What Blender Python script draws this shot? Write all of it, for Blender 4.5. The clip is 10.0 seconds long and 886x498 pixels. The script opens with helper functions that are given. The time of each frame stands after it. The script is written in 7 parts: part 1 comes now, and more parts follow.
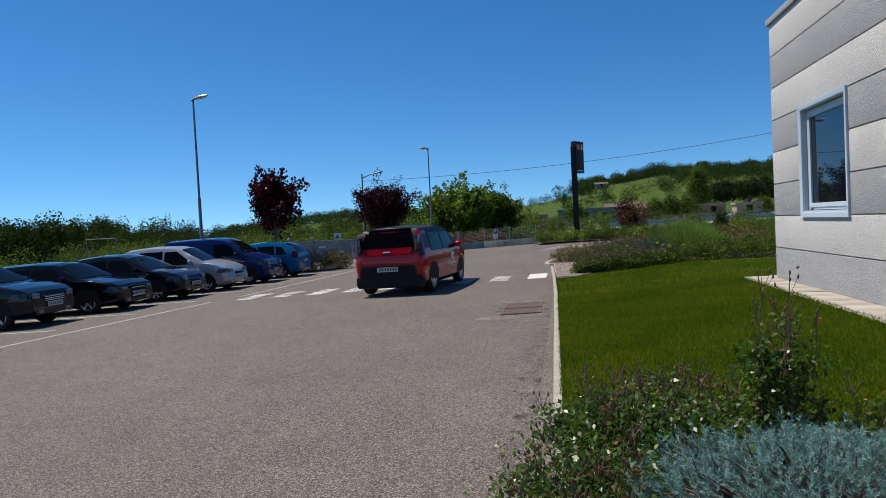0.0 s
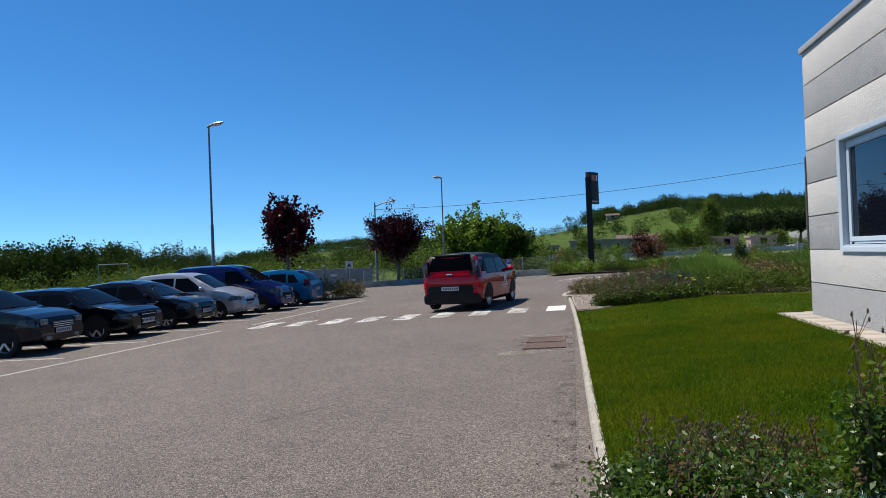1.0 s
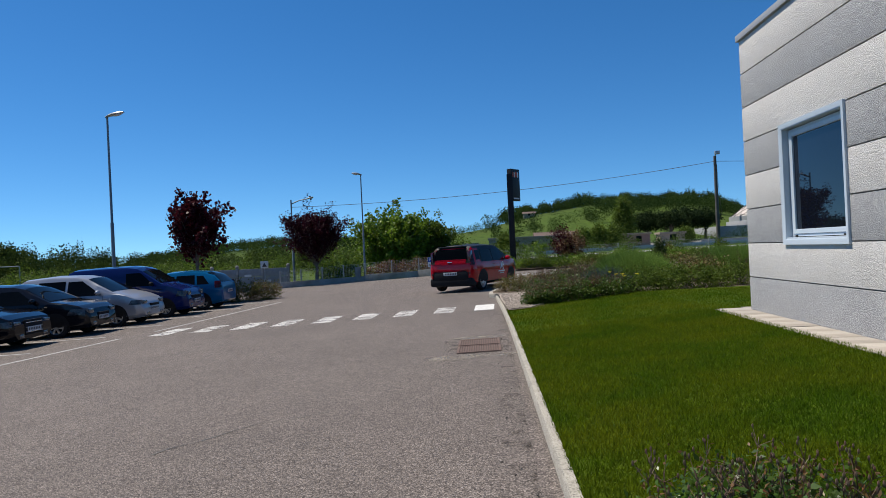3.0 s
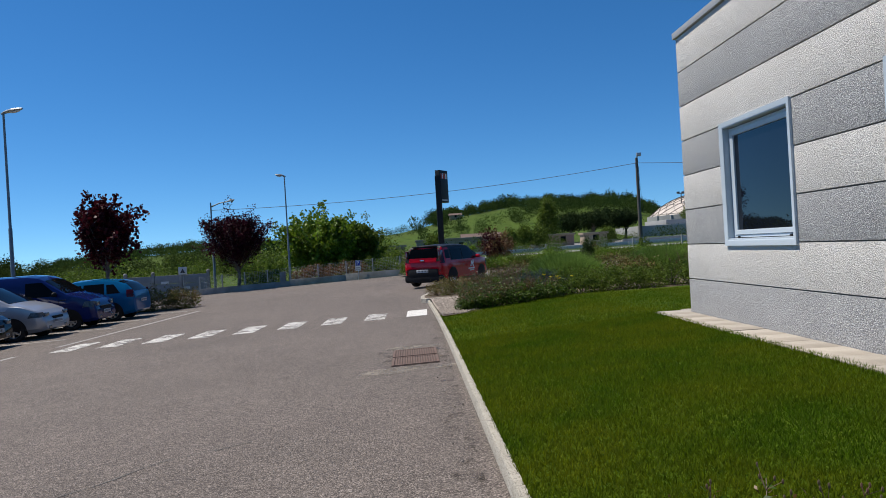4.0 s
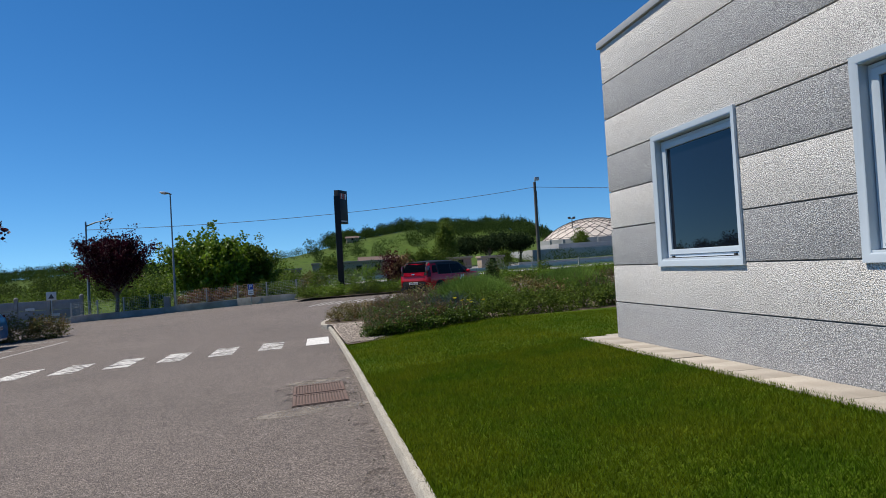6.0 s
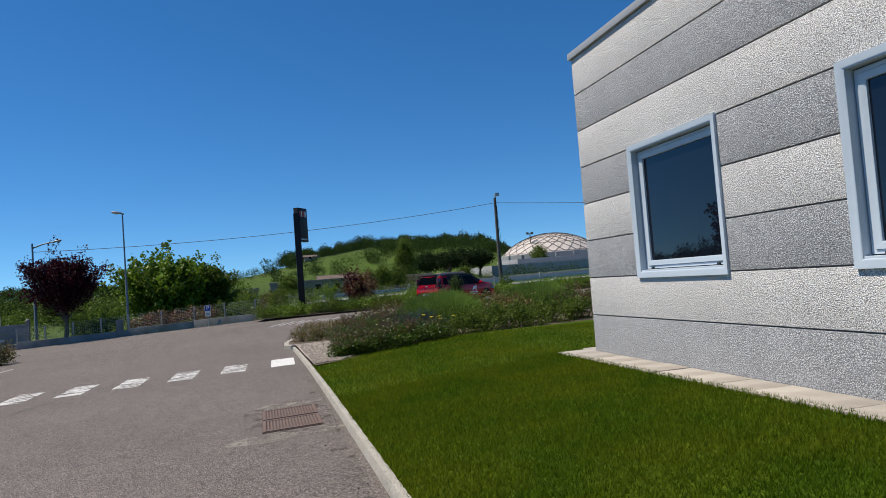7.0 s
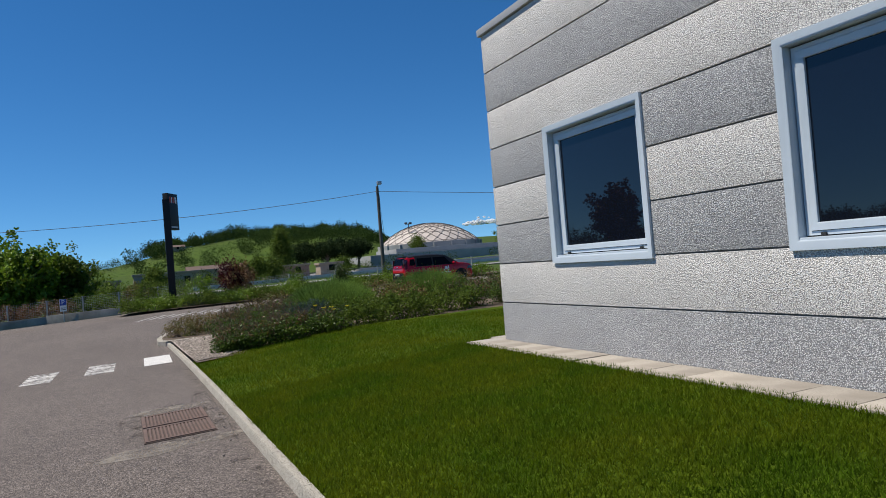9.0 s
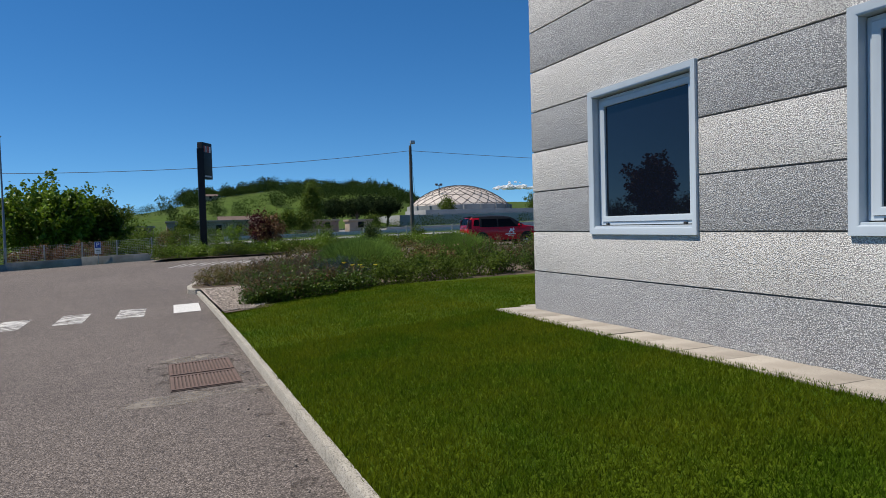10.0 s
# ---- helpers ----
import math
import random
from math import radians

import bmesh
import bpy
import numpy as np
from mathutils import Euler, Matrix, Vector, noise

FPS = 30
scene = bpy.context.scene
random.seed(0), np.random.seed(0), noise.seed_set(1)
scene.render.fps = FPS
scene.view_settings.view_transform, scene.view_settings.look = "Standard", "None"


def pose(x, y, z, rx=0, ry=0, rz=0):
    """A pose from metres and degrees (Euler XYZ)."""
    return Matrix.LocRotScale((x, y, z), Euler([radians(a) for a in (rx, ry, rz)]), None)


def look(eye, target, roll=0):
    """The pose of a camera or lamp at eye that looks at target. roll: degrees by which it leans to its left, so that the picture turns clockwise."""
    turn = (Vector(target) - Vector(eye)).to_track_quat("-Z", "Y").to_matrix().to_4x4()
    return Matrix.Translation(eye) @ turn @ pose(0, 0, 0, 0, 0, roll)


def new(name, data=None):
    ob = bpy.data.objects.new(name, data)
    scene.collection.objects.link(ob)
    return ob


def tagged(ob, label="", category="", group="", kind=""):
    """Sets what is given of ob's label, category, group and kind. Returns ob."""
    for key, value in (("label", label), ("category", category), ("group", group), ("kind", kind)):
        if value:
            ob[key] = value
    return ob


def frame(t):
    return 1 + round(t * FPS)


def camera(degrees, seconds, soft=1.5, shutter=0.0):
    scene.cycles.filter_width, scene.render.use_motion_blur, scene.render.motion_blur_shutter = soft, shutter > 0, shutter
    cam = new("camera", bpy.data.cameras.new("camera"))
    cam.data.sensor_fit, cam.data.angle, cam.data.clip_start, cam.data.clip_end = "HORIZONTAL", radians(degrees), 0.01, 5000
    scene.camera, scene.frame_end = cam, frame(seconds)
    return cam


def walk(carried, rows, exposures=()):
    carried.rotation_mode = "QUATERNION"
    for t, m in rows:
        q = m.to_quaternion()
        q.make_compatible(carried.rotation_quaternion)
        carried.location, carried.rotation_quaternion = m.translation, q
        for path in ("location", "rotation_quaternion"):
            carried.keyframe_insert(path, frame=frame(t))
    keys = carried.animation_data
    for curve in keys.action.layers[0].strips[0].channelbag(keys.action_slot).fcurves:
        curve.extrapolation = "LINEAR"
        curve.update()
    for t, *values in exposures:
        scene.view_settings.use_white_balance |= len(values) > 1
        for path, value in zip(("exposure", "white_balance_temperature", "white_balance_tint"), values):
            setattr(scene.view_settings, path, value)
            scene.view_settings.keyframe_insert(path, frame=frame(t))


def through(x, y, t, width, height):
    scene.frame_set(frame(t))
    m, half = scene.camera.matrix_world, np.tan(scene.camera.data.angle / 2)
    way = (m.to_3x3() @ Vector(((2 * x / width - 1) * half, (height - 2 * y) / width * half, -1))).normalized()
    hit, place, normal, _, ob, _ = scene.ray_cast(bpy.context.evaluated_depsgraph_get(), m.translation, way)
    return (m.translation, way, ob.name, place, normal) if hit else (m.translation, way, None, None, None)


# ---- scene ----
cam = camera(65.8, 10.0, soft=0.9)
PATH = [
    (0, (0.04, 2.418, 1.528), (-0.303, 4.387, 1.458), -2.9),
    (0.5, (-0.152, 2.598, 1.531), (-0.43, 4.577, 1.455), -4.2),
    (1, (-0.197, 2.778, 1.541), (-0.565, 4.744, 1.558), -2.2),
    (1.5, (-0.283, 2.962, 1.523), (-0.486, 4.952, 1.53), -1.0),
    (2, (-0.398, 3.144, 1.518), (-0.545, 5.139, 1.524), -3.3),
    (2.2, (-0.465, 3.258, 1.513), (-0.593, 5.253, 1.465), -4.0),
    (3.3, (-0.473, 3.864, 1.531), (-0.583, 5.861, 1.544), -1.7),
    (3.5, (-0.515, 3.993, 1.561), (-0.504, 5.993, 1.563), -3.0),
    (4, (-0.592, 4.332, 1.568), (-0.512, 6.33, 1.565), -3.4),
    (4.5, (-0.618, 4.587, 1.555), (-0.597, 6.586, 1.611), -1.3),
    (5, (-0.722, 4.759, 1.529), (-0.462, 6.742, 1.582), -3.5),
    (5.5, (-0.732, 5.066, 1.553), (-0.376, 7.034, 1.603), -4.9),
    (5.7, (-0.714, 5.254, 1.554), (-0.333, 7.217, 1.593), -3.9),
    (6.8, (-0.827, 5.643, 1.52), (-0.444, 7.603, 1.618), -2.8),
    (7, (-0.872, 5.743, 1.537), (-0.369, 7.676, 1.626), -4.4),
    (7.5, (-0.901, 5.98, 1.537), (-0.311, 7.89, 1.577), -3.7),
    (8, (-0.948, 6.193, 1.537), (-0.441, 8.126, 1.608), -1.2),
    (8.5, (-1.096, 6.302, 1.475), (-0.432, 8.187, 1.549), -1.3),
    (9, (-1.051, 6.446, 1.522), (-0.214, 8.262, 1.554), -4.7),
    (9.5, (-1.017, 6.624, 1.563), (-0.149, 8.425, 1.489), -1.9),
    (10, (-1.035, 6.631, 1.539), (-0.279, 8.481, 1.466), -1.6),
]
walk(cam, [(t, look(eye, target, roll)) for t, eye, target, roll in PATH],
     [(0, 0.24), (0.5, 0.38), (1, 0.42), (2, 0.36), (3.5, 0.28), (5.5, 0.26), (7, 0.26), (8.5, 0.20), (10, 0.16)])

# ---------------------------------------------------------------- world, sun, exposure
SUN_DIR = Vector((-0.52, 0.20, 1.0)).normalized()
world = bpy.data.worlds.new("sky")
scene.world = world
world.use_nodes = True
wn = world.node_tree
sky = wn.nodes.new("ShaderNodeTexSky")
sky.sky_type = "NISHITA"
sky.sun_disc = False
sky.sun_elevation = math.asin(SUN_DIR.z)
sky.sun_rotation = math.atan2(SUN_DIR.x, SUN_DIR.y) % (2 * math.pi)
sky.altitude = 1500
sky.air_density, sky.dust_density, sky.ozone_density = 0.75, 0.12, 4.0
bg = wn.nodes["Background"]
bg.inputs["Strength"].default_value = 0.122
# the haze at the horizon is thin: the gradient there starts a little higher up the sky
way = wn.nodes.new("ShaderNodeTexCoord")
lift = wn.nodes.new("ShaderNodeVectorMath")
lift.operation = "MULTIPLY_ADD"
lift.inputs[1].default_value, lift.inputs[2].default_value = (1, 1, 0.93), (0, 0, 0.055)
wn.links.new(way.outputs["Generated"], lift.inputs[0])
wn.links.new(lift.outputs[0], sky.inputs["Vector"])
tone = wn.nodes.new("ShaderNodeHueSaturation")
tone.inputs["Saturation"].default_value = 1.26
tone.inputs["Hue"].default_value = 0.506
wn.links.new(sky.outputs["Color"], tone.inputs["Color"])
tint = wn.nodes.new("ShaderNodeMix")
tint.data_type, tint.blend_type = "RGBA", "MULTIPLY"
tint.inputs[0].default_value = 1.0
tint.inputs[7].default_value = (0.90, 1.03, 0.915, 1)
wn.links.new(tone.outputs["Color"], tint.inputs[6])
wn.links.new(tint.outputs[2], bg.inputs["Color"])
sun_data = bpy.data.lights.new("sun", "SUN")
sun_data.energy, sun_data.angle, sun_data.color = 4.55, radians(0.53), (1.0, 0.93, 0.82)
sun = new("sun", sun_data)
sun.matrix_world = look((0, 0, 60), Vector((0, 0, 60)) - SUN_DIR)
scene.view_settings.exposure = 0.3


# ---------------------------------------------------------------- materials
def mat(name, c1, c2=None, scale=6.0, rough=0.6, metal=0.0, bump=0.0, bscale=None, fine=None, c3=None,
        coat=0.0, spec=0.5, rand=0.0, island=0.0, rough2=None, ior=None, big=None):
    """A surface with two colours mixed by a broad noise, a third in fine grains, and relief."""
    m = bpy.data.materials.new(name)
    m.use_nodes = True
    nt = m.node_tree
    b = nt.nodes["Principled BSDF"]
    b.inputs["Roughness"].default_value = rough
    b.inputs["Metallic"].default_value = metal
    b.inputs["Coat Weight"].default_value = coat
    b.inputs["Coat Roughness"].default_value = 0.02
    b.inputs["Specular IOR Level"].default_value = spec
    if ior:
        b.inputs["IOR"].default_value = ior
    co = nt.nodes.new("ShaderNodeTexCoord")

    def tex(s, detail=5.0, rgh=0.6):
        n = nt.nodes.new("ShaderNodeTexNoise")
        n.inputs["Scale"].default_value, n.inputs["Detail"].default_value, n.inputs["Roughness"].default_value = s, detail, rgh
        nt.links.new(co.outputs["Object"], n.inputs["Vector"])
        return n

    def ramp(src, lo, hi):
        r = nt.nodes.new("ShaderNodeMapRange")
        r.inputs["From Min"].default_value, r.inputs["From Max"].default_value = lo, hi
        nt.links.new(src, r.inputs["Value"])
        return r.outputs["Result"]

    def mix(fac, a, c):
        n = nt.nodes.new("ShaderNodeMix")
        n.data_type = "RGBA"
        for sock, v in ((n.inputs[0], fac), (n.inputs[6], a), (n.inputs[7], c)):
            if hasattr(v, "is_output"):
                nt.links.new(v, sock)
            else:
                sock.default_value = (*v, 1) if isinstance(v, tuple) else v
        return n.outputs[2]

    col = tuple(c1)
    if c2:
        col = mix(ramp(tex(scale).outputs["Fac"], 0.35, 0.65), col, tuple(c2))
    if c3:
        col = mix(ramp(tex(fine or scale * 12, 2.0).outputs["Fac"], 0.48, 0.66), col, tuple(c3))
    if big:
        s, c4, amount = big
        f = nt.nodes.new("ShaderNodeMath")
        f.operation = "MULTIPLY"
        f.inputs[1].default_value = amount
        nt.links.new(ramp(tex(s, 4.0).outputs["Fac"], 0.42, 0.68), f.inputs[0])
        col = mix(f.outputs[0], col, tuple(c4))
    if rand or island:
        n = nt.nodes.new("ShaderNodeObjectInfo" if rand else "ShaderNodeNewGeometry")
        out = n.outputs["Random"] if rand else n.outputs["Random Per Island"]
        h = nt.nodes.new("ShaderNodeHueSaturation")
        amt = rand or island
        v = nt.nodes.new("ShaderNodeMapRange")
        v.inputs["To Min"].default_value, v.inputs["To Max"].default_value = 1 - amt, 1 + amt
        nt.links.new(out, v.inputs["Value"])
        nt.links.new(v.outputs["Result"], h.inputs["Value"])
        if hasattr(col, "is_output"):
            nt.links.new(col, h.inputs["Color"])
        else:
            h.inputs["Color"].default_value = (*col, 1)
        col = h.outputs["Color"]
    if hasattr(col, "is_output"):
        nt.links.new(col, b.inputs["Base Color"])
    else:
        b.inputs["Base Color"].default_value = (*col, 1)
    if rough2 is not None:
        r = nt.nodes.new("ShaderNodeMapRange")
        r.inputs["To Min"].default_value, r.inputs["To Max"].default_value = rough, rough2
        nt.links.new(tex(scale * 3).outputs["Fac"], r.inputs["Value"])
        nt.links.new(r.outputs["Result"], b.inputs["Roughness"])
    if bump:
        bp = nt.nodes.new("ShaderNodeBump")
        bp.inputs["Strength"].default_value = 1.0
        bp.inputs["Distance"].default_value = bump
        nt.links.new(tex(bscale or scale * 10, 3.0).outputs["Fac"], bp.inputs["Height"])
        nt.links.new(bp.outputs["Normal"], b.inputs["Normal"])
    return m


def leaf_mat(name, c1, c2, rough=0.45, scale=1.5, through=0.25, island=0.35, spec=0.3):
    """Leaves: colour varies from leaf to leaf and clump to clump, and some light passes through."""
    m = mat(name, c1, c2, scale=scale, rough=rough, island=island, spec=spec)
    nt = m.node_tree
    b = nt.nodes["Principled BSDF"]
    tr = nt.nodes.new("ShaderNodeBsdfTranslucent")
    src = b.inputs["Base Color"].links[0].from_socket
    nt.links.new(src, tr.inputs["Color"])
    mx = nt.nodes.new("ShaderNodeMixShader")
    mx.inputs[0].default_value = through
    nt.links.new(b.outputs[0], mx.inputs[1])
    nt.links.new(tr.outputs[0], mx.inputs[2])
    nt.links.new(mx.outputs[0], nt.nodes["Material Output"].inputs["Surface"])
    return m


def aggregate_mat(name, pale, dark, joint, amount):
    """Exposed-aggregate concrete: pebbles of two tones, the pits' shade painted darker between them, deep relief."""
    m = bpy.data.materials.new(name)
    m.use_nodes = True
    nt = m.node_tree
    b = nt.nodes["Principled BSDF"]
    b.inputs["Roughness"].default_value = 0.85
    co = nt.nodes.new("ShaderNodeTexCoord")
    vo = nt.nodes.new("ShaderNodeTexVoronoi")
    vo.inputs["Scale"].default_value = 112.0
    vo.inputs["Randomness"].default_value = 1.0
    no = nt.nodes.new("ShaderNodeTexNoise")
    no.inputs["Scale"].default_value, no.inputs["Detail"].default_value = 70.0, 4.0
    wear = nt.nodes.new("ShaderNodeTexNoise")
    wear.inputs["Scale"].default_value, wear.inputs["Detail"].default_value = 1.3, 5.0
    for n in (vo, no, wear):
        nt.links.new(co.outputs["Object"], n.inputs["Vector"])
    sep = nt.nodes.new("ShaderNodeSeparateColor")
    nt.links.new(vo.outputs["Color"], sep.inputs[0])
    r = nt.nodes.new("ShaderNodeMapRange")
    r.inputs["From Min"].default_value, r.inputs["From Max"].default_value = amount, amount + 0.15
    nt.links.new(sep.outputs[0], r.inputs["Value"])
    mx = nt.nodes.new("ShaderNodeMix")
    mx.data_type = "RGBA"
    mx.inputs[6].default_value, mx.inputs[7].default_value = (*pale, 1), (*dark, 1)
    nt.links.new(r.outputs["Result"], mx.inputs[0])
    edge = nt.nodes.new("ShaderNodeMapRange")
    edge.inputs["From Min"].default_value, edge.inputs["From Max"].default_value = 0.46, 0.64
    nt.links.new(vo.outputs["Distance"], edge.inputs["Value"])
    mx2 = nt.nodes.new("ShaderNodeMix")
    mx2.data_type = "RGBA"
    nt.links.new(edge.outputs["Result"], mx2.inputs[0])
    nt.links.new(mx.outputs[2], mx2.inputs[6])
    mx2.inputs[7].default_value = (*joint, 1)
    hs = nt.nodes.new("ShaderNodeHueSaturation")
    v = nt.nodes.new("ShaderNodeMapRange")
    v.inputs["To Min"].default_value, v.inputs["To Max"].default_value = 0.86, 1.12
    nt.links.new(wear.outputs["Fac"], v.inputs["Value"])
    nt.links.new(v.outputs["Result"], hs.inputs["Value"])
    nt.links.new(mx2.outputs[2], hs.inputs["Color"])
    nt.links.new(hs.outputs["Color"], b.inputs["Base Color"])
    add = nt.nodes.new("ShaderNodeMath")
    add.operation = "SUBTRACT"
    nt.links.new(no.outputs["Fac"], add.inputs[0])
    nt.links.new(vo.outputs["Distance"], add.inputs[1])
    bp = nt.nodes.new("ShaderNodeBump")
    bp.inputs["Distance"].default_value = 0.0065
    nt.links.new(add.outputs[0], bp.inputs["Height"])
    nt.links.new(bp.outputs["Normal"], b.inputs["Normal"])
    return m


def asphalt_mat(name, level):
    """Worn asphalt: light and dark stones bedded in grey binder, broad stains and wheel wear."""
    m = bpy.data.materials.new(name)
    m.use_nodes = True
    nt = m.node_tree
    b = nt.nodes["Principled BSDF"]
    b.inputs["Roughness"].default_value = 0.88
    b.inputs["Specular IOR Level"].default_value = 0.35
    co = nt.nodes.new("ShaderNodeTexCoord")

    def noise(scale, detail):
        n = nt.nodes.new("ShaderNodeTexNoise")
        n.inputs["Scale"].default_value, n.inputs["Detail"].default_value, n.inputs["Roughness"].default_value = scale, detail, 0.62
        nt.links.new(co.outputs["Object"], n.inputs["Vector"])
        return n.outputs["Fac"]

    def ramp(src, lo, hi, a=0.0, c=1.0):
        r = nt.nodes.new("ShaderNodeMapRange")
        for k, v in (("From Min", lo), ("From Max", hi), ("To Min", a), ("To Max", c)):
            r.inputs[k].default_value = v
        nt.links.new(src, r.inputs["Value"])
        return r.outputs["Result"]

    vo = nt.nodes.new("ShaderNodeTexVoronoi")
    vo.inputs["Scale"].default_value = 105.0
    nt.links.new(co.outputs["Object"], vo.inputs["Vector"])
    sep = nt.nodes.new("ShaderNodeSeparateColor")
    nt.links.new(vo.outputs["Color"], sep.inputs[0])
    cr = nt.nodes.new("ShaderNodeValToRGB")
    cr.color_ramp.interpolation = "LINEAR"
    stops = ((0.0, (0.055, 0.045, 0.039)), (0.22, (0.080, 0.066, 0.058)), (0.42, (0.170, 0.141, 0.124)), (0.72, (0.205, 0.171, 0.150)), (0.90, (0.33, 0.28, 0.246)), (1.0, (0.43, 0.365, 0.32)))
    e = cr.color_ramp.elements
    while len(e) < len(stops):
        e.new(0.5)
    for k, (p, c) in enumerate(stops):
        e[k].position = p
        e[k].color = (*[v * level for v in c], 1)
    nt.links.new(sep.outputs[0], cr.inputs[0])
    pit = nt.nodes.new("ShaderNodeMix")
    pit.data_type = "RGBA"
    nt.links.new(ramp(vo.outputs["Distance"], 0.48, 0.72, 0.0, 0.4), pit.inputs[0])
    nt.links.new(cr.outputs["Color"], pit.inputs[6])
    pit.inputs[7].default_value = (0.082 * level, 0.069 * level, 0.061 * level, 1)
    col = pit.outputs[2]
    for scale, detail, lo, hi in ((0.22, 5.0, 0.88, 1.12), (1.7, 6.0, 0.92, 1.07), (9.0, 3.0, 0.94, 1.06)):
        hs = nt.nodes.new("ShaderNodeHueSaturation")
        nt.links.new(ramp(noise(scale, detail), 0.3, 0.7, lo, hi), hs.inputs["Value"])
        nt.links.new(col, hs.inputs["Color"])
        col = hs.outputs["Color"]
    nt.links.new(col, b.inputs["Base Color"])
    h = nt.nodes.new("ShaderNodeMath")
    h.operation = "SUBTRACT"
    nt.links.new(noise(45.0, 4.0), h.inputs[0])
    nt.links.new(vo.outputs["Distance"], h.inputs[1])
    bp = nt.nodes.new("ShaderNodeBump")
    bp.inputs["Distance"].default_value = 0.005
    nt.links.new(h.outputs[0], bp.inputs["Height"])
    nt.links.new(bp.outputs["Normal"], b.inputs["Normal"])
    return m


def dust_mat(name, colour, scale, level):
    """A thin, patchy film of dirt that lets what is under it show."""
    m = mat(name, colour, tuple(v * 0.7 for v in colour), scale=scale * 3, rough=0.95, spec=0.1)
    nt = m.node_tree
    co = nt.nodes.new("ShaderNodeTexCoord")
    n = nt.nodes.new("ShaderNodeTexNoise")
    n.inputs["Scale"].default_value, n.inputs["Detail"].default_value, n.inputs["Roughness"].default_value = scale, 9.0, 0.75
    nt.links.new(co.outputs["Object"], n.inputs["Vector"])
    r = nt.nodes.new("ShaderNodeMapRange")
    r.inputs["From Min"].default_value, r.inputs["From Max"].default_value = level, level + 0.16
    r.inputs["To Max"].default_value = 0.75
    nt.links.new(n.outputs["Fac"], r.inputs["Value"])
    clear = nt.nodes.new("ShaderNodeBsdfTransparent")
    mx = nt.nodes.new("ShaderNodeMixShader")
    nt.links.new(r.outputs["Result"], mx.inputs[0])
    nt.links.new(clear.outputs[0], mx.inputs[1])
    nt.links.new(nt.nodes["Principled BSDF"].outputs[0], mx.inputs[2])
    nt.links.new(mx.outputs[0], nt.nodes["Material Output"].inputs["Surface"])
    return m


def worn_paint_mat(name, colour, level):
    """Road paint scuffed by tyres in streaks, so that the asphalt shows through."""
    m = mat(name, colour, tuple(v * 0.82 for v in colour), scale=7, rough=0.75, fine=75, c3=tuple(v * 0.55 for v in colour), bump=0.003, bscale=80)
    nt = m.node_tree
    co = nt.nodes.new("ShaderNodeTexCoord")
    stretch = nt.nodes.new("ShaderNodeMapping")
    stretch.inputs["Scale"].default_value = (1.3, 5.5, 1.0)
    stretch.inputs["Rotation"].default_value = (0, 0, 0.25)
    nt.links.new(co.outputs["Object"], stretch.inputs["Vector"])
    n = nt.nodes.new("ShaderNodeTexNoise")
    n.inputs["Scale"].default_value, n.inputs["Detail"].default_value, n.inputs["Roughness"].default_value = 1.6, 9.0, 0.72
    nt.links.new(stretch.outputs[0], n.inputs["Vector"])
    r = nt.nodes.new("ShaderNodeMapRange")
    r.inputs["From Min"].default_value, r.inputs["From Max"].default_value = level, level + 0.09
    nt.links.new(n.outputs["Fac"], r.inputs["Value"])
    clear = nt.nodes.new("ShaderNodeBsdfTransparent")
    mx = nt.nodes.new("ShaderNodeMixShader")
    nt.links.new(r.outputs["Result"], mx.inputs[0])
    nt.links.new(nt.nodes["Principled BSDF"].outputs[0], mx.inputs[1])
    nt.links.new(clear.outputs[0], mx.inputs[2])
    nt.links.new(mx.outputs[0], nt.nodes["Material Output"].inputs["Surface"])
    return m


M = {}
M["asphalt"] = asphalt_mat("asphalt", 0.82)
M["dust"] = dust_mat("pale dust", (0.33, 0.295, 0.255), 2.6, 0.43)
M["grime"] = dust_mat("dark grime", (0.085, 0.072, 0.062), 3.5, 0.52)
M["grit"] = mat("loose grit", (0.26, 0.23, 0.20), (0.10, 0.09, 0.08), scale=40, rough=0.9, island=0.5)
M["crack"] = mat("crack filler", (0.085, 0.08, 0.074), (0.12, 0.112, 0.104), scale=8, rough=0.85)
M["road_far"] = mat("road", (0.24, 0.23, 0.215), (0.28, 0.265, 0.25), scale=0.2, rough=0.9)
M["paint"] = worn_paint_mat("road paint", (0.74, 0.72, 0.68), 0.66)
M["paint_worn"] = worn_paint_mat("scuffed road paint", (0.70, 0.68, 0.64), 0.47)
M["line"] = mat("faded road paint", (0.50, 0.48, 0.44), (0.32, 0.31, 0.29), scale=7, rough=0.75, fine=60, c3=(0.22, 0.21, 0.2), big=(1.3, (0.22, 0.21, 0.2), 0.7))
M["kerb"] = mat("kerb concrete", (0.48, 0.44, 0.37), (0.38, 0.35, 0.29), scale=5, rough=0.9, bump=0.010, bscale=70, fine=85, c3=(0.15, 0.135, 0.115))
M["soil"] = mat("soil", (0.09, 0.065, 0.045), (0.14, 0.105, 0.075), scale=4, rough=0.95, bump=0.02, bscale=30)
M["gravel"] = mat("gravel", (0.33, 0.28, 0.235), (0.22, 0.185, 0.155), scale=40, rough=0.9, island=0.3)
M["turf"] = mat("turf", (0.050, 0.092, 0.003), (0.088, 0.122, 0.005), scale=1.2, rough=0.95, spec=0.1, bump=0.02, bscale=60, fine=45, c3=(0.03, 0.06, 0.003))
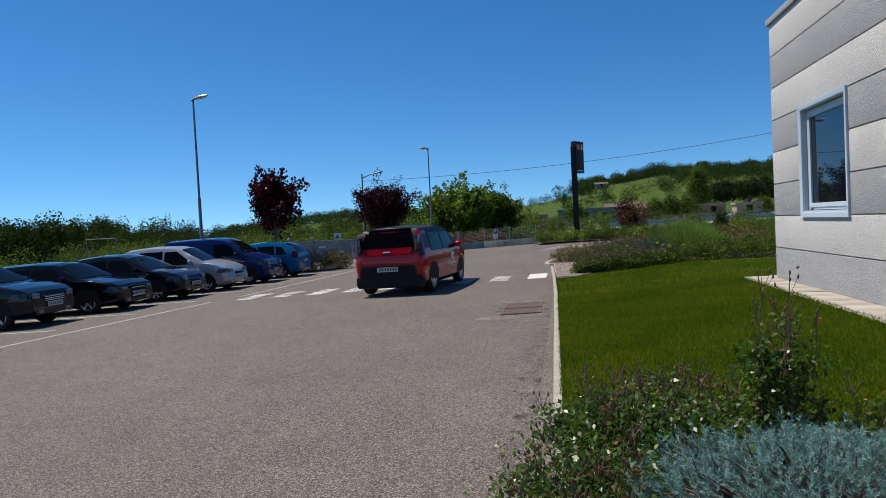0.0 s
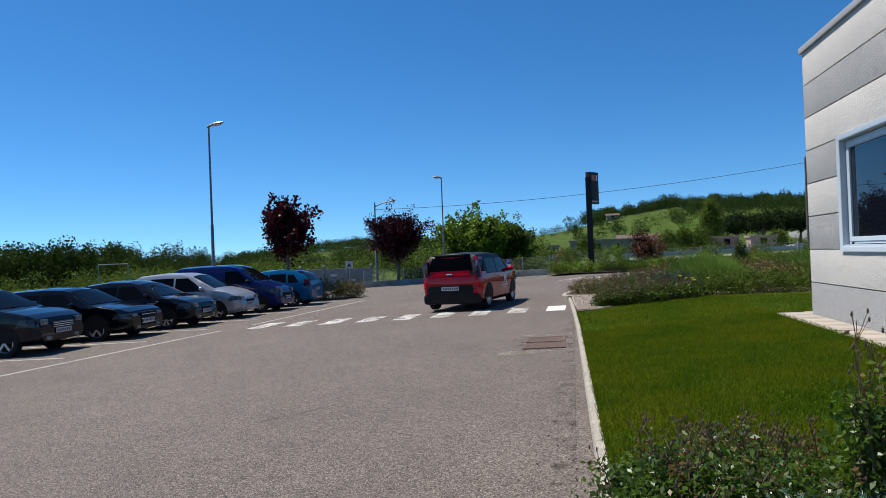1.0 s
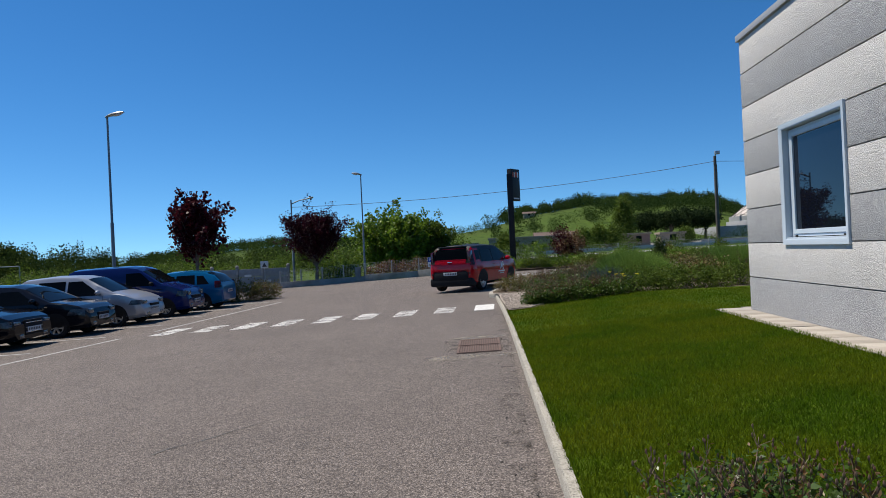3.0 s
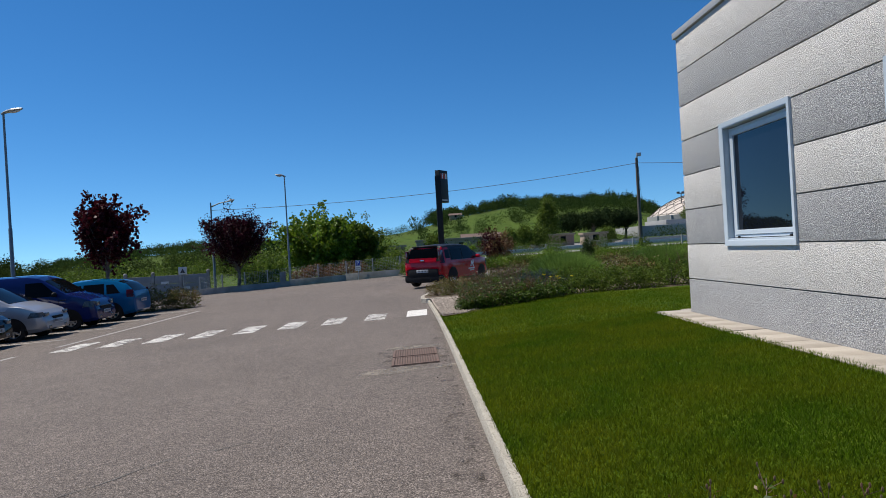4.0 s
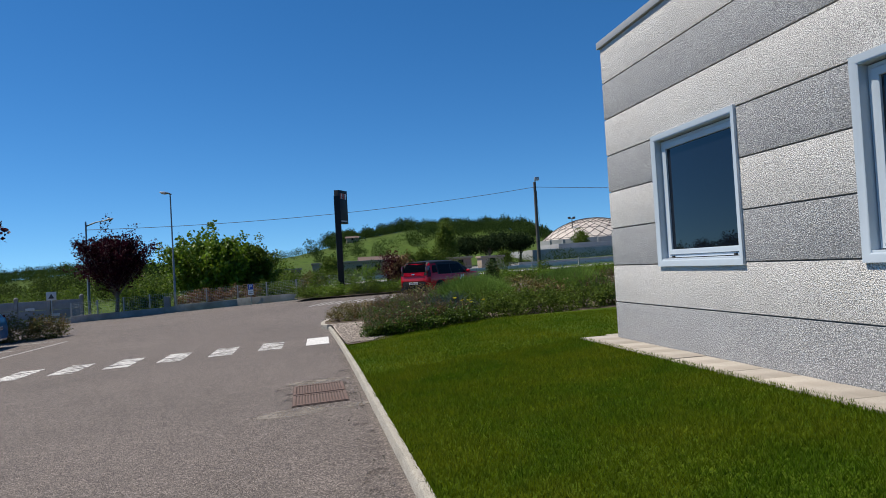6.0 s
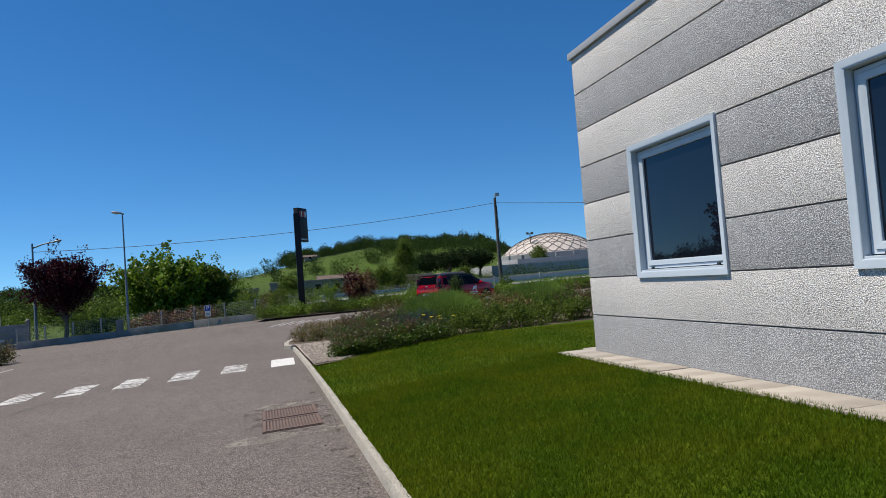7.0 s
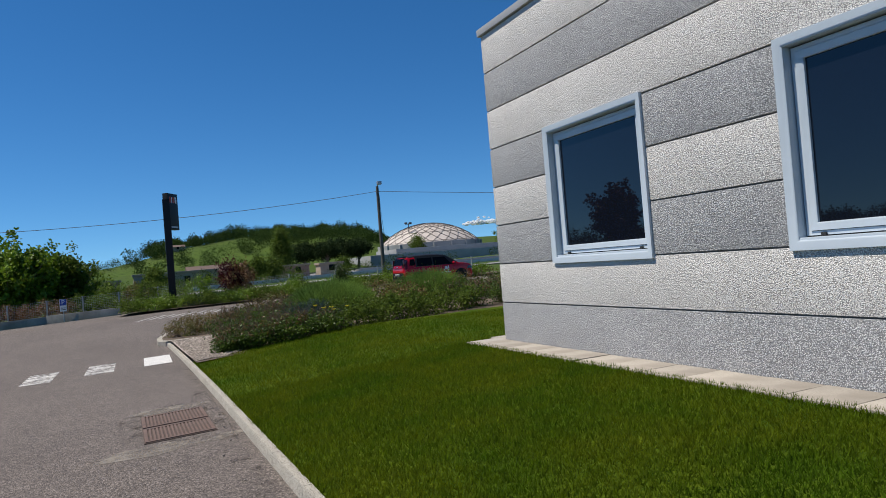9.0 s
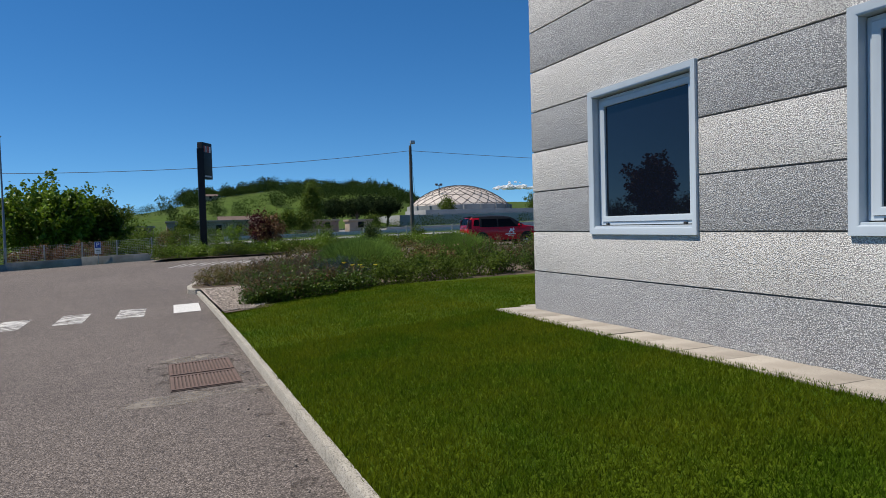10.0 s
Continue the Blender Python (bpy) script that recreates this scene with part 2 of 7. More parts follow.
M["grass"] = leaf_mat("grass blades", (0.066, 0.124, 0.003), (0.132, 0.158, 0.005), rough=0.8, scale=0.9, through=0.5, island=0.4, spec=0.15)
M["meadow"] = mat("meadow", (0.058, 0.100, 0.014), (0.085, 0.120, 0.020), scale=0.018, rough=0.95, spec=0.1, fine=0.5, c3=(0.036, 0.062, 0.010), big=(0.009, (0.040, 0.065, 0.018), 0.8))
M["agg_light"] = aggregate_mat("pale exposed-aggregate concrete", (0.84, 0.81, 0.765), (0.62, 0.59, 0.555), (0.36, 0.34, 0.32), 0.72)
M["agg_grey"] = aggregate_mat("grey exposed-aggregate concrete", (0.62, 0.615, 0.605), (0.24, 0.24, 0.245), (0.22, 0.22, 0.22), 0.56)
M["joint"] = mat("joint mastic", (0.10, 0.097, 0.093), (0.14, 0.135, 0.13), scale=12, rough=0.9)
M["coping"] = mat("coping sheet", (0.42, 0.41, 0.39), (0.36, 0.355, 0.34), scale=2, rough=0.5, metal=0.2)
M["alu"] = mat("pale blue-grey enamelled aluminium", (0.52, 0.58, 0.63), (0.49, 0.55, 0.60), scale=3, rough=0.35, spec=0.5)
M["glass"] = mat("tinted window glass", (0.006, 0.008, 0.014), rough=0.015, spec=0.5, ior=1.52)
M["gasket"] = mat("black rubber", (0.015, 0.015, 0.016), (0.02, 0.02, 0.02), rough=0.7)
M["paving"] = mat("concrete paving", (0.43, 0.385, 0.325), (0.33, 0.295, 0.25), scale=3, rough=0.9, bump=0.002, bscale=80, fine=60, c3=(0.33, 0.295, 0.25), rand=0.12, big=(1.6, (0.24, 0.205, 0.165), 0.45))
M["rust"] = mat("rusty cast iron", (0.155, 0.098, 0.078), (0.115, 0.077, 0.062), scale=8, rough=0.85, bump=0.003, bscale=60)
M["pit"] = mat("dirt-filled pit", (0.075, 0.052, 0.043), (0.10, 0.072, 0.06), scale=9, rough=0.95)
M["steel"] = mat("painted steel pole", (0.14, 0.17, 0.19), (0.18, 0.21, 0.23), scale=3, rough=0.5, metal=0.3)
M["galv"] = mat("galvanised steel", (0.42, 0.44, 0.46), (0.34, 0.36, 0.38), scale=6, rough=0.45, metal=0.6)
M["wood_pole"] = mat("dark weathered pole", (0.07, 0.062, 0.055), (0.11, 0.098, 0.086), scale=5, rough=0.85)
M["black"] = mat("black enamel", (0.010, 0.010, 0.011), (0.015, 0.015, 0.016), scale=2, rough=0.5, spec=0.25)
M["lens"] = mat("lamp lens", (0.55, 0.57, 0.6), (0.5, 0.52, 0.55), rough=0.2)
M["wall_old"] = mat("stained concrete", (0.30, 0.29, 0.275), (0.19, 0.185, 0.175), scale=1.5, rough=0.9, bump=0.005, bscale=40, big=(0.8, (0.13, 0.125, 0.12), 0.6))
M["panel_grey"] = mat("grey precast panel", (0.24, 0.25, 0.26), (0.19, 0.20, 0.21), scale=2, rough=0.85, big=(0.7, (0.14, 0.145, 0.15), 0.5))
M["bark"] = mat("bark", (0.10, 0.08, 0.065), (0.16, 0.13, 0.105), scale=6, rough=0.9, bump=0.02, bscale=30)
M["leaf_red"] = leaf_mat("dark red maple leaves", (0.028, 0.004, 0.008), (0.075, 0.008, 0.012), rough=0.5, through=0.22, spec=0.12)
M["leaf_purple"] = leaf_mat("purple plum leaves", (0.022, 0.004, 0.010), (0.048, 0.006, 0.013), rough=0.5, through=0.2, spec=0.1)
M["leaf_lime"] = leaf_mat("fresh green leaves", (0.090, 0.165, 0.011), (0.165, 0.245, 0.020), rough=0.45, through=0.35)
M["leaf_green"] = leaf_mat("green leaves", (0.070, 0.112, 0.014), (0.11, 0.155, 0.022), rough=0.6, through=0.4, spec=0.15)
M["leaf_dark"] = leaf_mat("dark green leaves", (0.030, 0.055, 0.012), (0.05, 0.08, 0.016), rough=0.6, through=0.25, spec=0.15)
M["leaf_far"] = leaf_mat("distant woodland leaves", (0.020, 0.042, 0.011), (0.052, 0.086, 0.018), rough=0.8, scale=0.10, through=0.3, spec=0.05)
M["leaf_belt"] = leaf_mat("woodland leaves", (0.022, 0.042, 0.009), (0.058, 0.082, 0.015), rough=0.8, scale=0.12, through=0.3, spec=0.05)
M["leaf_pine"] = leaf_mat("pine needles", (0.020, 0.036, 0.014), (0.036, 0.056, 0.018), rough=0.8, through=0.2, spec=0.05)
M["leaf_rose"] = leaf_mat("glossy rose leaves", (0.034, 0.078, 0.009), (0.095, 0.165, 0.016), rough=0.34, scale=4, through=0.45, spec=0.5)
M["leaf_rose_bed"] = leaf_mat("rose leaves of the long bed", (0.026, 0.054, 0.008), (0.090, 0.150, 0.015), rough=0.48, scale=1.6, through=0.42, spec=0.3)
M["leaf_shoot"] = leaf_mat("reddish rose shoots", (0.15, 0.058, 0.026), (0.12, 0.11, 0.024), rough=0.4, scale=4, through=0.2)
M["leaf_tan"] = leaf_mat("olive shrub leaves", (0.17, 0.10, 0.035), (0.085, 0.115, 0.022), rough=0.6, scale=3, through=0.25)
M["leaf_rust"] = leaf_mat("rust-brown hedge leaves", (0.19, 0.085, 0.04), (0.13, 0.085, 0.035), rough=0.55, scale=1.5, through=0.25)
M["needle_blue"] = leaf_mat("blue spruce needles", (0.23, 0.39, 0.35), (0.13, 0.25, 0.22), rough=0.55, scale=5, through=0.1)
M["needle_dark"] = leaf_mat("dark juniper needles", (0.045, 0.085, 0.068), (0.028, 0.055, 0.042), rough=0.55, scale=5, through=0.1)
M["leaf_lav"] = leaf_mat("grey-green lavender", (0.175, 0.280, 0.060), (0.120, 0.205, 0.040), rough=0.8, scale=2, through=0.5, spec=0.1)
M["petal"] = leaf_mat("yellow petals", (0.75, 0.62, 0.05), (0.7, 0.55, 0.03), rough=0.5)
M["stem"] = mat("rose stem", (0.10, 0.075, 0.04), (0.13, 0.065, 0.04), scale=10, rough=0.6)
M["tyre"] = mat("tyre rubber", (0.018, 0.018, 0.018), (0.03, 0.029, 0.028), scale=10, rough=0.85, spec=0.15)
M["rim"] = mat("alloy rim", (0.55, 0.56, 0.57), (0.48, 0.49, 0.5), scale=4, rough=0.3, metal=0.8)
M["plastic"] = mat("black plastic trim", (0.012, 0.012, 0.013), (0.018, 0.018, 0.019), scale=6, rough=0.6, spec=0.12)
M["car_glass"] = mat("car window glass", (0.004, 0.005, 0.006), rough=0.02, spec=0.10, ior=1.45)
M["car_red"] = mat("red car paint", (0.43, 0.004, 0.016), (0.40, 0.004, 0.014), scale=1, rough=0.16, coat=0.5, spec=0.15)
M["car_navy"] = mat("dark blue-black car paint", (0.005, 0.006, 0.012), (0.006, 0.007, 0.014), scale=1, rough=0.12, coat=0.4, spec=0.12)
M["car_black"] = mat("black car paint", (0.004, 0.004, 0.006), (0.005, 0.005, 0.007), scale=1, rough=0.12, coat=0.4, spec=0.12)
M["car_brown"] = mat("anthracite car paint", (0.008, 0.008, 0.011), (0.010, 0.010, 0.013), scale=1, rough=0.12, coat=0.4, spec=0.12)
M["car_silver"] = mat("silver car paint", (0.36, 0.37, 0.40), (0.34, 0.35, 0.38), scale=1, rough=0.3, metal=0.45, coat=0.32, spec=0.2)
M["car_blue"] = mat("blue van paint", (0.006, 0.014, 0.085), (0.007, 0.016, 0.09), scale=1, rough=0.12, coat=0.4, spec=0.12)
M["car_teal"] = mat("turquoise car paint", (0.003, 0.085, 0.21), (0.004, 0.092, 0.22), scale=1, rough=0.12, coat=0.4, spec=0.12)
M["chrome"] = mat("chrome", (0.75, 0.75, 0.76), rough=0.12, metal=1.0)
M["headlight"] = mat("clear headlight", (0.13, 0.135, 0.145), (0.05, 0.053, 0.058), scale=14, rough=0.06, coat=1.0)
M["taillight"] = mat("red lamp plastic", (0.10, 0.002, 0.004), (0.07, 0.002, 0.003), scale=9, rough=0.15, coat=0.6)
M["plate"] = mat("white plate", (0.50, 0.50, 0.50), (0.44, 0.44, 0.44), scale=8, rough=0.4)
M["ink"] = mat("dark print", (0.03, 0.03, 0.035), (0.04, 0.04, 0.045), scale=8, rough=0.5)
M["white"] = mat("white decal", (0.78, 0.78, 0.76), (0.74, 0.74, 0.72), scale=5, rough=0.5)
M["sign_blue"] = mat("blue sign sheet", (0.015, 0.06, 0.32), (0.018, 0.065, 0.33), scale=4, rough=0.4)
M["sign_red"] = mat("red lettering", (0.45, 0.06, 0.03), (0.4, 0.05, 0.03), scale=4, rough=0.5)
M["stucco"] = mat("pale plaster", (0.34, 0.27, 0.20), (0.29, 0.23, 0.18), scale=0.6, rough=0.9)
M["stucco_pink"] = mat("pinkish plaster", (0.30, 0.20, 0.16), (0.26, 0.175, 0.14), scale=0.6, rough=0.9)
M["roof_tile"] = mat("terracotta roof", (0.15, 0.10, 0.08), (0.12, 0.085, 0.07), scale=1, rough=0.9)
M["dome"] = mat("pale membrane", (0.58, 0.51, 0.45), (0.48, 0.42, 0.37), scale=0.4, rough=0.7)
M["dome_rib"] = mat("dark ribs", (0.03, 0.028, 0.026), (0.045, 0.04, 0.037), scale=1, rough=0.7)
M["drum"] = mat("pale concrete wall", (0.33, 0.33, 0.325), (0.27, 0.27, 0.268), scale=0.3, rough=0.9)
M["post"] = mat("pale concrete post", (0.40, 0.385, 0.35), (0.33, 0.315, 0.29), scale=4, rough=0.9)
M["cloud"] = leaf_mat("white cloud", (0.95, 0.95, 0.95), (0.92, 0.93, 0.95), rough=1.0, scale=0.01, through=0.5, island=0.02, spec=0.0)


# ---------------------------------------------------------------- mesh helpers
def shade(me, angle=35):
    me.shade_smooth()
    me.set_sharp_from_angle(angle=radians(angle))


def part(name, bm, material, parent, label="", smooth=35):
    me = bpy.data.meshes.new(name)
    bmesh.ops.recalc_face_normals(bm, faces=bm.faces)
    bm.to_mesh(me)
    bm.free()
    me.materials.append(material)
    if smooth:
        shade(me, smooth)
    ob = new(name, me)
    ob.parent = parent
    if label:
        ob["label"] = label
    return ob


def np_mesh(name, verts, faces, material):
    """A mesh object from arrays of places and of equally long faces."""
    verts, faces = np.asarray(verts, np.float32), np.asarray(faces, np.int32)
    me = bpy.data.meshes.new(name)
    me.vertices.add(len(verts))
    me.vertices.foreach_set("co", verts.ravel())
    k = faces.shape[1]
    me.loops.add(faces.size)
    me.loops.foreach_set("vertex_index", faces.ravel())
    me.polygons.add(len(faces))
    me.polygons.foreach_set("loop_start", np.arange(0, faces.size, k, dtype=np.int32))
    me.update(calc_edges=True)
    me.materials.append(material)
    return new(name, me)


def empty(name, m=None):
    ob = new(name)
    ob.empty_display_size = 0.2
    if m is not None:
        ob.matrix_basis = m
    return ob


def box(bm, x0, y0, z0, x1, y1, z1, bevel=0.0, m=None):
    c = Matrix.Translation(((x0 + x1) / 2, (y0 + y1) / 2, (z0 + z1) / 2)) @ Matrix.Diagonal((abs(x1 - x0), abs(y1 - y0), abs(z1 - z0), 1))
    r = bmesh.ops.create_cube(bm, size=1, matrix=(m @ c) if m is not None else c)
    if bevel:
        edges = list({e for v in r["verts"] for e in v.link_edges})
        bmesh.ops.bevel(bm, geom=edges, offset=bevel, segments=2, affect="EDGES", profile=0.6)


def tube(bm, pts, radii, sides=10, cap=True):
    """A tapering tube along points."""
    rings = []
    pts = [Vector(p) for p in pts]
    for i, p in enumerate(pts):
        d = (pts[min(i + 1, len(pts) - 1)] - pts[max(i - 1, 0)]).normalized()
        a = d.cross(Vector((0.31, 0.2, 0.93)) if abs(d.z) < 0.9 else Vector((1, 0.1, 0))).normalized()
        b = d.cross(a)
        r = radii[i] if hasattr(radii, "__len__") else radii
        rings.append([bm.verts.new(p + (a * math.cos(k * 2 * math.pi / sides) + b * math.sin(k * 2 * math.pi / sides)) * r) for k in range(sides)])
    for u, v in zip(rings[:-1], rings[1:]):
        for k in range(sides):
            bm.faces.new((u[k], u[(k + 1) % sides], v[(k + 1) % sides], v[k]))
    if cap:
        bm.faces.new(rings[0][::-1])
        bm.faces.new(rings[-1])


def lathe(bm, profile, m, sides=24):
    """A ring of profile points (radius, along) turned round the local x axis."""
    rings = []
    for r, x in profile:
        rings.append([bm.verts.new(m @ Vector((x, r * math.cos(k * 2 * math.pi / sides), r * math.sin(k * 2 * math.pi / sides)))) for k in range(sides)])
    for u, v in zip(rings[:-1], rings[1:]):
        for k in range(sides):
            bm.faces.new((u[k], u[(k + 1) % sides], v[(k + 1) % sides], v[k]))
    return rings


def smoothstep(a, b, x):
    t = np.clip((x - a) / (b - a), 0, 1)
    return t * t * (3 - 2 * t)


def lot_z(x, y=0.0):
    """The lot falls away from the kerb towards the parked cars."""
    t = min(max((y - 34.0) / 10.0, 0.0), 1.0)
    return (0.02 + 0.016 * t * t * (3 - 2 * t)) * float(min(max(x, -25.0), 0.0))


def far_z(x):
    """The lot's height along its far boundary."""
    return lot_z(x, 50.0)


def kerb_x(y):
    """The road-side face of the kerb along the lawn."""
    return -0.085 - 0.009 * (y - 8.0) - 0.0012 * np.maximum(y - 14.0, 0.0) ** 2


def site(x, y, z):
    """The site beyond the lawn: it falls gently towards the parked cars and runs a little askew to the building."""
    return (x * (0.98 if x < 0 else 1.0) + 0.0125 * (y - 18.0), y, z + 0.012 * x + 0.0035 * (y - 10.0))


def settle(build):
    """Runs a builder and sets all that it made on the site's slope."""
    before = set(bpy.data.objects)
    build()
    for top in [o for o in bpy.data.objects if o not in before and o.parent is None]:
        if top.location.length > 0.01:
            top.location = site(*top.location)
            continue
        for o in (top, *top.children_recursive):
            if o.location.length > 0.01:
                o.location = site(*o.location)
            elif o.type == "MESH":
                co = np.empty(3 * len(o.data.vertices), np.float32)
                o.data.vertices.foreach_get("co", co)
                co = co.reshape(-1, 3)
                x, y, z = co[:, 0].copy(), co[:, 1], co[:, 2]
                co[:, 0] = np.where(x < 0, 0.98 * x, x) + 0.0125 * (y - 18.0)
                co[:, 2] = z + 0.012 * x + 0.0035 * (y - 10.0)
                o.data.vertices.foreach_set("co", co.ravel())
                o.data.update()


def lawn_z(x, y):
    s = min(max((x - kerb_x(y) - 0.14) / 3.0, 0.0), 1.0)
    return 0.10 + 0.25 * s


RIDGE_U = np.array([-500, -260, -200, -160, -120, -100, -60, -23, -10, 0, 14, 29, 40, 52, 64, 77, 90, 100, 115, 163, 300, 600.0])
RIDGE_H = np.array([2, 2, 2.5, 3, 6.0, 6.4, 5.0, 7.6, 8.6, 10.2, 13.2, 15.0, 16.2, 16.4, 14.6, 16.2, 13.6, 10.2, 9, 8, 6, 5.0])


def land_z(x, y):
    """Height of the open land: flat by the lot, rising to wooded hills."""
    x, y = np.asarray(x, float), np.asarray(y, float)
    u = x * 300.0 / np.maximum(y, 60.0)
    near = 0.036 * np.clip(x, -25, 0) - 0.10
    hill = np.interp(u, RIDGE_U, RIDGE_H) * smoothstep(140, 320, y)
    wob = 0.5 * np.sin(x * 0.05 + y * 0.021) * smoothstep(120, 260, y)
    return near * (1 - smoothstep(60, 140, y)) + hill + wob


# ---------------------------------------------------------------- ground
def build_ground():
    xs = np.unique(np.concatenate([np.linspace(-3000, -300, 12), np.linspace(-300, 400, 71), np.linspace(-30, 60, 46), np.linspace(400, 3000, 10)]))
    ys = np.unique(np.concatenate([np.linspace(-1500, -60, 8), np.linspace(-60, 120, 61), np.linspace(120, 420, 61), np.linspace(420, 3500, 12)]))
    gx, gy = np.meshgrid(xs, ys)
    v = np.stack([gx, gy, land_z(gx, gy)], -1).reshape(-1, 3)
    nx, ny = len(xs), len(ys)
    i = np.arange(nx * ny).reshape(ny, nx)
    f = np.stack([i[:-1, :-1], i[:-1, 1:], i[1:, 1:], i[1:, :-1]], -1).reshape(-1, 4)
    ob = np_mesh("ground", v, f, M["meadow"])
    ob.data.shade_smooth()
    tagged(ob, "green meadow land rising to low hills", "ground", kind="structure")


def sheet(name, outline, zfun, material, label, category="road", lift=0.0, kind="structure", parent=None, cell=1.0):
    """A thin slab over an outline, cut into cells so that it follows the ground's slope."""
    bm = bmesh.new()
    top = bm.faces.new([bm.verts.new((x, y, 0)) for x, y in outline])
    xs, ys = [p[0] for p in outline], [p[1] for p in outline]
    for axis, lo, hi in ((0, min(xs), max(xs)), (1, min(ys), max(ys))):
        n = int((hi - lo) / cell)
        if axis == 0:
            for x in (-25.0, 0.0):
                bmesh.ops.bisect_plane(bm, geom=bm.verts[:] + bm.edges[:] + bm.faces[:], plane_co=(x, 0, 0), plane_no=(1, 0, 0))
        for k in range(1, n + 1):
            co, no = [0, 0, 0], [0, 0, 0]
            co[axis], no[axis] = lo + k * (hi - lo) / (n + 1), 1
            bmesh.ops.bisect_plane(bm, geom=bm.verts[:] + bm.edges[:] + bm.faces[:], plane_co=co, plane_no=no)
    for v in bm.verts:
        v.co.z = zfun(v.co.x, v.co.y) + lift
    for f in bm.faces:
        f.normal_update()
        if f.normal.z < 0:
            f.normal_flip()
    me = bpy.data.meshes.new(name)
    bm.to_mesh(me)
    bm.free()
    me.materials.append(material)
    me.shade_smooth()
    ob = new(name, me)
    ob.parent = parent
    if not parent:
        tagged(ob, label, category, kind=kind)
    return ob


def build_lot():
    sheet("road", [(-26, -22), (60, -22), (60, 47), (14, 47), (-2, 46.5), (-26, 52.5)], lot_z, M["asphalt"],
          "worn grey asphalt of a car park and its exit", "road", cell=2.5)
    sheet("main_road", [(-14, 72), (-14, 79), (120, 84), (120, 77)], lambda x, y: 0.02, M["road_far"], "pale asphalt road passing behind the car park", "road", cell=30)
    rng = random.Random(5)
    for pts in ([(-9.2, 12.0), (-7.6, 14.8), (-6.4, 16.2), (-5.2, 18.6), (-4.6, 20.2)], [(-3.4, 9.3), (-2.7, 10.2), (-1.9, 10.6)]):
        out_l, out_r = [], []
        fine = []
        for (x0, y0), (x1, y1) in zip(pts[:-1], pts[1:]):
            for k in range(5):
                fine.append((x0 + (x1 - x0) * k / 5 + rng.uniform(-0.05, 0.05), y0 + (y1 - y0) * k / 5 + rng.uniform(-0.05, 0.05)))
        for x, y in fine:
            w = rng.uniform(0.006, 0.016)
            out_l.append((x - w, y))
            out_r.append((x + w, y))
        v = [(x, y, lot_z(x) + 0.004) for x, y in out_l + out_r]
        n = len(out_l)
        ob = np_mesh("asphalt_crack", v, [(i, i + 1, n + i + 1, n + i) for i in range(n - 1)], M["crack"])
        tagged(ob, "thin dark crack across the asphalt", "crack", kind="structure")


def stripe(name, corners, material, label, group=""):
    v = [(x, y, lot_z(x, y) + 0.004) for x, y in corners]
    v += [(x, y, z - 0.003) for x, y, z in v]
    f = [(0, 1, 2, 3), (0, 4, 5, 1), (1, 5, 6, 2), (2, 6, 7, 3), (3, 7, 4, 0)]
    ob = np_mesh(name, v, f, material)
    ob.data.shade_flat()
    return tagged(ob, label, "road marking", group=group, kind="structure")


def build_markings():
    for k in range(9):
        x0 = -0.95 - 1.02 * k
        y0 = 20.40 - 0.055 * k
        stripe("zebra_stripe", [(x0, y0), (x0 + 0.50, y0 - 0.02), (x0 + 0.50, y0 + 1.45), (x0, y0 + 1.47)], M["paint" if k < 1 else "paint_worn"],
               "worn white zebra crossing stripe on asphalt", "zebra crossing stripes")
    # edge line of the parking bays
    for (xa, ya), (xb, yb) in (((-10.9, 9.0), (-9.78, 19.85)), ((-9.52, 21.1), (-9.0, 29.9))):
        stripe("edge_line", [(xa - 0.06, ya), (xa + 0.06, ya), (xb + 0.06, yb), (xb - 0.06, yb)], M["line"], "faded pale line along the parking bays")
    for k in range(7):
        y = 15.5 + 2.5 * k
        x = -11.6 + 0.09 * (y - 15.5)
        stripe("bay_line", [(x - 4.6, y - 0.06), (x + 0.6, y - 0.06), (x + 0.6, y + 0.06), (x - 4.6, y + 0.06)], M["line"], "faded pale line between parking bays", "bay lines")
    for k in range(9):
        x0, y0 = -1.2 + 0.42 * k, 36.6 + 0.02 * k
        stripe("crossing_stripe", [(x0, y0), (x0 + 0.16, y0), (x0 + 0.9, y0 + 2.4), (x0 + 0.74, y0 + 2.4)], M["line"],
               "white stripe of the crossing at the exit road", "exit crossing stripes")


def strip_solid(name, line, inner, zb, zt, material, label, bevel=0.015, parent=None):
    """A kerb piece between a line of road-side points and a parallel line of inner points."""
    bm = bmesh.new()
    n = len(line)
    rows = []
    for (x, y), (u, v) in zip(line, inner):
        z0, z1 = zb(x, y), zt(x, y)
        dx, dy = (u - x), (v - y)
        rows.append([bm.verts.new((x, y, z0)), bm.verts.new((x, y, z1 - bevel)), bm.verts.new((x + dx * 0.12, y + dy * 0.12, z1)),
                     bm.verts.new((x + dx * 0.9, y + dy * 0.9, z1)), bm.verts.new((u, v, z1 - bevel)), bm.verts.new((u, v, z0))])
    for a, b in zip(rows[:-1], rows[1:]):
        for k in range(5):
            bm.faces.new((a[k], a[k + 1], b[k + 1], b[k]))
    bm.faces.new(rows[0])
    bm.faces.new(rows[-1][::-1])
    return part(name, bm, material, parent, label, smooth=40)


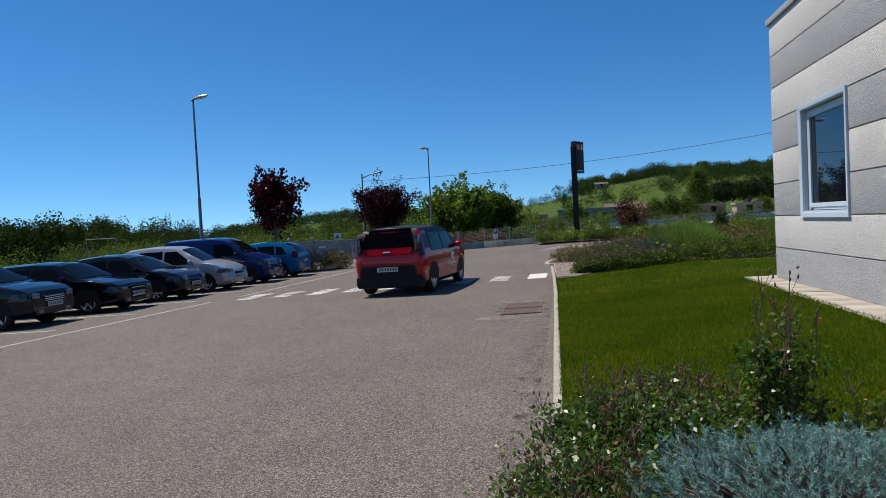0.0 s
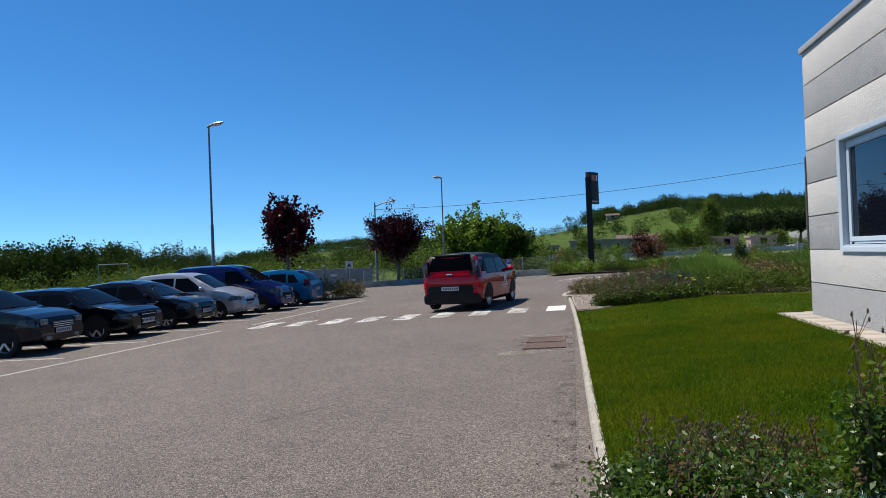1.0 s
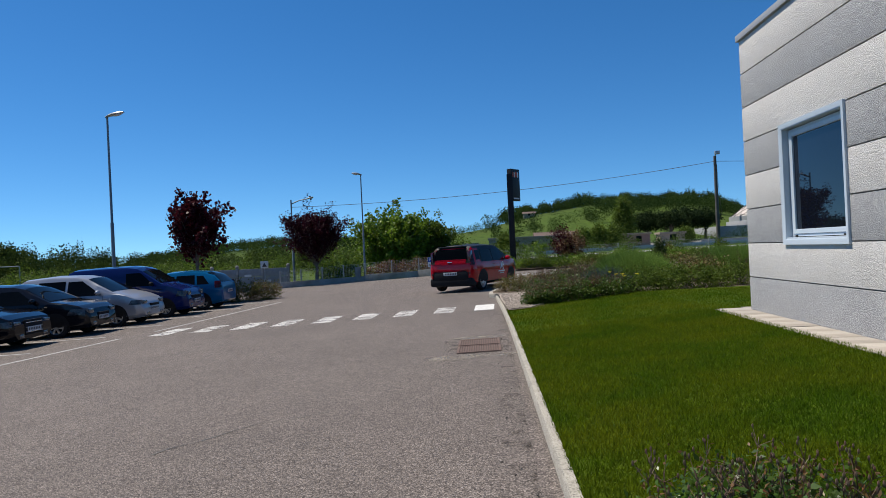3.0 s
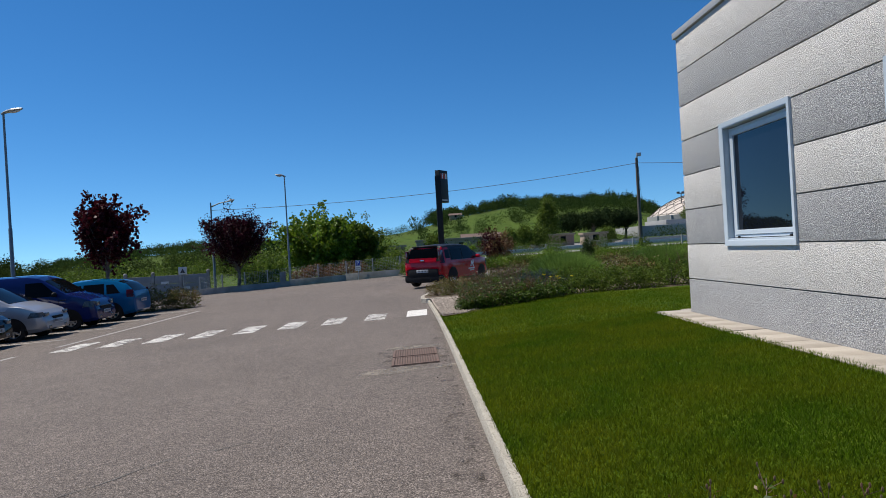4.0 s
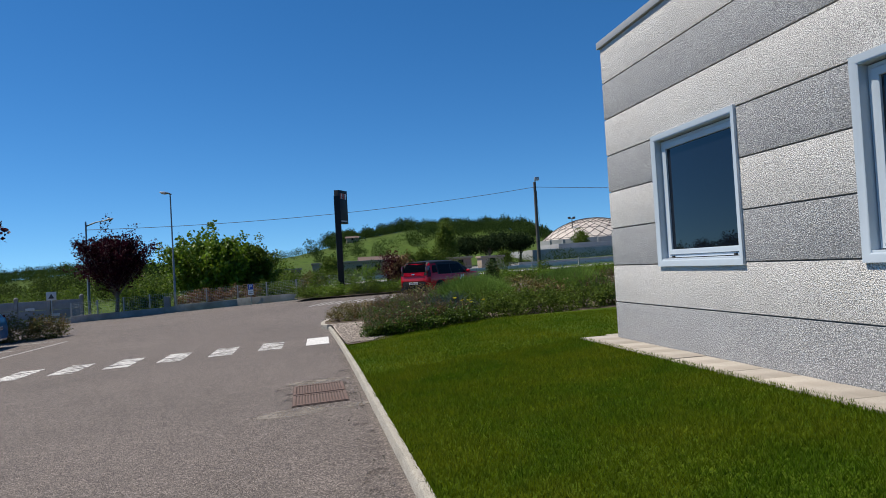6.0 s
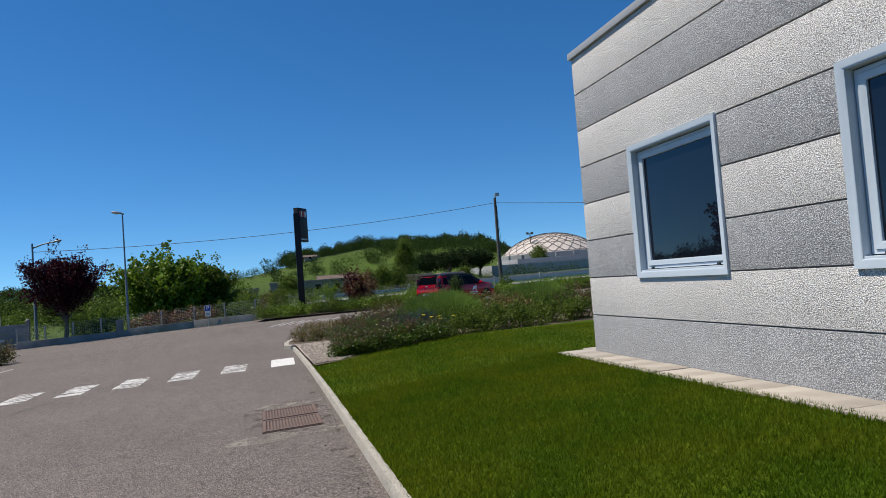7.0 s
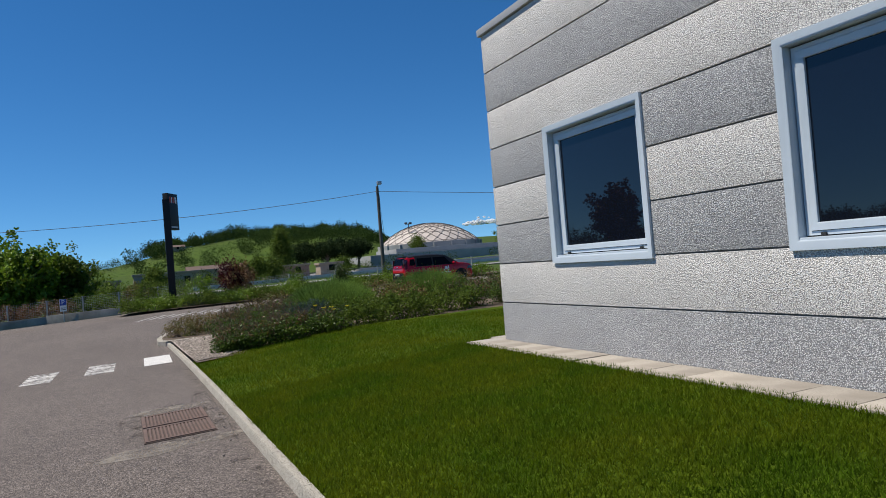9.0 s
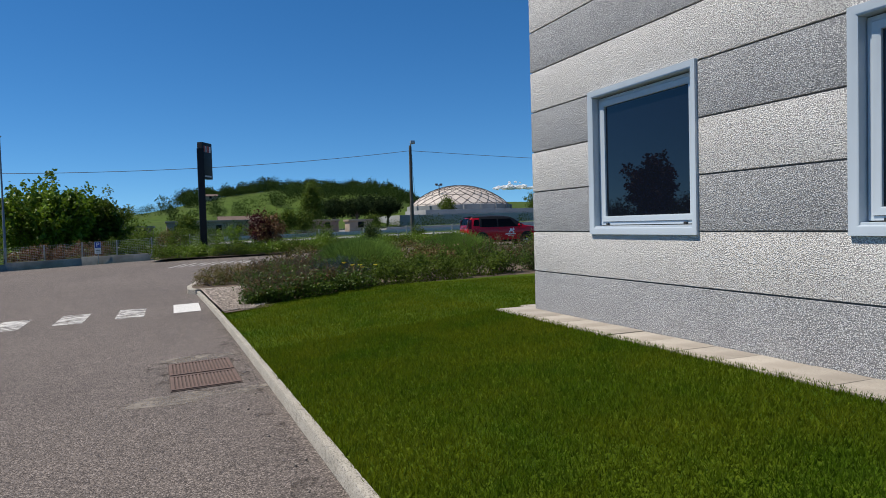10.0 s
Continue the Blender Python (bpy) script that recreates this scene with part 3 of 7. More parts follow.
def build_kerbs():
    kerb = empty("kerb", pose(0, 0, 0))
    tagged(kerb, "grey concrete kerb between asphalt and lawn", "kerb", kind="structure")
    y = -6.0
    while y < 23.6:
        y1 = min(y + 1.0, 23.75)
        ya, yb = y + 0.004, y1 - 0.004
        line = [(kerb_x(ya), ya), (kerb_x(yb), yb)]
        inner = [(a + 0.078, b) for a, b in line]
        strip_solid("kerb_stone", line, inner, lambda x, y: lot_z(x) - 0.05, lambda x, y: 0.115, M["kerb"], "", parent=kerb)
        y = y1


def build_bed_kerb():
    """The cross kerb and the bed's rounded tip."""
    tip = empty("bed_kerb", pose(0, 0, 0))
    tagged(tip, "grey concrete kerb round the planted bed", "kerb", kind="structure")
    path = [(1.9, 24.0), (0.9, 23.9), (-0.1, 23.78), (-0.45, 23.85), (-0.62, 24.1), (-0.62, 25.0), (-0.35, 26.6), (0.3, 28.2), (1.5, 29.6), (3.2, 30.8), (6, 32.4), (9.5, 33.6), (14.0, 34.2), (24.0, 34.4), (40, 34.4)]
    for (xa, ya), (xb, yb) in zip(path[:-1], path[1:]):
        d = Vector((xb - xa, yb - ya)).normalized()
        nrm = Vector((d.y, -d.x)) * 0.13
        nrm = -nrm if nrm.dot(Vector((3.0 - xa, 27.0 - ya))) < 0 else nrm
        strip_solid("kerb_stone", [(xa, ya), (xb, yb)], [(xa + nrm.x, ya + nrm.y), (xb + nrm.x, yb + nrm.y)], lambda x, y: -0.05, lambda x, y: 0.115, M["kerb"], "", parent=tip)


def build_lawn():
    xs = np.linspace(0, 1, 26)
    ys = np.linspace(-6, 19.2, 50)
    v, f = [], []
    for y in ys:
        ye = y
        for s in xs:
            x0 = kerb_x(y) + 0.076
            x = x0 + s * (14.0 - x0) if y > 14.9 else x0 + s * (3.58 - x0)
            yy = ye + (2.4 * s if y > 17 else 0)
            v.append((x, yy, lawn_z(x, yy) + 0.004 * math.sin(3 * x + yy * 1.7)))
    n = len(xs)
    for j in range(len(ys) - 1):
        for i in range(n - 1):
            f.append((j * n + i, j * n + i + 1, (j + 1) * n + i + 1, (j + 1) * n + i))
    ob = np_mesh("lawn", v, f, M["turf"])
    ob.data.shade_smooth()
    tagged(ob, "mown green lawn between kerb and building", "lawn", kind="structure")
    # blades
    rng = np.random.default_rng(3)
    n = 330000
    y = 4.5 + 15.2 * rng.random(n) ** 1.15
    x0 = kerb_x(y) + 0.062
    wide = np.where(y < 14.95, 3.13, 7.5)
    x = x0 + rng.random(n) * (wide - x0)
    keep = ~((y > 14.95) & (x > 3.0) & (rng.random(n) > 0.8))
    keep &= y < 19.15 + 0.165 * x
    x, y, x0 = x[keep], y[keep], x0[keep]
    n = len(x)
    z = 0.10 + 0.25 * np.clip((x - x0) / 3.0, 0, 1)
    h = rng.uniform(0.018, 0.045, n)
    # longer, ragged blades along the kerb and the slabs
    h *= 1 + 0.6 * rng.random(n) * ((x > 2.98) & (y < 14.95)) + 0.7 * rng.random(n) * (x < x0 + 0.06)
    a = rng.uniform(0, 2 * math.pi, n)
    w = rng.uniform(0.003, 0.006, n)
    lean = rng.normal(0, 0.016, (n, 2))
    base = np.stack([x, y, z - 0.005], 1)
    side = np.stack([np.cos(a) * w, np.sin(a) * w, np.zeros(n)], 1)
    tip = base + np.stack([lean[:, 0], lean[:, 1], h], 1)
    v = np.stack([base - side, base + side, tip], 1).reshape(-1, 3)
    ob = np_mesh("grass", v, np.arange(3 * n).reshape(-1, 3), M["grass"])
    tagged(ob, "short green grass blades of the lawn", "grass", kind="stuff")


def build_paving():
    pav = empty("pavement")
    tagged(pav, "row of beige concrete slabs along the building", "pavement", kind="structure")
    rng = random.Random(2)
    y = 14.90
    k = 0
    bm = bmesh.new()
    box(bm, -0.24, -0.245, -0.05, 0.24, 0.245, 0.0, 0.006)
    me = None
    while y > -4:
        if me is None:
            ob = part("slab", bm, M["paving"], pav)
            me = ob.data
        else:
            ob = new("slab", me)
            ob.parent = pav
        ob.matrix_basis = pose(3.315, y - 0.25, 0.372 + rng.uniform(-0.003, 0.003), rng.uniform(-0.4, 0.4), rng.uniform(-0.4, 0.4), rng.uniform(-0.3, 0.3))
        y -= 0.5
        k += 1
    for k in range(6):
        ob = new("slab", me)
        ob.parent = pav
        ob.matrix_basis = pose(3.315 + 0.49 * (k + 1), 14.84, 0.371, 0, 0, 0)


# ---------------------------------------------------------------- building
WALL_X, WALL_Y, BASE_Z = 3.56, 14.65, 0.36
LEVELS = [0.36, 0.880, 1.403, 1.926, 2.449, 2.972, 3.495, 4.018, 4.54]
WINDOWS = [(11.62, 13.29), (8.42, 10.07), (5.35, 6.97), (2.2, 3.82)]


def build_building():
    b = empty("office_building", pose(WALL_X, WALL_Y, 0))
    tagged(b, "single-storey building in banded pale and grey exposed-aggregate concrete", "building")
    inv = Matrix.Translation((-WALL_X, -WALL_Y, 0))

    def add(name, bm, material, parent=b, label="", smooth=35):
        bmesh.ops.transform(bm, matrix=inv, verts=bm.verts)
        return part(name, bm, material, parent, label, smooth)

    y_end = -12.0
    # core behind the panels, with openings for the windows
    bm = bmesh.new()
    cuts = sorted(WINDOWS)
    edges = [y_end] + [c for w in cuts for c in w] + [WALL_Y - 0.02]
    x0, x1 = WALL_X + 0.02, WALL_X + 0.22
    for a, c in zip(edges[0::2], edges[1::2]):
        box(bm, x0, a, 0.05, x1, c, 4.54)
    for a, c in cuts:
        box(bm, x0, a, 0.05, x1, c, LEVELS[2])
        box(bm, x0, a, LEVELS[5], x1, c, 4.54)
    box(bm, x1, WALL_Y - 0.22, 0.05, 18.0, WALL_Y - 0.02, 4.54)
    box(bm, 17.8, y_end, 0.05, 18.0, WALL_Y - 0.22, 4.54)
    box(bm, x0, y_end - 0.2, 0.05, 18.0, y_end, 4.54)
    add("core_wall", bm, M["joint"], label="dark recessed joints between panels", smooth=0)
    bm = bmesh.new()
    box(bm, x1, y_end, 0.2, 17.8, WALL_Y - 0.22, 0.4)
    add("floor_slab", bm, M["wall_old"], smooth=0)
    # panels, banded
    for k, (z0, z1) in enumerate(zip(LEVELS[:-1], LEVELS[1:])):
        m = M["agg_grey"] if k % 2 == 0 else M["agg_light"]
        spans = [(y_end, WALL_Y)]
        if 2 <= k <= 4:
            e = [y_end] + [c for w in cuts for c in w] + [WALL_Y]
            spans = list(zip(e[0::2], e[1::2]))
        for a, c in spans:
            bm = bmesh.new()
            box(bm, WALL_X, a, z0 + 0.008 if k else 0.1, WALL_X + 0.045, c, z1 - 0.008, 0.006)
            add("wall_panel", bm, m)
        bm = bmesh.new()
        box(bm, WALL_X + 0.047, WALL_Y - 0.045, z0 + 0.008 if k else 0.1, 18.0, WALL_Y, z1 - 0.008, 0.006)
        add("wall_panel", bm, m)
    # coping and roof
    bm = bmesh.new()
    box(bm, WALL_X - 0.04, y_end - 0.2, 4.54, WALL_X + 0.26, WALL_Y + 0.04, 4.635, 0.008)
    add("coping", bm, M["coping"], label="grey sheet-metal coping")
    bm = bmesh.new()
    box(bm, WALL_X + 0.262, WALL_Y - 0.26, 4.54, 18.0, WALL_Y + 0.04, 4.635, 0.008)
    add("coping", bm, M["coping"], label="grey sheet-metal coping")
    bm = bmesh.new()
    box(bm, WALL_X + 0.264, y_end, 4.36, 17.79, WALL_Y - 0.264, 4.5)
    add("roof", bm, M["wall_old"], smooth=0)
    # windows
    for a, c in WINDOWS:
        w = empty("window", pose(0, (a + c) / 2 - WALL_Y, 0))
        w.parent = b
        wi = Matrix.Translation((-WALL_X, -(a + c) / 2, 0))

        def wpart(name, bm, material, label=""):
            bmesh.ops.transform(bm, matrix=wi, verts=bm.verts)
            return part(name, bm, material, w, label)

        z0, z1 = LEVELS[2] - 0.03, LEVELS[5] + 0.02
        a0, c0 = a - 0.02, c + 0.02
        t = 0.075
        xo, xi = WALL_X - 0.03, WALL_X + 0.10

        def ring(bm, a, c, z0, z1, t, xo, xi, slope=0.0):
            """A mitred frame whose faces fall inwards."""
            out = [(a, z0), (c, z0), (c, z1), (a, z1)]
            inn = [(a + t, z0 + t), (c - t, z0 + t), (c - t, z1 - t), (a + t, z1 - t)]
            mid = [(a + t * 0.8, z0 + t * 0.8), (c - t * 0.8, z0 + t * 0.8), (c - t * 0.8, z1 - t * 0.8), (a + t * 0.8, z1 - t * 0.8)]
            vs = [[bm.verts.new((xi, y, z)) for y, z in out], [bm.verts.new((xo, y, z)) for y, z in out],
                  [bm.verts.new((xo + slope * 0.4, y, z)) for y, z in mid], [bm.verts.new((xo + slope, y, z)) for y, z in inn], [bm.verts.new((xi, y, z)) for y, z in inn]]
            for p, q in zip(vs, vs[1:] + vs[:1]):
                for k in range(4):
                    bm.faces.new((p[k], p[(k + 1) % 4], q[(k + 1) % 4], q[k]))

        bm = bmesh.new()
        ring(bm, a0, c0, z0, z1, t, xo, xi, 0.016)
        wpart("outer_frame", bm, M["alu"], "pale blue-grey enamelled aluminium surround")
        bm = bmesh.new()
        ring(bm, a0 + t + 0.012, c0 - t - 0.012, z0 + t + 0.03, z1 - t - 0.012, 0.032, WALL_X + 0.065, WALL_X + 0.13, 0.006)
        wpart("frame", bm, M["alu"])
        bm = bmesh.new()
        ring(bm, a0 + t + 0.05, c0 - t - 0.05, z0 + t + 0.066, z1 - t - 0.05, 0.06, WALL_X + 0.055, WALL_X + 0.12, 0.012)
        wpart("sash", bm, M["alu"])
        bm = bmesh.new()
        ring(bm, a0 + t - 0.001, c0 - t + 0.001, z0 + t - 0.001, z1 - t + 0.001, 0.05, WALL_X + 0.09, WALL_X + 0.14, 0.0)
        wpart("gasket", bm, M["gasket"])
        bm = bmesh.new()
        box(bm, WALL_X + 0.088, a0 + t + 0.105, z0 + t + 0.12, WALL_X + 0.10, c0 - t - 0.105, z1 - t - 0.105)
        wpart("pane", bm, M["glass"], "dark tinted glass reflecting the sky")
        bm = bmesh.new()
        box(bm, WALL_X - 0.006, a0 + t, z0 + t - 0.001, WALL_X + 0.075, c0 - t, z0 + t + 0.02, 0.004)
        wpart("sill", bm, M["alu"])
        for yy in (a0 + t + 0.16, c0 - t - 0.16):
            bm = bmesh.new()
            box(bm, WALL_X + 0.045, yy - 0.02, z0 + t + 0.024, WALL_X + 0.064, yy + 0.02, z0 + t + 0.05, 0.003)
            wpart("drain_cap", bm, M["gasket"])


# ---------------------------------------------------------------- cars
def lerp(a, b, t):
    return a + (b - a) * t


class Shape:
    """A car's skin: sections along its length, from which the body and the panes on it are cut."""

    def __init__(self, half, roof, low, belt, stations):
        self.half, self.roof, self.low, self.belt = half, roof, low, belt
        self.st = stations  # rows of y, top, width factor, underside

    def at(self, y):
        s = self.st
        ys = [r[0] for r in s]
        return [float(np.interp(y, ys, [r[k] for r in s])) for k in (1, 2, 3)]

    def section(self, y):
        top, wf, low = self.at(y)
        w = self.half * wf
        belt = min(self.belt, top - 0.03)
        g = top - belt
        f = min(max(g / 0.5, 0.0), 1.0)
        wr = lerp(w * 0.955, self.roof * wf, f)
        cr = 0.03 + 0.05 * f
        return [(0.0, low), (w * 0.86, low), (w * 0.965, low + 0.10), (w * 0.995, lerp(low, belt, 0.45)), (w, lerp(low, belt, 0.72)), (w * 0.975, belt),
                (lerp(w * 0.97, wr, 0.5), belt + 0.5 * g * 0.86), (wr, belt + 0.86 * g), (wr * 0.93, belt + g * 0.965), (wr * 0.6, top + cr * 0.25), (0.0, top + cr * 0.45)]

    def side_x(self, y, z):
        p = self.section(y)[1:8]
        return float(np.interp(z, [q[1] for q in p], [q[0] for q in p]))

    def top_z(self, y, x):
        p = self.section(y)[7:]
        return float(np.interp(abs(x), [q[0] for q in p[::-1]], [q[1] for q in p[::-1]]))

    def body(self, bm):
        ys = np.array([r[0] for r in self.st])
        fine = sorted(set(np.round(np.concatenate([np.linspace(ys[0], ys[-1], 44), ys]), 3)))
        rows = []
        for y in fine:
            half = self.section(y)
            pts = [(x, z) for x, z in half] + [(-x, z) for x, z in half[-2:0:-1]]
            rows.append([bm.verts.new((x, y, z)) for x, z in pts])
        for a, b in zip(rows[:-1], rows[1:]):
            for k in range(len(a)):
                bm.faces.new((a[k], a[(k + 1) % len(a)], b[(k + 1) % len(a)], b[k]))
        bm.faces.new(rows[0])
        bm.faces.new(rows[-1][::-1])

    def side_pane(self, bm, y0, y1, u0, u1, zb, zt, sgn, off=0.006, n=6):
        """A pane on the flank: its lower edge from y0 to y1, its upper from u0 to u1."""
        g = []
        for j in range(4):
            t = j / 3
            z = lerp(zb, zt, t)
            g.append([])
            for i in range(n + 1):
                y = lerp(lerp(y0, y1, i / n), lerp(u0, u1, i / n), t)
                g[-1].append(bm.verts.new((sgn * (self.side_x(y, z) + off), y, z)))
        for a, b in zip(g[:-1], g[1:]):
            for i in range(n):
                bm.faces.new((a[i], a[i + 1], b[i + 1], b[i]))

    def top_pane(self, bm, y0, y1, k0, k1, off=0.010, n=8):
        """A pane on the sloping front or back: from y0 to y1, over that share of the roof's width."""
        g = []
        for j in range(7):
            y = lerp(y0, y1, j / 6)
            w = self.section(y)[7][0] * lerp(k0, k1, j / 6)
            g.append([])
            for i in range(n + 1):
                x = lerp(-w, w, i / n)
                g[-1].append(bm.verts.new((x, y, self.top_z(y, x) + off)))
        for a, b in zip(g[:-1], g[1:]):
            for i in range(n):
                bm.faces.new((a[i], a[i + 1], b[i + 1], b[i]))


def build_wheel(car, x, y, r, rim_r, sgn, spokes, rim_mat):
    w = empty("wheel", pose(x, y, r, 0, 0, 0 if sgn > 0 else 180))
    w.parent = car
    bm = bmesh.new()
    lathe(bm, [(rim_r, -0.19), (r * 0.93, -0.19), (r, -0.15), (r, -0.05), (r * 0.97, -0.012), (r * 0.86, 0.0), (rim_r + 0.012, -0.008), (rim_r, -0.03)], Matrix(), 28)
    part("tyre", bm, M["tyre"], w)
    bm = bmesh.new()
    rings = lathe(bm, [(rim_r + 0.002, -0.18), (rim_r + 0.002, -0.02), (rim_r - 0.012, -0.008), (rim_r - 0.03, -0.03), (rim_r - 0.035, -0.09)], Matrix(), 28)
    for k in range(spokes):
        a = 2 * math.pi * k / spokes
        m = Matrix.Rotation(a, 4, "X")
        box(bm, -0.045, -0.028, 0.03, -0.015, 0.028, rim_r - 0.01, 0.006, m)
    lathe(bm, [(0.0, -0.008), (0.05, -0.010), (0.06, -0.03), (0.06, -0.06)], Matrix(), 16)
    part("rim", bm, rim_mat, w)
    bm = bmesh.new()
    rings = lathe(bm, [(0.0, -0.10), (rim_r - 0.01, -0.10)], Matrix(), 20)
    part("brake_disc", bm, M["plastic"], w)
    return w


def arch(bm, s, y, r, sgn):
    """A dark disc laid on the flank for the shade in a wheel's opening."""
    pts = []
    for k in range(25):
        a = math.radians(-28 + 236 * k / 24)
        yy, zz = y + (r + 0.055) * math.cos(a), r + (r + 0.055) * math.sin(a)
        pts.append((sgn * (s.side_x(yy, max(zz, 0.24)) + 0.006), yy, zz))
    c = bm.verts.new((sgn * (s.side_x(y, r) + 0.006), y, r))
    rings = [[bm.verts.new(p) for p in pts]]
    for f in (0.75, 0.5, 0.25):
        rings.append([])
        for p in pts:
            yy, zz = y + (p[1] - y) * f, r + (p[2] - r) * f
            rings[-1].append(bm.verts.new((sgn * (s.side_x(yy, max(zz, 0.24)) + 0.007), yy, zz)))
    for u, v in zip(rings[:-1], rings[1:]):
        for k in range(24):
            bm.faces.new((u[k], u[k + 1], v[k + 1], v[k]))
    for a, b in zip(rings[-1][:-1], rings[-1][1:]):
        bm.faces.new((c, a, b))


def build_car(name, label, paint, spec, m, group=""):
    """spec: half width, roof half width, underside, belt, stations, wheel rows, panes and trims."""
    car = empty(name, m)
    tagged(car, label, "van" if spec.get("van") else "car", group=group)
    s = Shape(spec["half"], spec["roof"], spec["low"], spec["belt"], spec["stations"])
    bm = bmesh.new()
    s.body(bm)
    body = part("body", bm, M[paint], car, smooth=28)
    if spec.get("dark_top"):
        body.data.materials.append(M["black"])
        for f in body.data.polygons:
            c = f.center
            if c.z > 1.52 or (c.z > 1.03 and -1.40 < c.y < 0.98):
                f.material_index = 1
    r, yr, yf = spec["wheel"]
    for sgn in (1, -1):
        for y in (yr, yf):
            bm = bmesh.new()
            arch(bm, s, y, r, sgn)
            part("wheel_arch", bm, M["plastic"], car)
            build_wheel(car, sgn * (s.side_x(y, r) + 0.012), y, r, r * spec.get("rim", 0.62), sgn, spec.get("spokes", 5), M["rim"])
        for pn in spec["side"]:
            bm = bmesh.new()
            s.side_pane(bm, *pn, sgn)
            part("side_window", bm, M["car_glass"], car)
        ym, zm = spec["mirror"]
        bm = bmesh.new()
        bmesh.ops.create_icosphere(bm, subdivisions=2, radius=1, matrix=Matrix.Translation((sgn * (s.side_x(ym, zm) + 0.12), ym, zm)) @ Matrix.Diagonal((0.12, 0.07, 0.075, 1)))
        part("wing_mirror", bm, M[spec.get("mirror_mat", paint)], car)
        # sill and door seam trims
        bm = bmesh.new()
        s.side_pane(bm, yr + r + 0.08, yf - r - 0.08, yr + r + 0.08, yf - r - 0.08, s.low + 0.012, s.low + 0.10, sgn, 0.008)
        part("sill_trim", bm, M["plastic"], car)
        for yd in spec["seams"]:
            bm = bmesh.new()
            s.side_pane(bm, yd - 0.005, yd + 0.005, yd - 0.005, yd + 0.005, s.low + 0.11, s.belt - 0.01, sgn, 0.003, n=1)
            part("door_seam", bm, M["plastic"], car)
            bm = bmesh.new()
            z = s.belt - 0.10
            box(bm, -0.012, -0.09, -0.014, 0.012, 0.09, 0.014, 0.006, Matrix.Translation((sgn * (s.side_x(yd - 0.13, z) + 0.014), yd + 0.14, z)))
            part("door_handle", bm, M[paint] if not spec.get("van") else M["plastic"], car)
    bm = bmesh.new()
    s.top_pane(bm, *spec["windscreen"])
    part("windscreen", bm, M["car_glass"], car)
    if spec.get("rear_window"):
        bm = bmesh.new()
        s.top_pane(bm, *spec["rear_window"])
        part("rear_window", bm, M["car_glass"], car)
    # lamps on the corners
    y1, y0 = s.st[-1][0], s.st[0][0]
    hl = spec["headlight"]
    for sgn in (1, -1):
        bm = bmesh.new()
        s.side_pane(bm, y1 - hl[0], y1 - 0.03, y1 - hl[0] * 0.8, y1 - 0.05, hl[1], hl[2], sgn, 0.012)
        bmesh.ops.solidify(bm, geom=bm.faces[:], thickness=0.01)
        part("headlight", bm, M["headlight"], car)
        bm = bmesh.new()
        box(bm, sgn * s.half * 0.52, y1 - 0.09, hl[1] + 0.02, sgn * s.half * 0.78, y1 - 0.006, hl[2] - 0.02, 0.02)
        part("headlight", bm, M["headlight"], car)
        tl = spec["taillight"]
        bm = bmesh.new()
        s.side_pane(bm, y0 + 0.02, y0 + tl[0], y0 + 0.05 + tl[3], y0 + tl[0] + tl[3], tl[1], tl[2], sgn, 0.014)
        bmesh.ops.solidify(bm, geom=bm.faces[:], thickness=0.012)
        part("tail_light", bm, M["taillight"], car)
        bm = bmesh.new()
        box(bm, sgn * s.half * 0.42, y1 - 0.03, s.low + 0.10, sgn * s.half * 0.62, y1 + 0.008, s.low + 0.19, 0.015)
        part("fog_light", bm, M["headlight"], car)
    gx, gz0, gz1 = spec["grille"]
    bm = bmesh.new()
    box(bm, -gx, y1 - 0.03, gz0, gx, y1 + 0.014, gz1, 0.015)
    g = part("grille", bm, M["plastic"], car)
    for k in range(3):
        z = lerp(gz0, gz1, (k + 0.6) / 3.2)
        bm = bmesh.new()
        box(bm, -gx * 0.93, y1 + 0.012, z - 0.008, gx * 0.93, y1 + 0.022, z + 0.008, 0.003)
        part("grille_bar", bm, M["chrome" if spec.get("bright_grille") else "plastic"], g)
    for yy, sg, zz in ((y1 + 0.015, 1, s.low + 0.24), (spec.get("plate_y", y0 - 0.012), -1, spec.get("plate_z", 0.62))):
        bm = bmesh.new()
        box(bm, -0.26, yy, zz, 0.26, yy + sg * 0.012, zz + 0.11, 0.004)
        p = part("number_plate", bm, M["plate"], car, "white number plate with dark print")
        for k in range(7):
            x = -0.2 + 0.066 * k
            bm = bmesh.new()
            box(bm, x, yy + sg * 0.0115, zz + 0.025, x + 0.036, yy + sg * 0.015, zz + 0.085)
            part("plate_bar", bm, M["ink"], p)
    return car, s


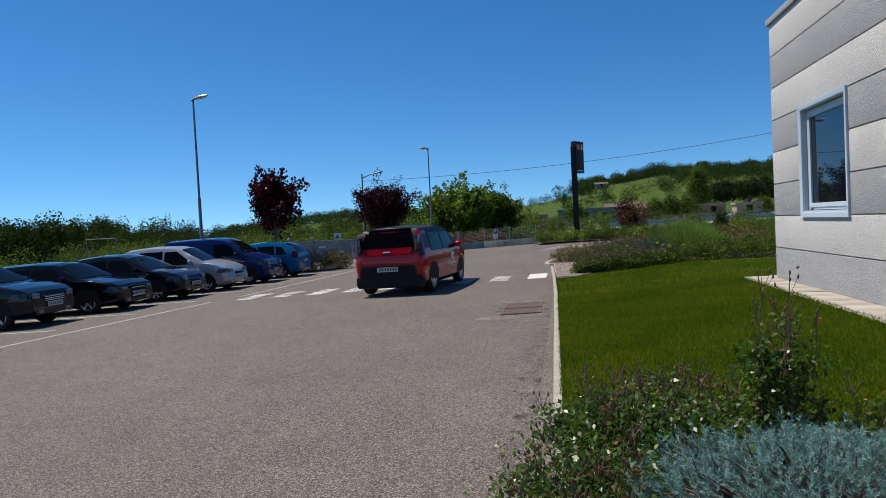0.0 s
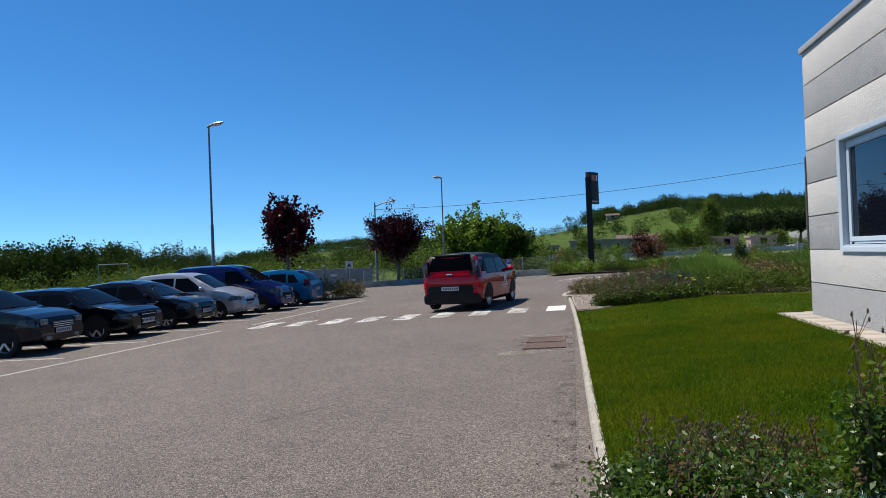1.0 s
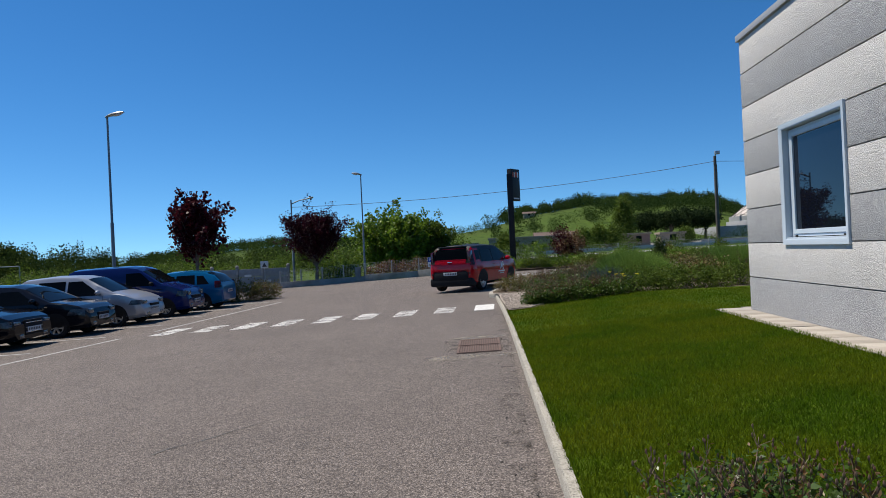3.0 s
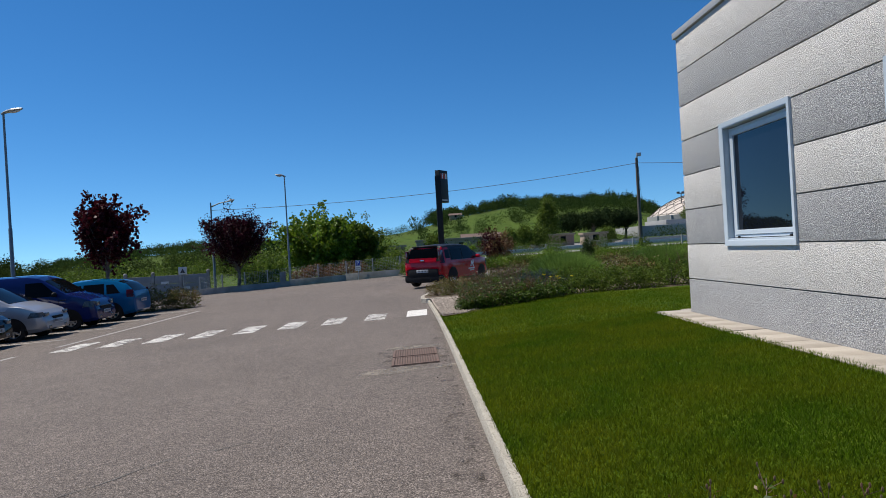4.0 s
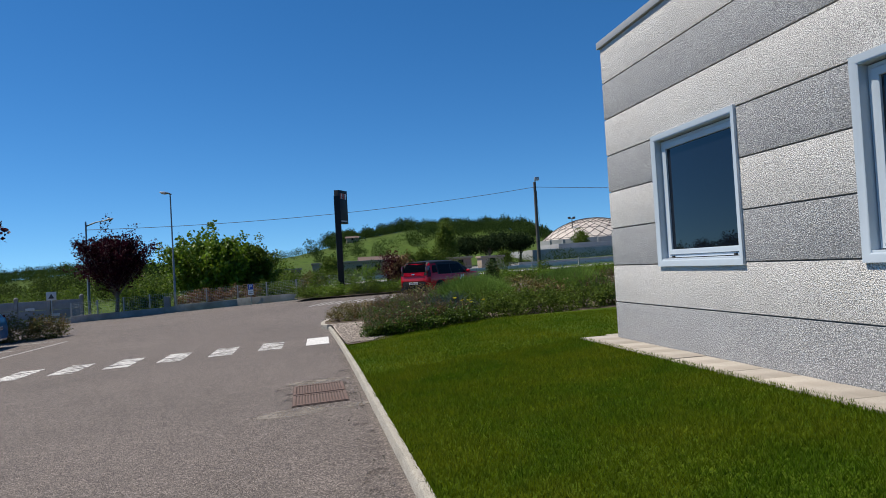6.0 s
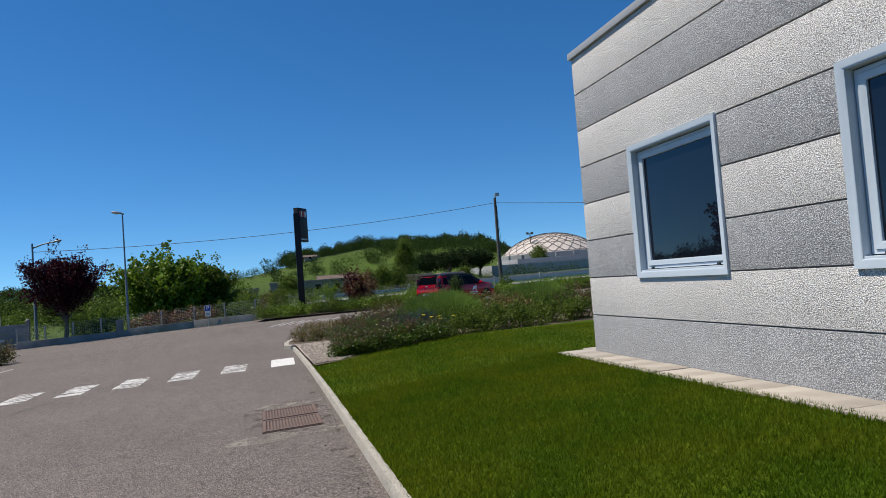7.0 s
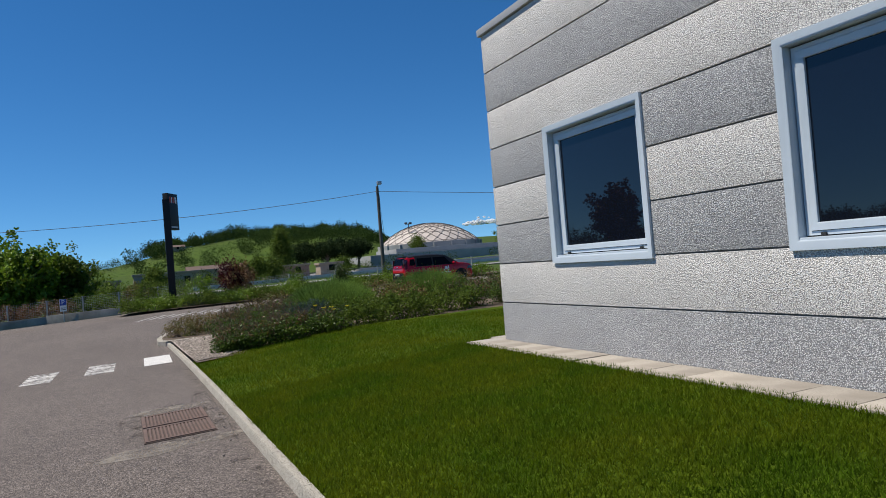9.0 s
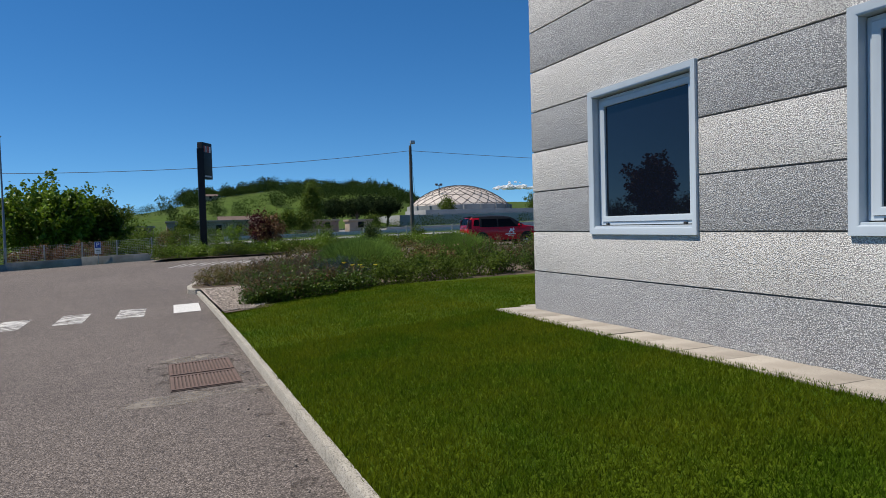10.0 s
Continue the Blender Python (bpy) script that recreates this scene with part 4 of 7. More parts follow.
# stations: y, top, width share, underside
SOUL = dict(dark_top=True, half=0.90, roof=0.75, low=0.20, belt=1.00, wheel=(0.345, -1.29, 1.28), rim=0.70, spokes=10,
            stations=[(-2.08, 0.94, 0.75, 0.40), (-2.065, 1.00, 0.84, 0.36), (-2.03, 1.06, 0.905, 0.32), (-1.97, 1.30, 0.945, 0.29), (-1.90, 1.48, 0.965, 0.27), (-1.78, 1.57, 0.985, 0.22), (-1.3, 1.600, 1.0, 0.20), (-0.6, 1.61, 1.0, 0.20), (0.0, 1.595, 1.0, 0.20),
                      (0.35, 1.55, 1.0, 0.20), (0.55, 1.47, 1.0, 0.20), (1.18, 1.07, 0.995, 0.20), (1.45, 1.035, 0.985, 0.20), (1.75, 0.99, 0.96, 0.22), (1.95, 0.90, 0.91, 0.24), (2.04, 0.74, 0.85, 0.28), (2.07, 0.62, 0.80, 0.32)],
            side=[(-1.30, -0.42, -1.28, -0.42, 1.02, 1.44), (-0.34, 0.72, -0.34, 0.36, 1.02, 1.44), (-1.76, -1.42, -1.68, -1.42, 1.08, 1.42)],
            mirror=(0.82, 1.08), seams=(-0.38, 0.80), windscreen=(0.50, 1.16, 0.90, 0.92), headlight=(0.42, 0.70, 0.86), taillight=(0.20, 0.92, 1.42, 0.05), grille=(0.40, 0.62, 0.72), plate_z=0.58, plate_y=-2.116)
WAGON = dict(bright_grille=True, half=0.885, roof=0.60, low=0.18, belt=0.90, wheel=(0.325, -1.35, 1.32), rim=0.68, spokes=5,
             stations=[(-2.30, 0.78, 0.84, 0.34), (-2.26, 0.95, 0.91, 0.28), (-2.05, 1.18, 0.95, 0.24), (-1.75, 1.36, 0.97, 0.2), (-1.2, 1.41, 1.0, 0.18), (-0.4, 1.43, 1.0, 0.18), (0.2, 1.40, 1.0, 0.18), (0.45, 1.34, 1.0, 0.18),
                       (1.10, 0.96, 0.995, 0.18), (1.5, 0.91, 0.98, 0.18), (1.95, 0.83, 0.95, 0.2), (2.18, 0.74, 0.89, 0.22), (2.28, 0.60, 0.80, 0.26)],
             side=[(-1.95, -1.35, -1.72, -1.30, 0.92, 1.27), (-1.27, -0.42, -1.24, -0.42, 0.92, 1.29), (-0.34, 0.72, -0.34, 0.26, 0.92, 1.28)],
             mirror=(0.70, 0.98), seams=(-0.38, 0.78), windscreen=(0.42, 1.08, 0.90, 0.92), rear_window=(-2.22, -1.78, 0.88, 0.88), headlight=(0.50, 0.56, 0.70), taillight=(0.25, 0.72, 0.90, 0.0), grille=(0.34, 0.34, 0.70))
SUV = dict(bright_grille=True, half=0.89, roof=0.64, low=0.24, belt=1.02, wheel=(0.34, -1.30, 1.31), rim=0.68, spokes=5,
           stations=[(-2.16, 0.95, 0.85, 0.40), (-2.10, 1.10, 0.92, 0.34), (-1.85, 1.42, 0.96, 0.28), (-1.5, 1.55, 0.98, 0.25), (-0.8, 1.60, 1.0, 0.24), (-0.1, 1.58, 1.0, 0.24), (0.25, 1.50, 1.0, 0.24),
                     (1.02, 1.08, 0.995, 0.24), (1.45, 1.03, 0.98, 0.25), (1.85, 0.94, 0.95, 0.26), (2.06, 0.84, 0.89, 0.28), (2.15, 0.68, 0.80, 0.32)],
           side=[(-1.75, -1.25, -1.5, -1.2, 1.06, 1.40), (-1.17, -0.38, -1.14, -0.38, 1.04, 1.44), (-0.3, 0.66, -0.3, 0.2, 1.04, 1.43)],
           mirror=(0.66, 1.12), seams=(-0.34, 0.74), windscreen=(0.28, 1.0, 0.90, 0.92), rear_window=(-2.08, -1.58, 0.86, 0.86), headlight=(0.52, 0.66, 0.84), taillight=(0.25, 0.85, 1.1, 0.0), grille=(0.36, 0.60, 0.74))
HATCH = dict(half=0.87, roof=0.62, low=0.19, belt=0.94, wheel=(0.315, -1.30, 1.29), rim=0.66, spokes=7,
             stations=[(-2.10, 0.82, 0.84, 0.34), (-2.05, 1.00, 0.92, 0.28), (-1.75, 1.30, 0.96, 0.22), (-1.4, 1.42, 0.98, 0.2), (-0.7, 1.49, 1.0, 0.19), (0.0, 1.47, 1.0, 0.19), (0.35, 1.39, 1.0, 0.19),
                       (1.15, 0.99, 0.995, 0.19), (1.55, 0.93, 0.98, 0.2), (1.9, 0.84, 0.94, 0.22), (2.08, 0.73, 0.88, 0.24), (2.16, 0.58, 0.79, 0.28)],
             side=[(-1.60, -1.15, -1.35, -1.1, 0.98, 1.30), (-1.07, -0.34, -1.02, -0.34, 0.96, 1.34), (-0.26, 0.78, -0.26, 0.22, 0.96, 1.33)],
             mirror=(0.74, 1.04), seams=(-0.30, 0.84), windscreen=(0.38, 1.12, 0.90, 0.92), rear_window=(-2.04, -1.48, 0.88, 0.86), headlight=(0.55, 0.60, 0.76), taillight=(0.28, 0.82, 1.08, 0.02), grille=(0.30, 0.52, 0.62))
MPV = dict(half=0.88, roof=0.66, low=0.20, belt=0.98, wheel=(0.31, -1.28, 1.27), rim=0.66, spokes=6,
           stations=[(-2.08, 0.90, 0.86, 0.36), (-2.04, 1.10, 0.93, 0.3), (-1.9, 1.42, 0.96, 0.24), (-1.6, 1.58, 0.985, 0.21), (-0.8, 1.63, 1.0, 0.2), (0.0, 1.60, 1.0, 0.2), (0.35, 1.52, 1.0, 0.2),
                     (1.20, 1.06, 0.99, 0.2), (1.6, 0.95, 0.975, 0.21), (1.9, 0.82, 0.94, 0.23), (2.03, 0.70, 0.88, 0.26), (2.10, 0.56, 0.80, 0.3)],
           side=[(-1.78, -1.22, -1.68, -1.20, 1.02, 1.46), (-1.14, -0.28, -1.12, -0.28, 1.0, 1.48), (-0.20, 0.86, -0.20, 0.22, 1.0, 1.46)],
           mirror=(0.80, 1.08), seams=(-0.24, 0.90), windscreen=(0.38, 1.16, 0.90, 0.92), rear_window=(-2.02, -1.78, 0.86, 0.86), headlight=(0.42, 0.64, 0.78), taillight=(0.16, 0.86, 1.3, 0.04), grille=(0.30, 0.56, 0.64))
VAN = dict(half=0.86, roof=0.72, low=0.22, belt=1.08, wheel=(0.31, -1.35, 1.30), rim=0.60, spokes=8, van=True,
           stations=[(-2.05, 1.55, 0.95, 0.34), (-2.02, 1.72, 0.97, 0.3), (-1.85, 1.79, 0.985, 0.24), (-1.0, 1.81, 1.0, 0.22), (0.0, 1.80, 1.0, 0.22), (0.35, 1.74, 1.0, 0.22), (0.55, 1.64, 1.0, 0.22),
                     (1.22, 1.16, 0.99, 0.22), (1.6, 1.05, 0.98, 0.22), (1.9, 0.93, 0.95, 0.24), (2.04, 0.78, 0.90, 0.26), (2.09, 0.6, 0.84, 0.3)],
           side=[(0.0, 0.98, 0.0, 0.48, 1.12, 1.58)],
           mirror=(0.92, 1.18), mirror_mat="plastic", seams=(-0.06, 1.0), windscreen=(0.56, 1.18, 0.92, 0.92), headlight=(0.40, 0.70, 0.88), taillight=(0.12, 0.8, 1.3, 0.0), grille=(0.42, 0.60, 0.70))


def build_parked():
    rows = [("car", "dark blue crossover car parked nose out in a bay", "car_navy", SUV, 16.85, -12.25, 0),
            ("car", "black estate car with chrome-framed grille, parked in a bay", "car_black", WAGON, 19.5, -11.85, 0),
            ("car", "anthracite hatchback parked in a bay", "car_brown", HATCH, 22.05, -11.6, 0),
            ("car", "silver people carrier parked in a bay", "car_silver", MPV, 24.55, -11.4, 0),
            ("van", "dark blue panel van parked in a bay", "car_blue", VAN, 27.05, -11.15, 0),
            ("car", "turquoise hatchback parked tail out beside the van", "car_teal", HATCH, 29.45, -10.85, 180)]
    for name, label, paint, spec, y, nose, turn in rows:
        length = spec["stations"][-1][0]
        x = nose - length
        m = pose(x, y, lot_z(x), 0, -1.15, 0) @ pose(0, 0, 0, 0, 0, -90 + 2.5 + turn)
        build_car(name, label, paint, spec, m, "cars parked in the bays")


CAR_ROWS = [
    (0, -3.87, 20.10, -6.5), (0.5, -3.70, 22.15, -8.8), (1, -3.33, 23.83, -10.6), (1.5, -2.90, 25.20, -13.0), (2, -2.37, 26.48, -16.6),
    (2.2, -2.16, 27.01, -18.1), (3.3, -0.66, 30.40, -26.2), (3.5, -0.31, 31.02, -27.5), (4, 0.53, 32.36, -30.9), (4.5, 1.55, 33.62, -34.2), (5, 2.62, 34.98, -37.6),
    (5.5, 3.83, 36.28, -43.0), (5.7, 4.35, 36.79, -45.4), (6.8, 7.55, 39.20, -57.3), (7, 8.20, 39.54, -59.6), (7.5, 9.60, 40.2, -65.2), (8, 11.02, 40.62, -73.0),
    (8.5, 12.52, 40.81, -81.2), (9, 13.81, 40.86, -88.0), (9.5, 14.83, 40.84, -93.4), (10, 16.00, 40.66, -97.8)]
moving = {}


def build_red_car():
    car, s = build_car("red_car", "red boxy hatchback with black roof driving out of the lot", "car_red", SOUL, pose(-3.95, 20.45, 0))
    moving["car"] = car
    moving["wheels"] = [o for o in car.children if o.name.startswith("wheel") and o.type == "EMPTY"]
    # black roof skin
    bm = bmesh.new()
    s.top_pane(bm, -1.72, 0.46, 0.97, 0.97, off=0.008)
    part("roof_panel", bm, M["black"], car, "black roof")
    # tailgate: dark window and lamps in one band, red panel, black bumper
    def back_y(z):
        return float(np.interp(z, [0.94, 1.00, 1.06, 1.30, 1.48, 1.57], [-2.08, -2.065, -2.03, -1.97, -1.90, -1.78]))

    def back_pane(name, z0, z1, w0, w1, off, material, label="", x0=None, n=10):
        bm = bmesh.new()
        g = []
        for k in range(6):
            z = lerp(z0, z1, k / 5)
            w = lerp(w0, w1, k / 5)
            a = -w if x0 is None else lerp(x0[0], x0[1], k / 5)
            g.append([])
            for i in range(n + 1):
                x = lerp(a, w, i / n)
                g[-1].append(bm.verts.new((x, back_y(z) - off + 0.016 * abs(x / 0.85) ** 4, z)))
        for a, b in zip(g[:-1], g[1:]):
            for i in range(n):
                bm.faces.new((a[i], a[i + 1], b[i + 1], b[i]))
        bmesh.ops.solidify(bm, geom=bm.faces[:], thickness=-0.03)
        return part(name, bm, material, car, label)

    back_pane("tailgate_band", 0.99, 1.54, 0.765, 0.67, 0.020, M["black"], "glossy black band round the rear window")
    back_pane("rear_window", 1.12, 1.50, 0.65, 0.58, 0.028, M["car_glass"])
    back_pane("tailgate_panel", 0.97, 1.13, 0.60, 0.61, 0.034, M["car_red"], "red tailgate panel")
    for sgn in (1, -1):
        bm = bmesh.new()
        box(bm, sgn * 0.675, back_y(1.2) - 0.05, 0.99, sgn * 0.775, back_y(1.2) + 0.16, 1.42, 0.03)
        part("tail_light", bm, M["taillight"], car)
        # added pale strip that stands for the whitish reflection on the tail light
        bm = bmesh.new()
        box(bm, sgn * 0.70, back_y(1.2) - 0.058, 1.06, sgn * 0.716, back_y(1.2) + 0.0, 1.36, 0.006)
        part("lamp_lens", bm, M["headlight"], car, "pale strip shaped as the tail light's whitish reflection")
        bm = bmesh.new()
        box(bm, sgn * 0.62, -2.075, 0.60, sgn * 0.76, -2.03, 0.68, 0.02)
        part("reflector", bm, M["taillight"], car)
    bm = bmesh.new()
    box(bm, -0.70, -2.115, 0.34, 0.70, -1.98, 0.74, 0.12)
    part("rear_bumper", bm, M["plastic"], car, "black lower bumper")
    bm = bmesh.new()
    box(bm, -0.84, -2.10, 0.19, 0.84, -1.70, 0.50, 0.10)
    part("rear_skirt", bm, M["plastic"], car, "black skirt under the bumper")
    bm = bmesh.new()
    box(bm, -0.54, -1.915, 1.555, 0.54, -1.72, 1.592, 0.016)
    part("spoiler", bm, M["black"], car)
    bm = bmesh.new()
    box(bm, -0.09, -2.115, 1.02, 0.09, -2.085, 1.06, 0.008)
    part("badge", bm, M["chrome"], car)
    bm = bmesh.new()
    tube(bm, [(0.0, -1.35, 1.60), (0.0, -1.55, 1.78)], [0.006, 0.003], 5)
    part("aerial", bm, M["plastic"], car)
    # white figure and lettering strip on the doors
    for sgn in (1, -1):
        for k, (y0, y1, z0, z1) in enumerate(((0.28, 0.46, 0.74, 0.90), (0.46, 0.56, 0.80, 0.94), (0.22, 0.32, 0.68, 0.78), (0.44, 0.54, 0.66, 0.76), (0.02, 0.64, 0.58, 0.63), (0.15, 0.55, 0.51, 0.54))):
            bm = bmesh.new()
            s.side_pane(bm, y0, y1, y0 + 0.03, y1 - 0.02, z0, z1, sgn, 0.005, n=3)
            part("decal", bm, M["white"], car, "white door decal")


# ---------------------------------------------------------------- foliage
def unit(rng, n):
    v = rng.normal(size=(n, 3))
    return v / np.linalg.norm(v, axis=1, keepdims=True)


def leaf_quads(rng, pos, size, droop=0.0, aspect=0.55, up=0.3):
    """A bent diamond of two triangles a leaf, at each place."""
    n = len(pos)
    d = unit(rng, n)
    d[:, 2] -= droop
    d /= np.linalg.norm(d, axis=1, keepdims=True)
    nrm = unit(rng, n)
    nrm[:, 2] = np.abs(nrm[:, 2]) + up
    s = np.cross(d, nrm)
    s /= np.linalg.norm(s, axis=1, keepdims=True) + 1e-9
    L = (size * rng.uniform(0.6, 1.3, n))[:, None]
    a, c = pos - d * L * 0.5, pos + d * L * 0.5
    q = np.cross(s, d) * L * 0.12
    b, e = pos + s * L * aspect * 0.5 + q, pos - s * L * aspect * 0.5 + q
    return np.stack([a, b, c, e], 1).reshape(-1, 3)


def quads(n):
    return np.arange(4 * n).reshape(-1, 4)


def clumps(rng, n_clump, per, shape, spread):
    """Leaf places in clumps that sit on and in an uneven crown. shape(u) maps directions to crown places."""
    c = shape(rng, n_clump)
    p = c[:, None, :] + rng.normal(size=(n_clump, per, 3)) * spread
    return p.reshape(-1, 3), c


def crown_shape(rx, ry, rz, cz, lobes, seed, inner=0.45, taper=0.0):
    def f(rng, n):
        d = unit(rng, n)
        lob = 1 + sum(a * np.sin(k * np.arctan2(d[:, 1], d[:, 0]) + seed * 1.7 + i) * np.cos((k - 1) * d[:, 2] * 1.5 + seed) for i, (k, a) in enumerate(lobes))
        r = (inner + (1 - inner) * rng.random(n) ** 0.45) * lob
        p = d * r[:, None] * np.array([rx, ry, rz])
        if taper:
            k = 1 - taper * np.clip(p[:, 2] / rz, -1, 1)
            p[:, 0] *= k
            p[:, 1] *= k
        p[:, 2] += cz
        return p
    return f


def limbs(bm, rng, base, top, r, targets, n_side=7):
    """A trunk with limbs to some of the clumps."""
    pts = [Vector(base).lerp(Vector(top), k / 5) + Vector((rng.normal() * 0.03, rng.normal() * 0.03, 0)) * (k > 0) for k in range(6)]
    tube(bm, pts, [r * (1.25 - 0.25 * k) if k < 2 else r * (1 - 0.13 * k) for k in range(6)], 9)
    for t in targets:
        k = 0.35 + 0.6 * rng.random()
        a = Vector(base).lerp(Vector(top), k)
        t = Vector(t)
        mid = a.lerp(t, 0.5) + Vector((0, 0, 0.12 * (t - a).length))
        tube(bm, [a, mid, t], [r * 0.42, r * 0.26, r * 0.08], 5, cap=False)


def build_tree(name, label, m, trunk_h, r, shape, n_clump, per, spread, leaf, leaf_m, seed, limb_n=14, aspect=0.6, trunk_top=None, group=""):
    rng = np.random.default_rng(seed)
    t = empty(name, m)
    tagged(t, label, "tree" if "shrub" not in name and "bush" not in name else "shrub", group=group)
    p, c = clumps(rng, n_clump, per, shape, spread)
    bm = bmesh.new()
    top = trunk_top or (0, 0, trunk_h * 1.7)
    limbs(bm, rng, (0, 0, -0.08), top, r, c[:limb_n])
    part("trunk", bm, M["bark"], t)
    ob = np_mesh("crown", leaf_quads(rng, p, leaf, aspect=aspect), quads(len(p)), leaf_m)
    ob.parent = t
    return t


LOBES = ((3, 0.16), (5, 0.12), (2, 0.10))


def branch_tree(name, label, m, trunk_h, r, height, width, n, per, spread, leaf, leaf_m, seed, aspect=0.65, fan=0.5, belly=0.35):
    """A tree whose leaves sit in sprays along its rising branches, so that branch ends stick out of the crown."""
    rng = np.random.default_rng(seed)
    t = empty(name, m)
    tagged(t, label, "tree" if "shrub" not in name else "shrub")
    bm = bmesh.new()
    pts = [(rng.normal() * 0.03 * k, rng.normal() * 0.03 * k, lerp(-0.1, height * 0.8, k / 6)) for k in range(7)]
    tube(bm, pts, [r * (1.2 - 0.17 * k) for k in range(7)], 9)
    pos = []
    for i in range(n):
        u = i / max(n - 1, 1)
        a = 2.39996 * i + rng.normal() * 0.3
        z0 = trunk_h + u * (height - trunk_h) * 0.72
        out = width * (0.25 + 0.75 * math.sin(math.pi * min(1.0, belly + (1 - belly) * (0.12 + 0.88 * u)))) * rng.uniform(0.62, 1.1)
        z1 = min(z0 + out * fan * rng.uniform(0.5, 1.6) + 0.2 * (height - trunk_h) * rng.random(), height * rng.uniform(0.93, 1.03))
        p0 = np.array([0, 0, z0 - 0.25 * out * fan])
        p1 = np.array([math.cos(a) * out, math.sin(a) * out, z1])
        bow = np.array([0, 0, 0.10 * out])
        tube(bm, [p0, (p0 + p1) / 2 - bow, p1], [r * 0.42 * (1 - 0.6 * u), r * 0.22, r * 0.06], 5, cap=False)
        for q in range(3):
            s0 = rng.uniform(0.35, 0.75)
            e = p0 + (p1 - p0) * s0 + rng.normal(size=3) * np.array([0.28, 0.28, 0.22]) * width + np.array([0, 0, 0.12 * width]) if q else p1
            b = p0 + (p1 - p0) * (s0 if q else 0.15)
            k = per if q == 0 else per // 2
            w = rng.random(k) ** 0.75
            pos.append(b + (e - b) * w[:, None] - bow * (4 * w * (1 - w))[:, None] + rng.normal(size=(k, 3)) * (spread * (1.2 - 0.85 * w))[:, None])
    part("trunk", bm, M["bark"], t)
    pos = np.concatenate(pos)
    pos[:, 2] = np.maximum(pos[:, 2], 0.15)
    ob = np_mesh("crown", leaf_quads(rng, pos, leaf, aspect=aspect), quads(len(pos)), leaf_m)
    ob.parent = t
    return t


def build_trees():
    branch_tree("maple_tree", "dark red-leaved maple behind the parked cars", pose(-13.75, 33.0, lot_z(-13.7, 33)), 1.9, 0.09,
                4.75, 1.5, 34, 90, 0.20, 0.16, M["leaf_red"], 11, 0.85, 0.75, 0.30)
    branch_tree("plum_tree", "purple-leaved plum tree behind the boundary wall", pose(-13.25, 50.9, far_z(-13.25)), 1.7, 0.12,
                4.85, 2.55, 84, 120, 0.26, 0.15, M["leaf_purple"], 12, 0.6, 0.9, 0.30)
    branch_tree("lime_shrub", "broad fresh-green leafy shrub tree behind the fence", pose(-8.3, 55.0, far_z(-8.3)), 0.6, 0.14,
                4.1, 3.5, 90, 170, 0.32, 0.24, M["leaf_lime"], 13, 0.7, 0.75, 0.42)
    branch_tree("green_shrub", "darker green shrub tree beside the lime shrub", pose(-5.4, 57.0, far_z(-5.4)), 0.6, 0.1,
                3.7, 2.1, 54, 120, 0.30, 0.2, M["leaf_green"], 14, 0.65, 0.7, 0.42)
    build_tree("small_tree", "slim green tree behind the exit", pose(27.5, 49.0, 0), 1.2, 0.06,
               crown_shape(1.1, 1.1, 1.9, 2.4, LOBES, 5.0, 0.3), 150, 26, 0.2, 0.18, M["leaf_lime"], 15, 10, 0.6)


def far_wood(name, label, rows, material, seed, leaf=0.9, per=110):
    """Distant woods in one mesh: every tree a crown of leafy clumps on a short trunk."""
    rng = np.random.default_rng(seed)
    vs = []
    for x, y, h, w in rows:
        z = float(land_z(x, y))
        n = int(per)
        d = unit(rng, n)
        lob = 1 + 0.22 * np.sin(3 * np.arctan2(d[:, 1], d[:, 0]) + rng.random() * 6) + 0.18 * np.sin(5 * d[:, 2] + rng.random() * 6)
        p = d * ((0.3 + 0.7 * rng.random(n) ** 0.45) * lob)[:, None] * np.array([w, w, h * 0.5]) + np.array([x, y, z + h * 0.52])
        vs.append(leaf_quads(rng, p, leaf * (h / 7.0), aspect=0.8, up=0.1))
    v = np.concatenate(vs)
    ob = np_mesh(name, v, quads(len(v) // 4), material)
    return tagged(ob, label, "woods", kind="stuff")


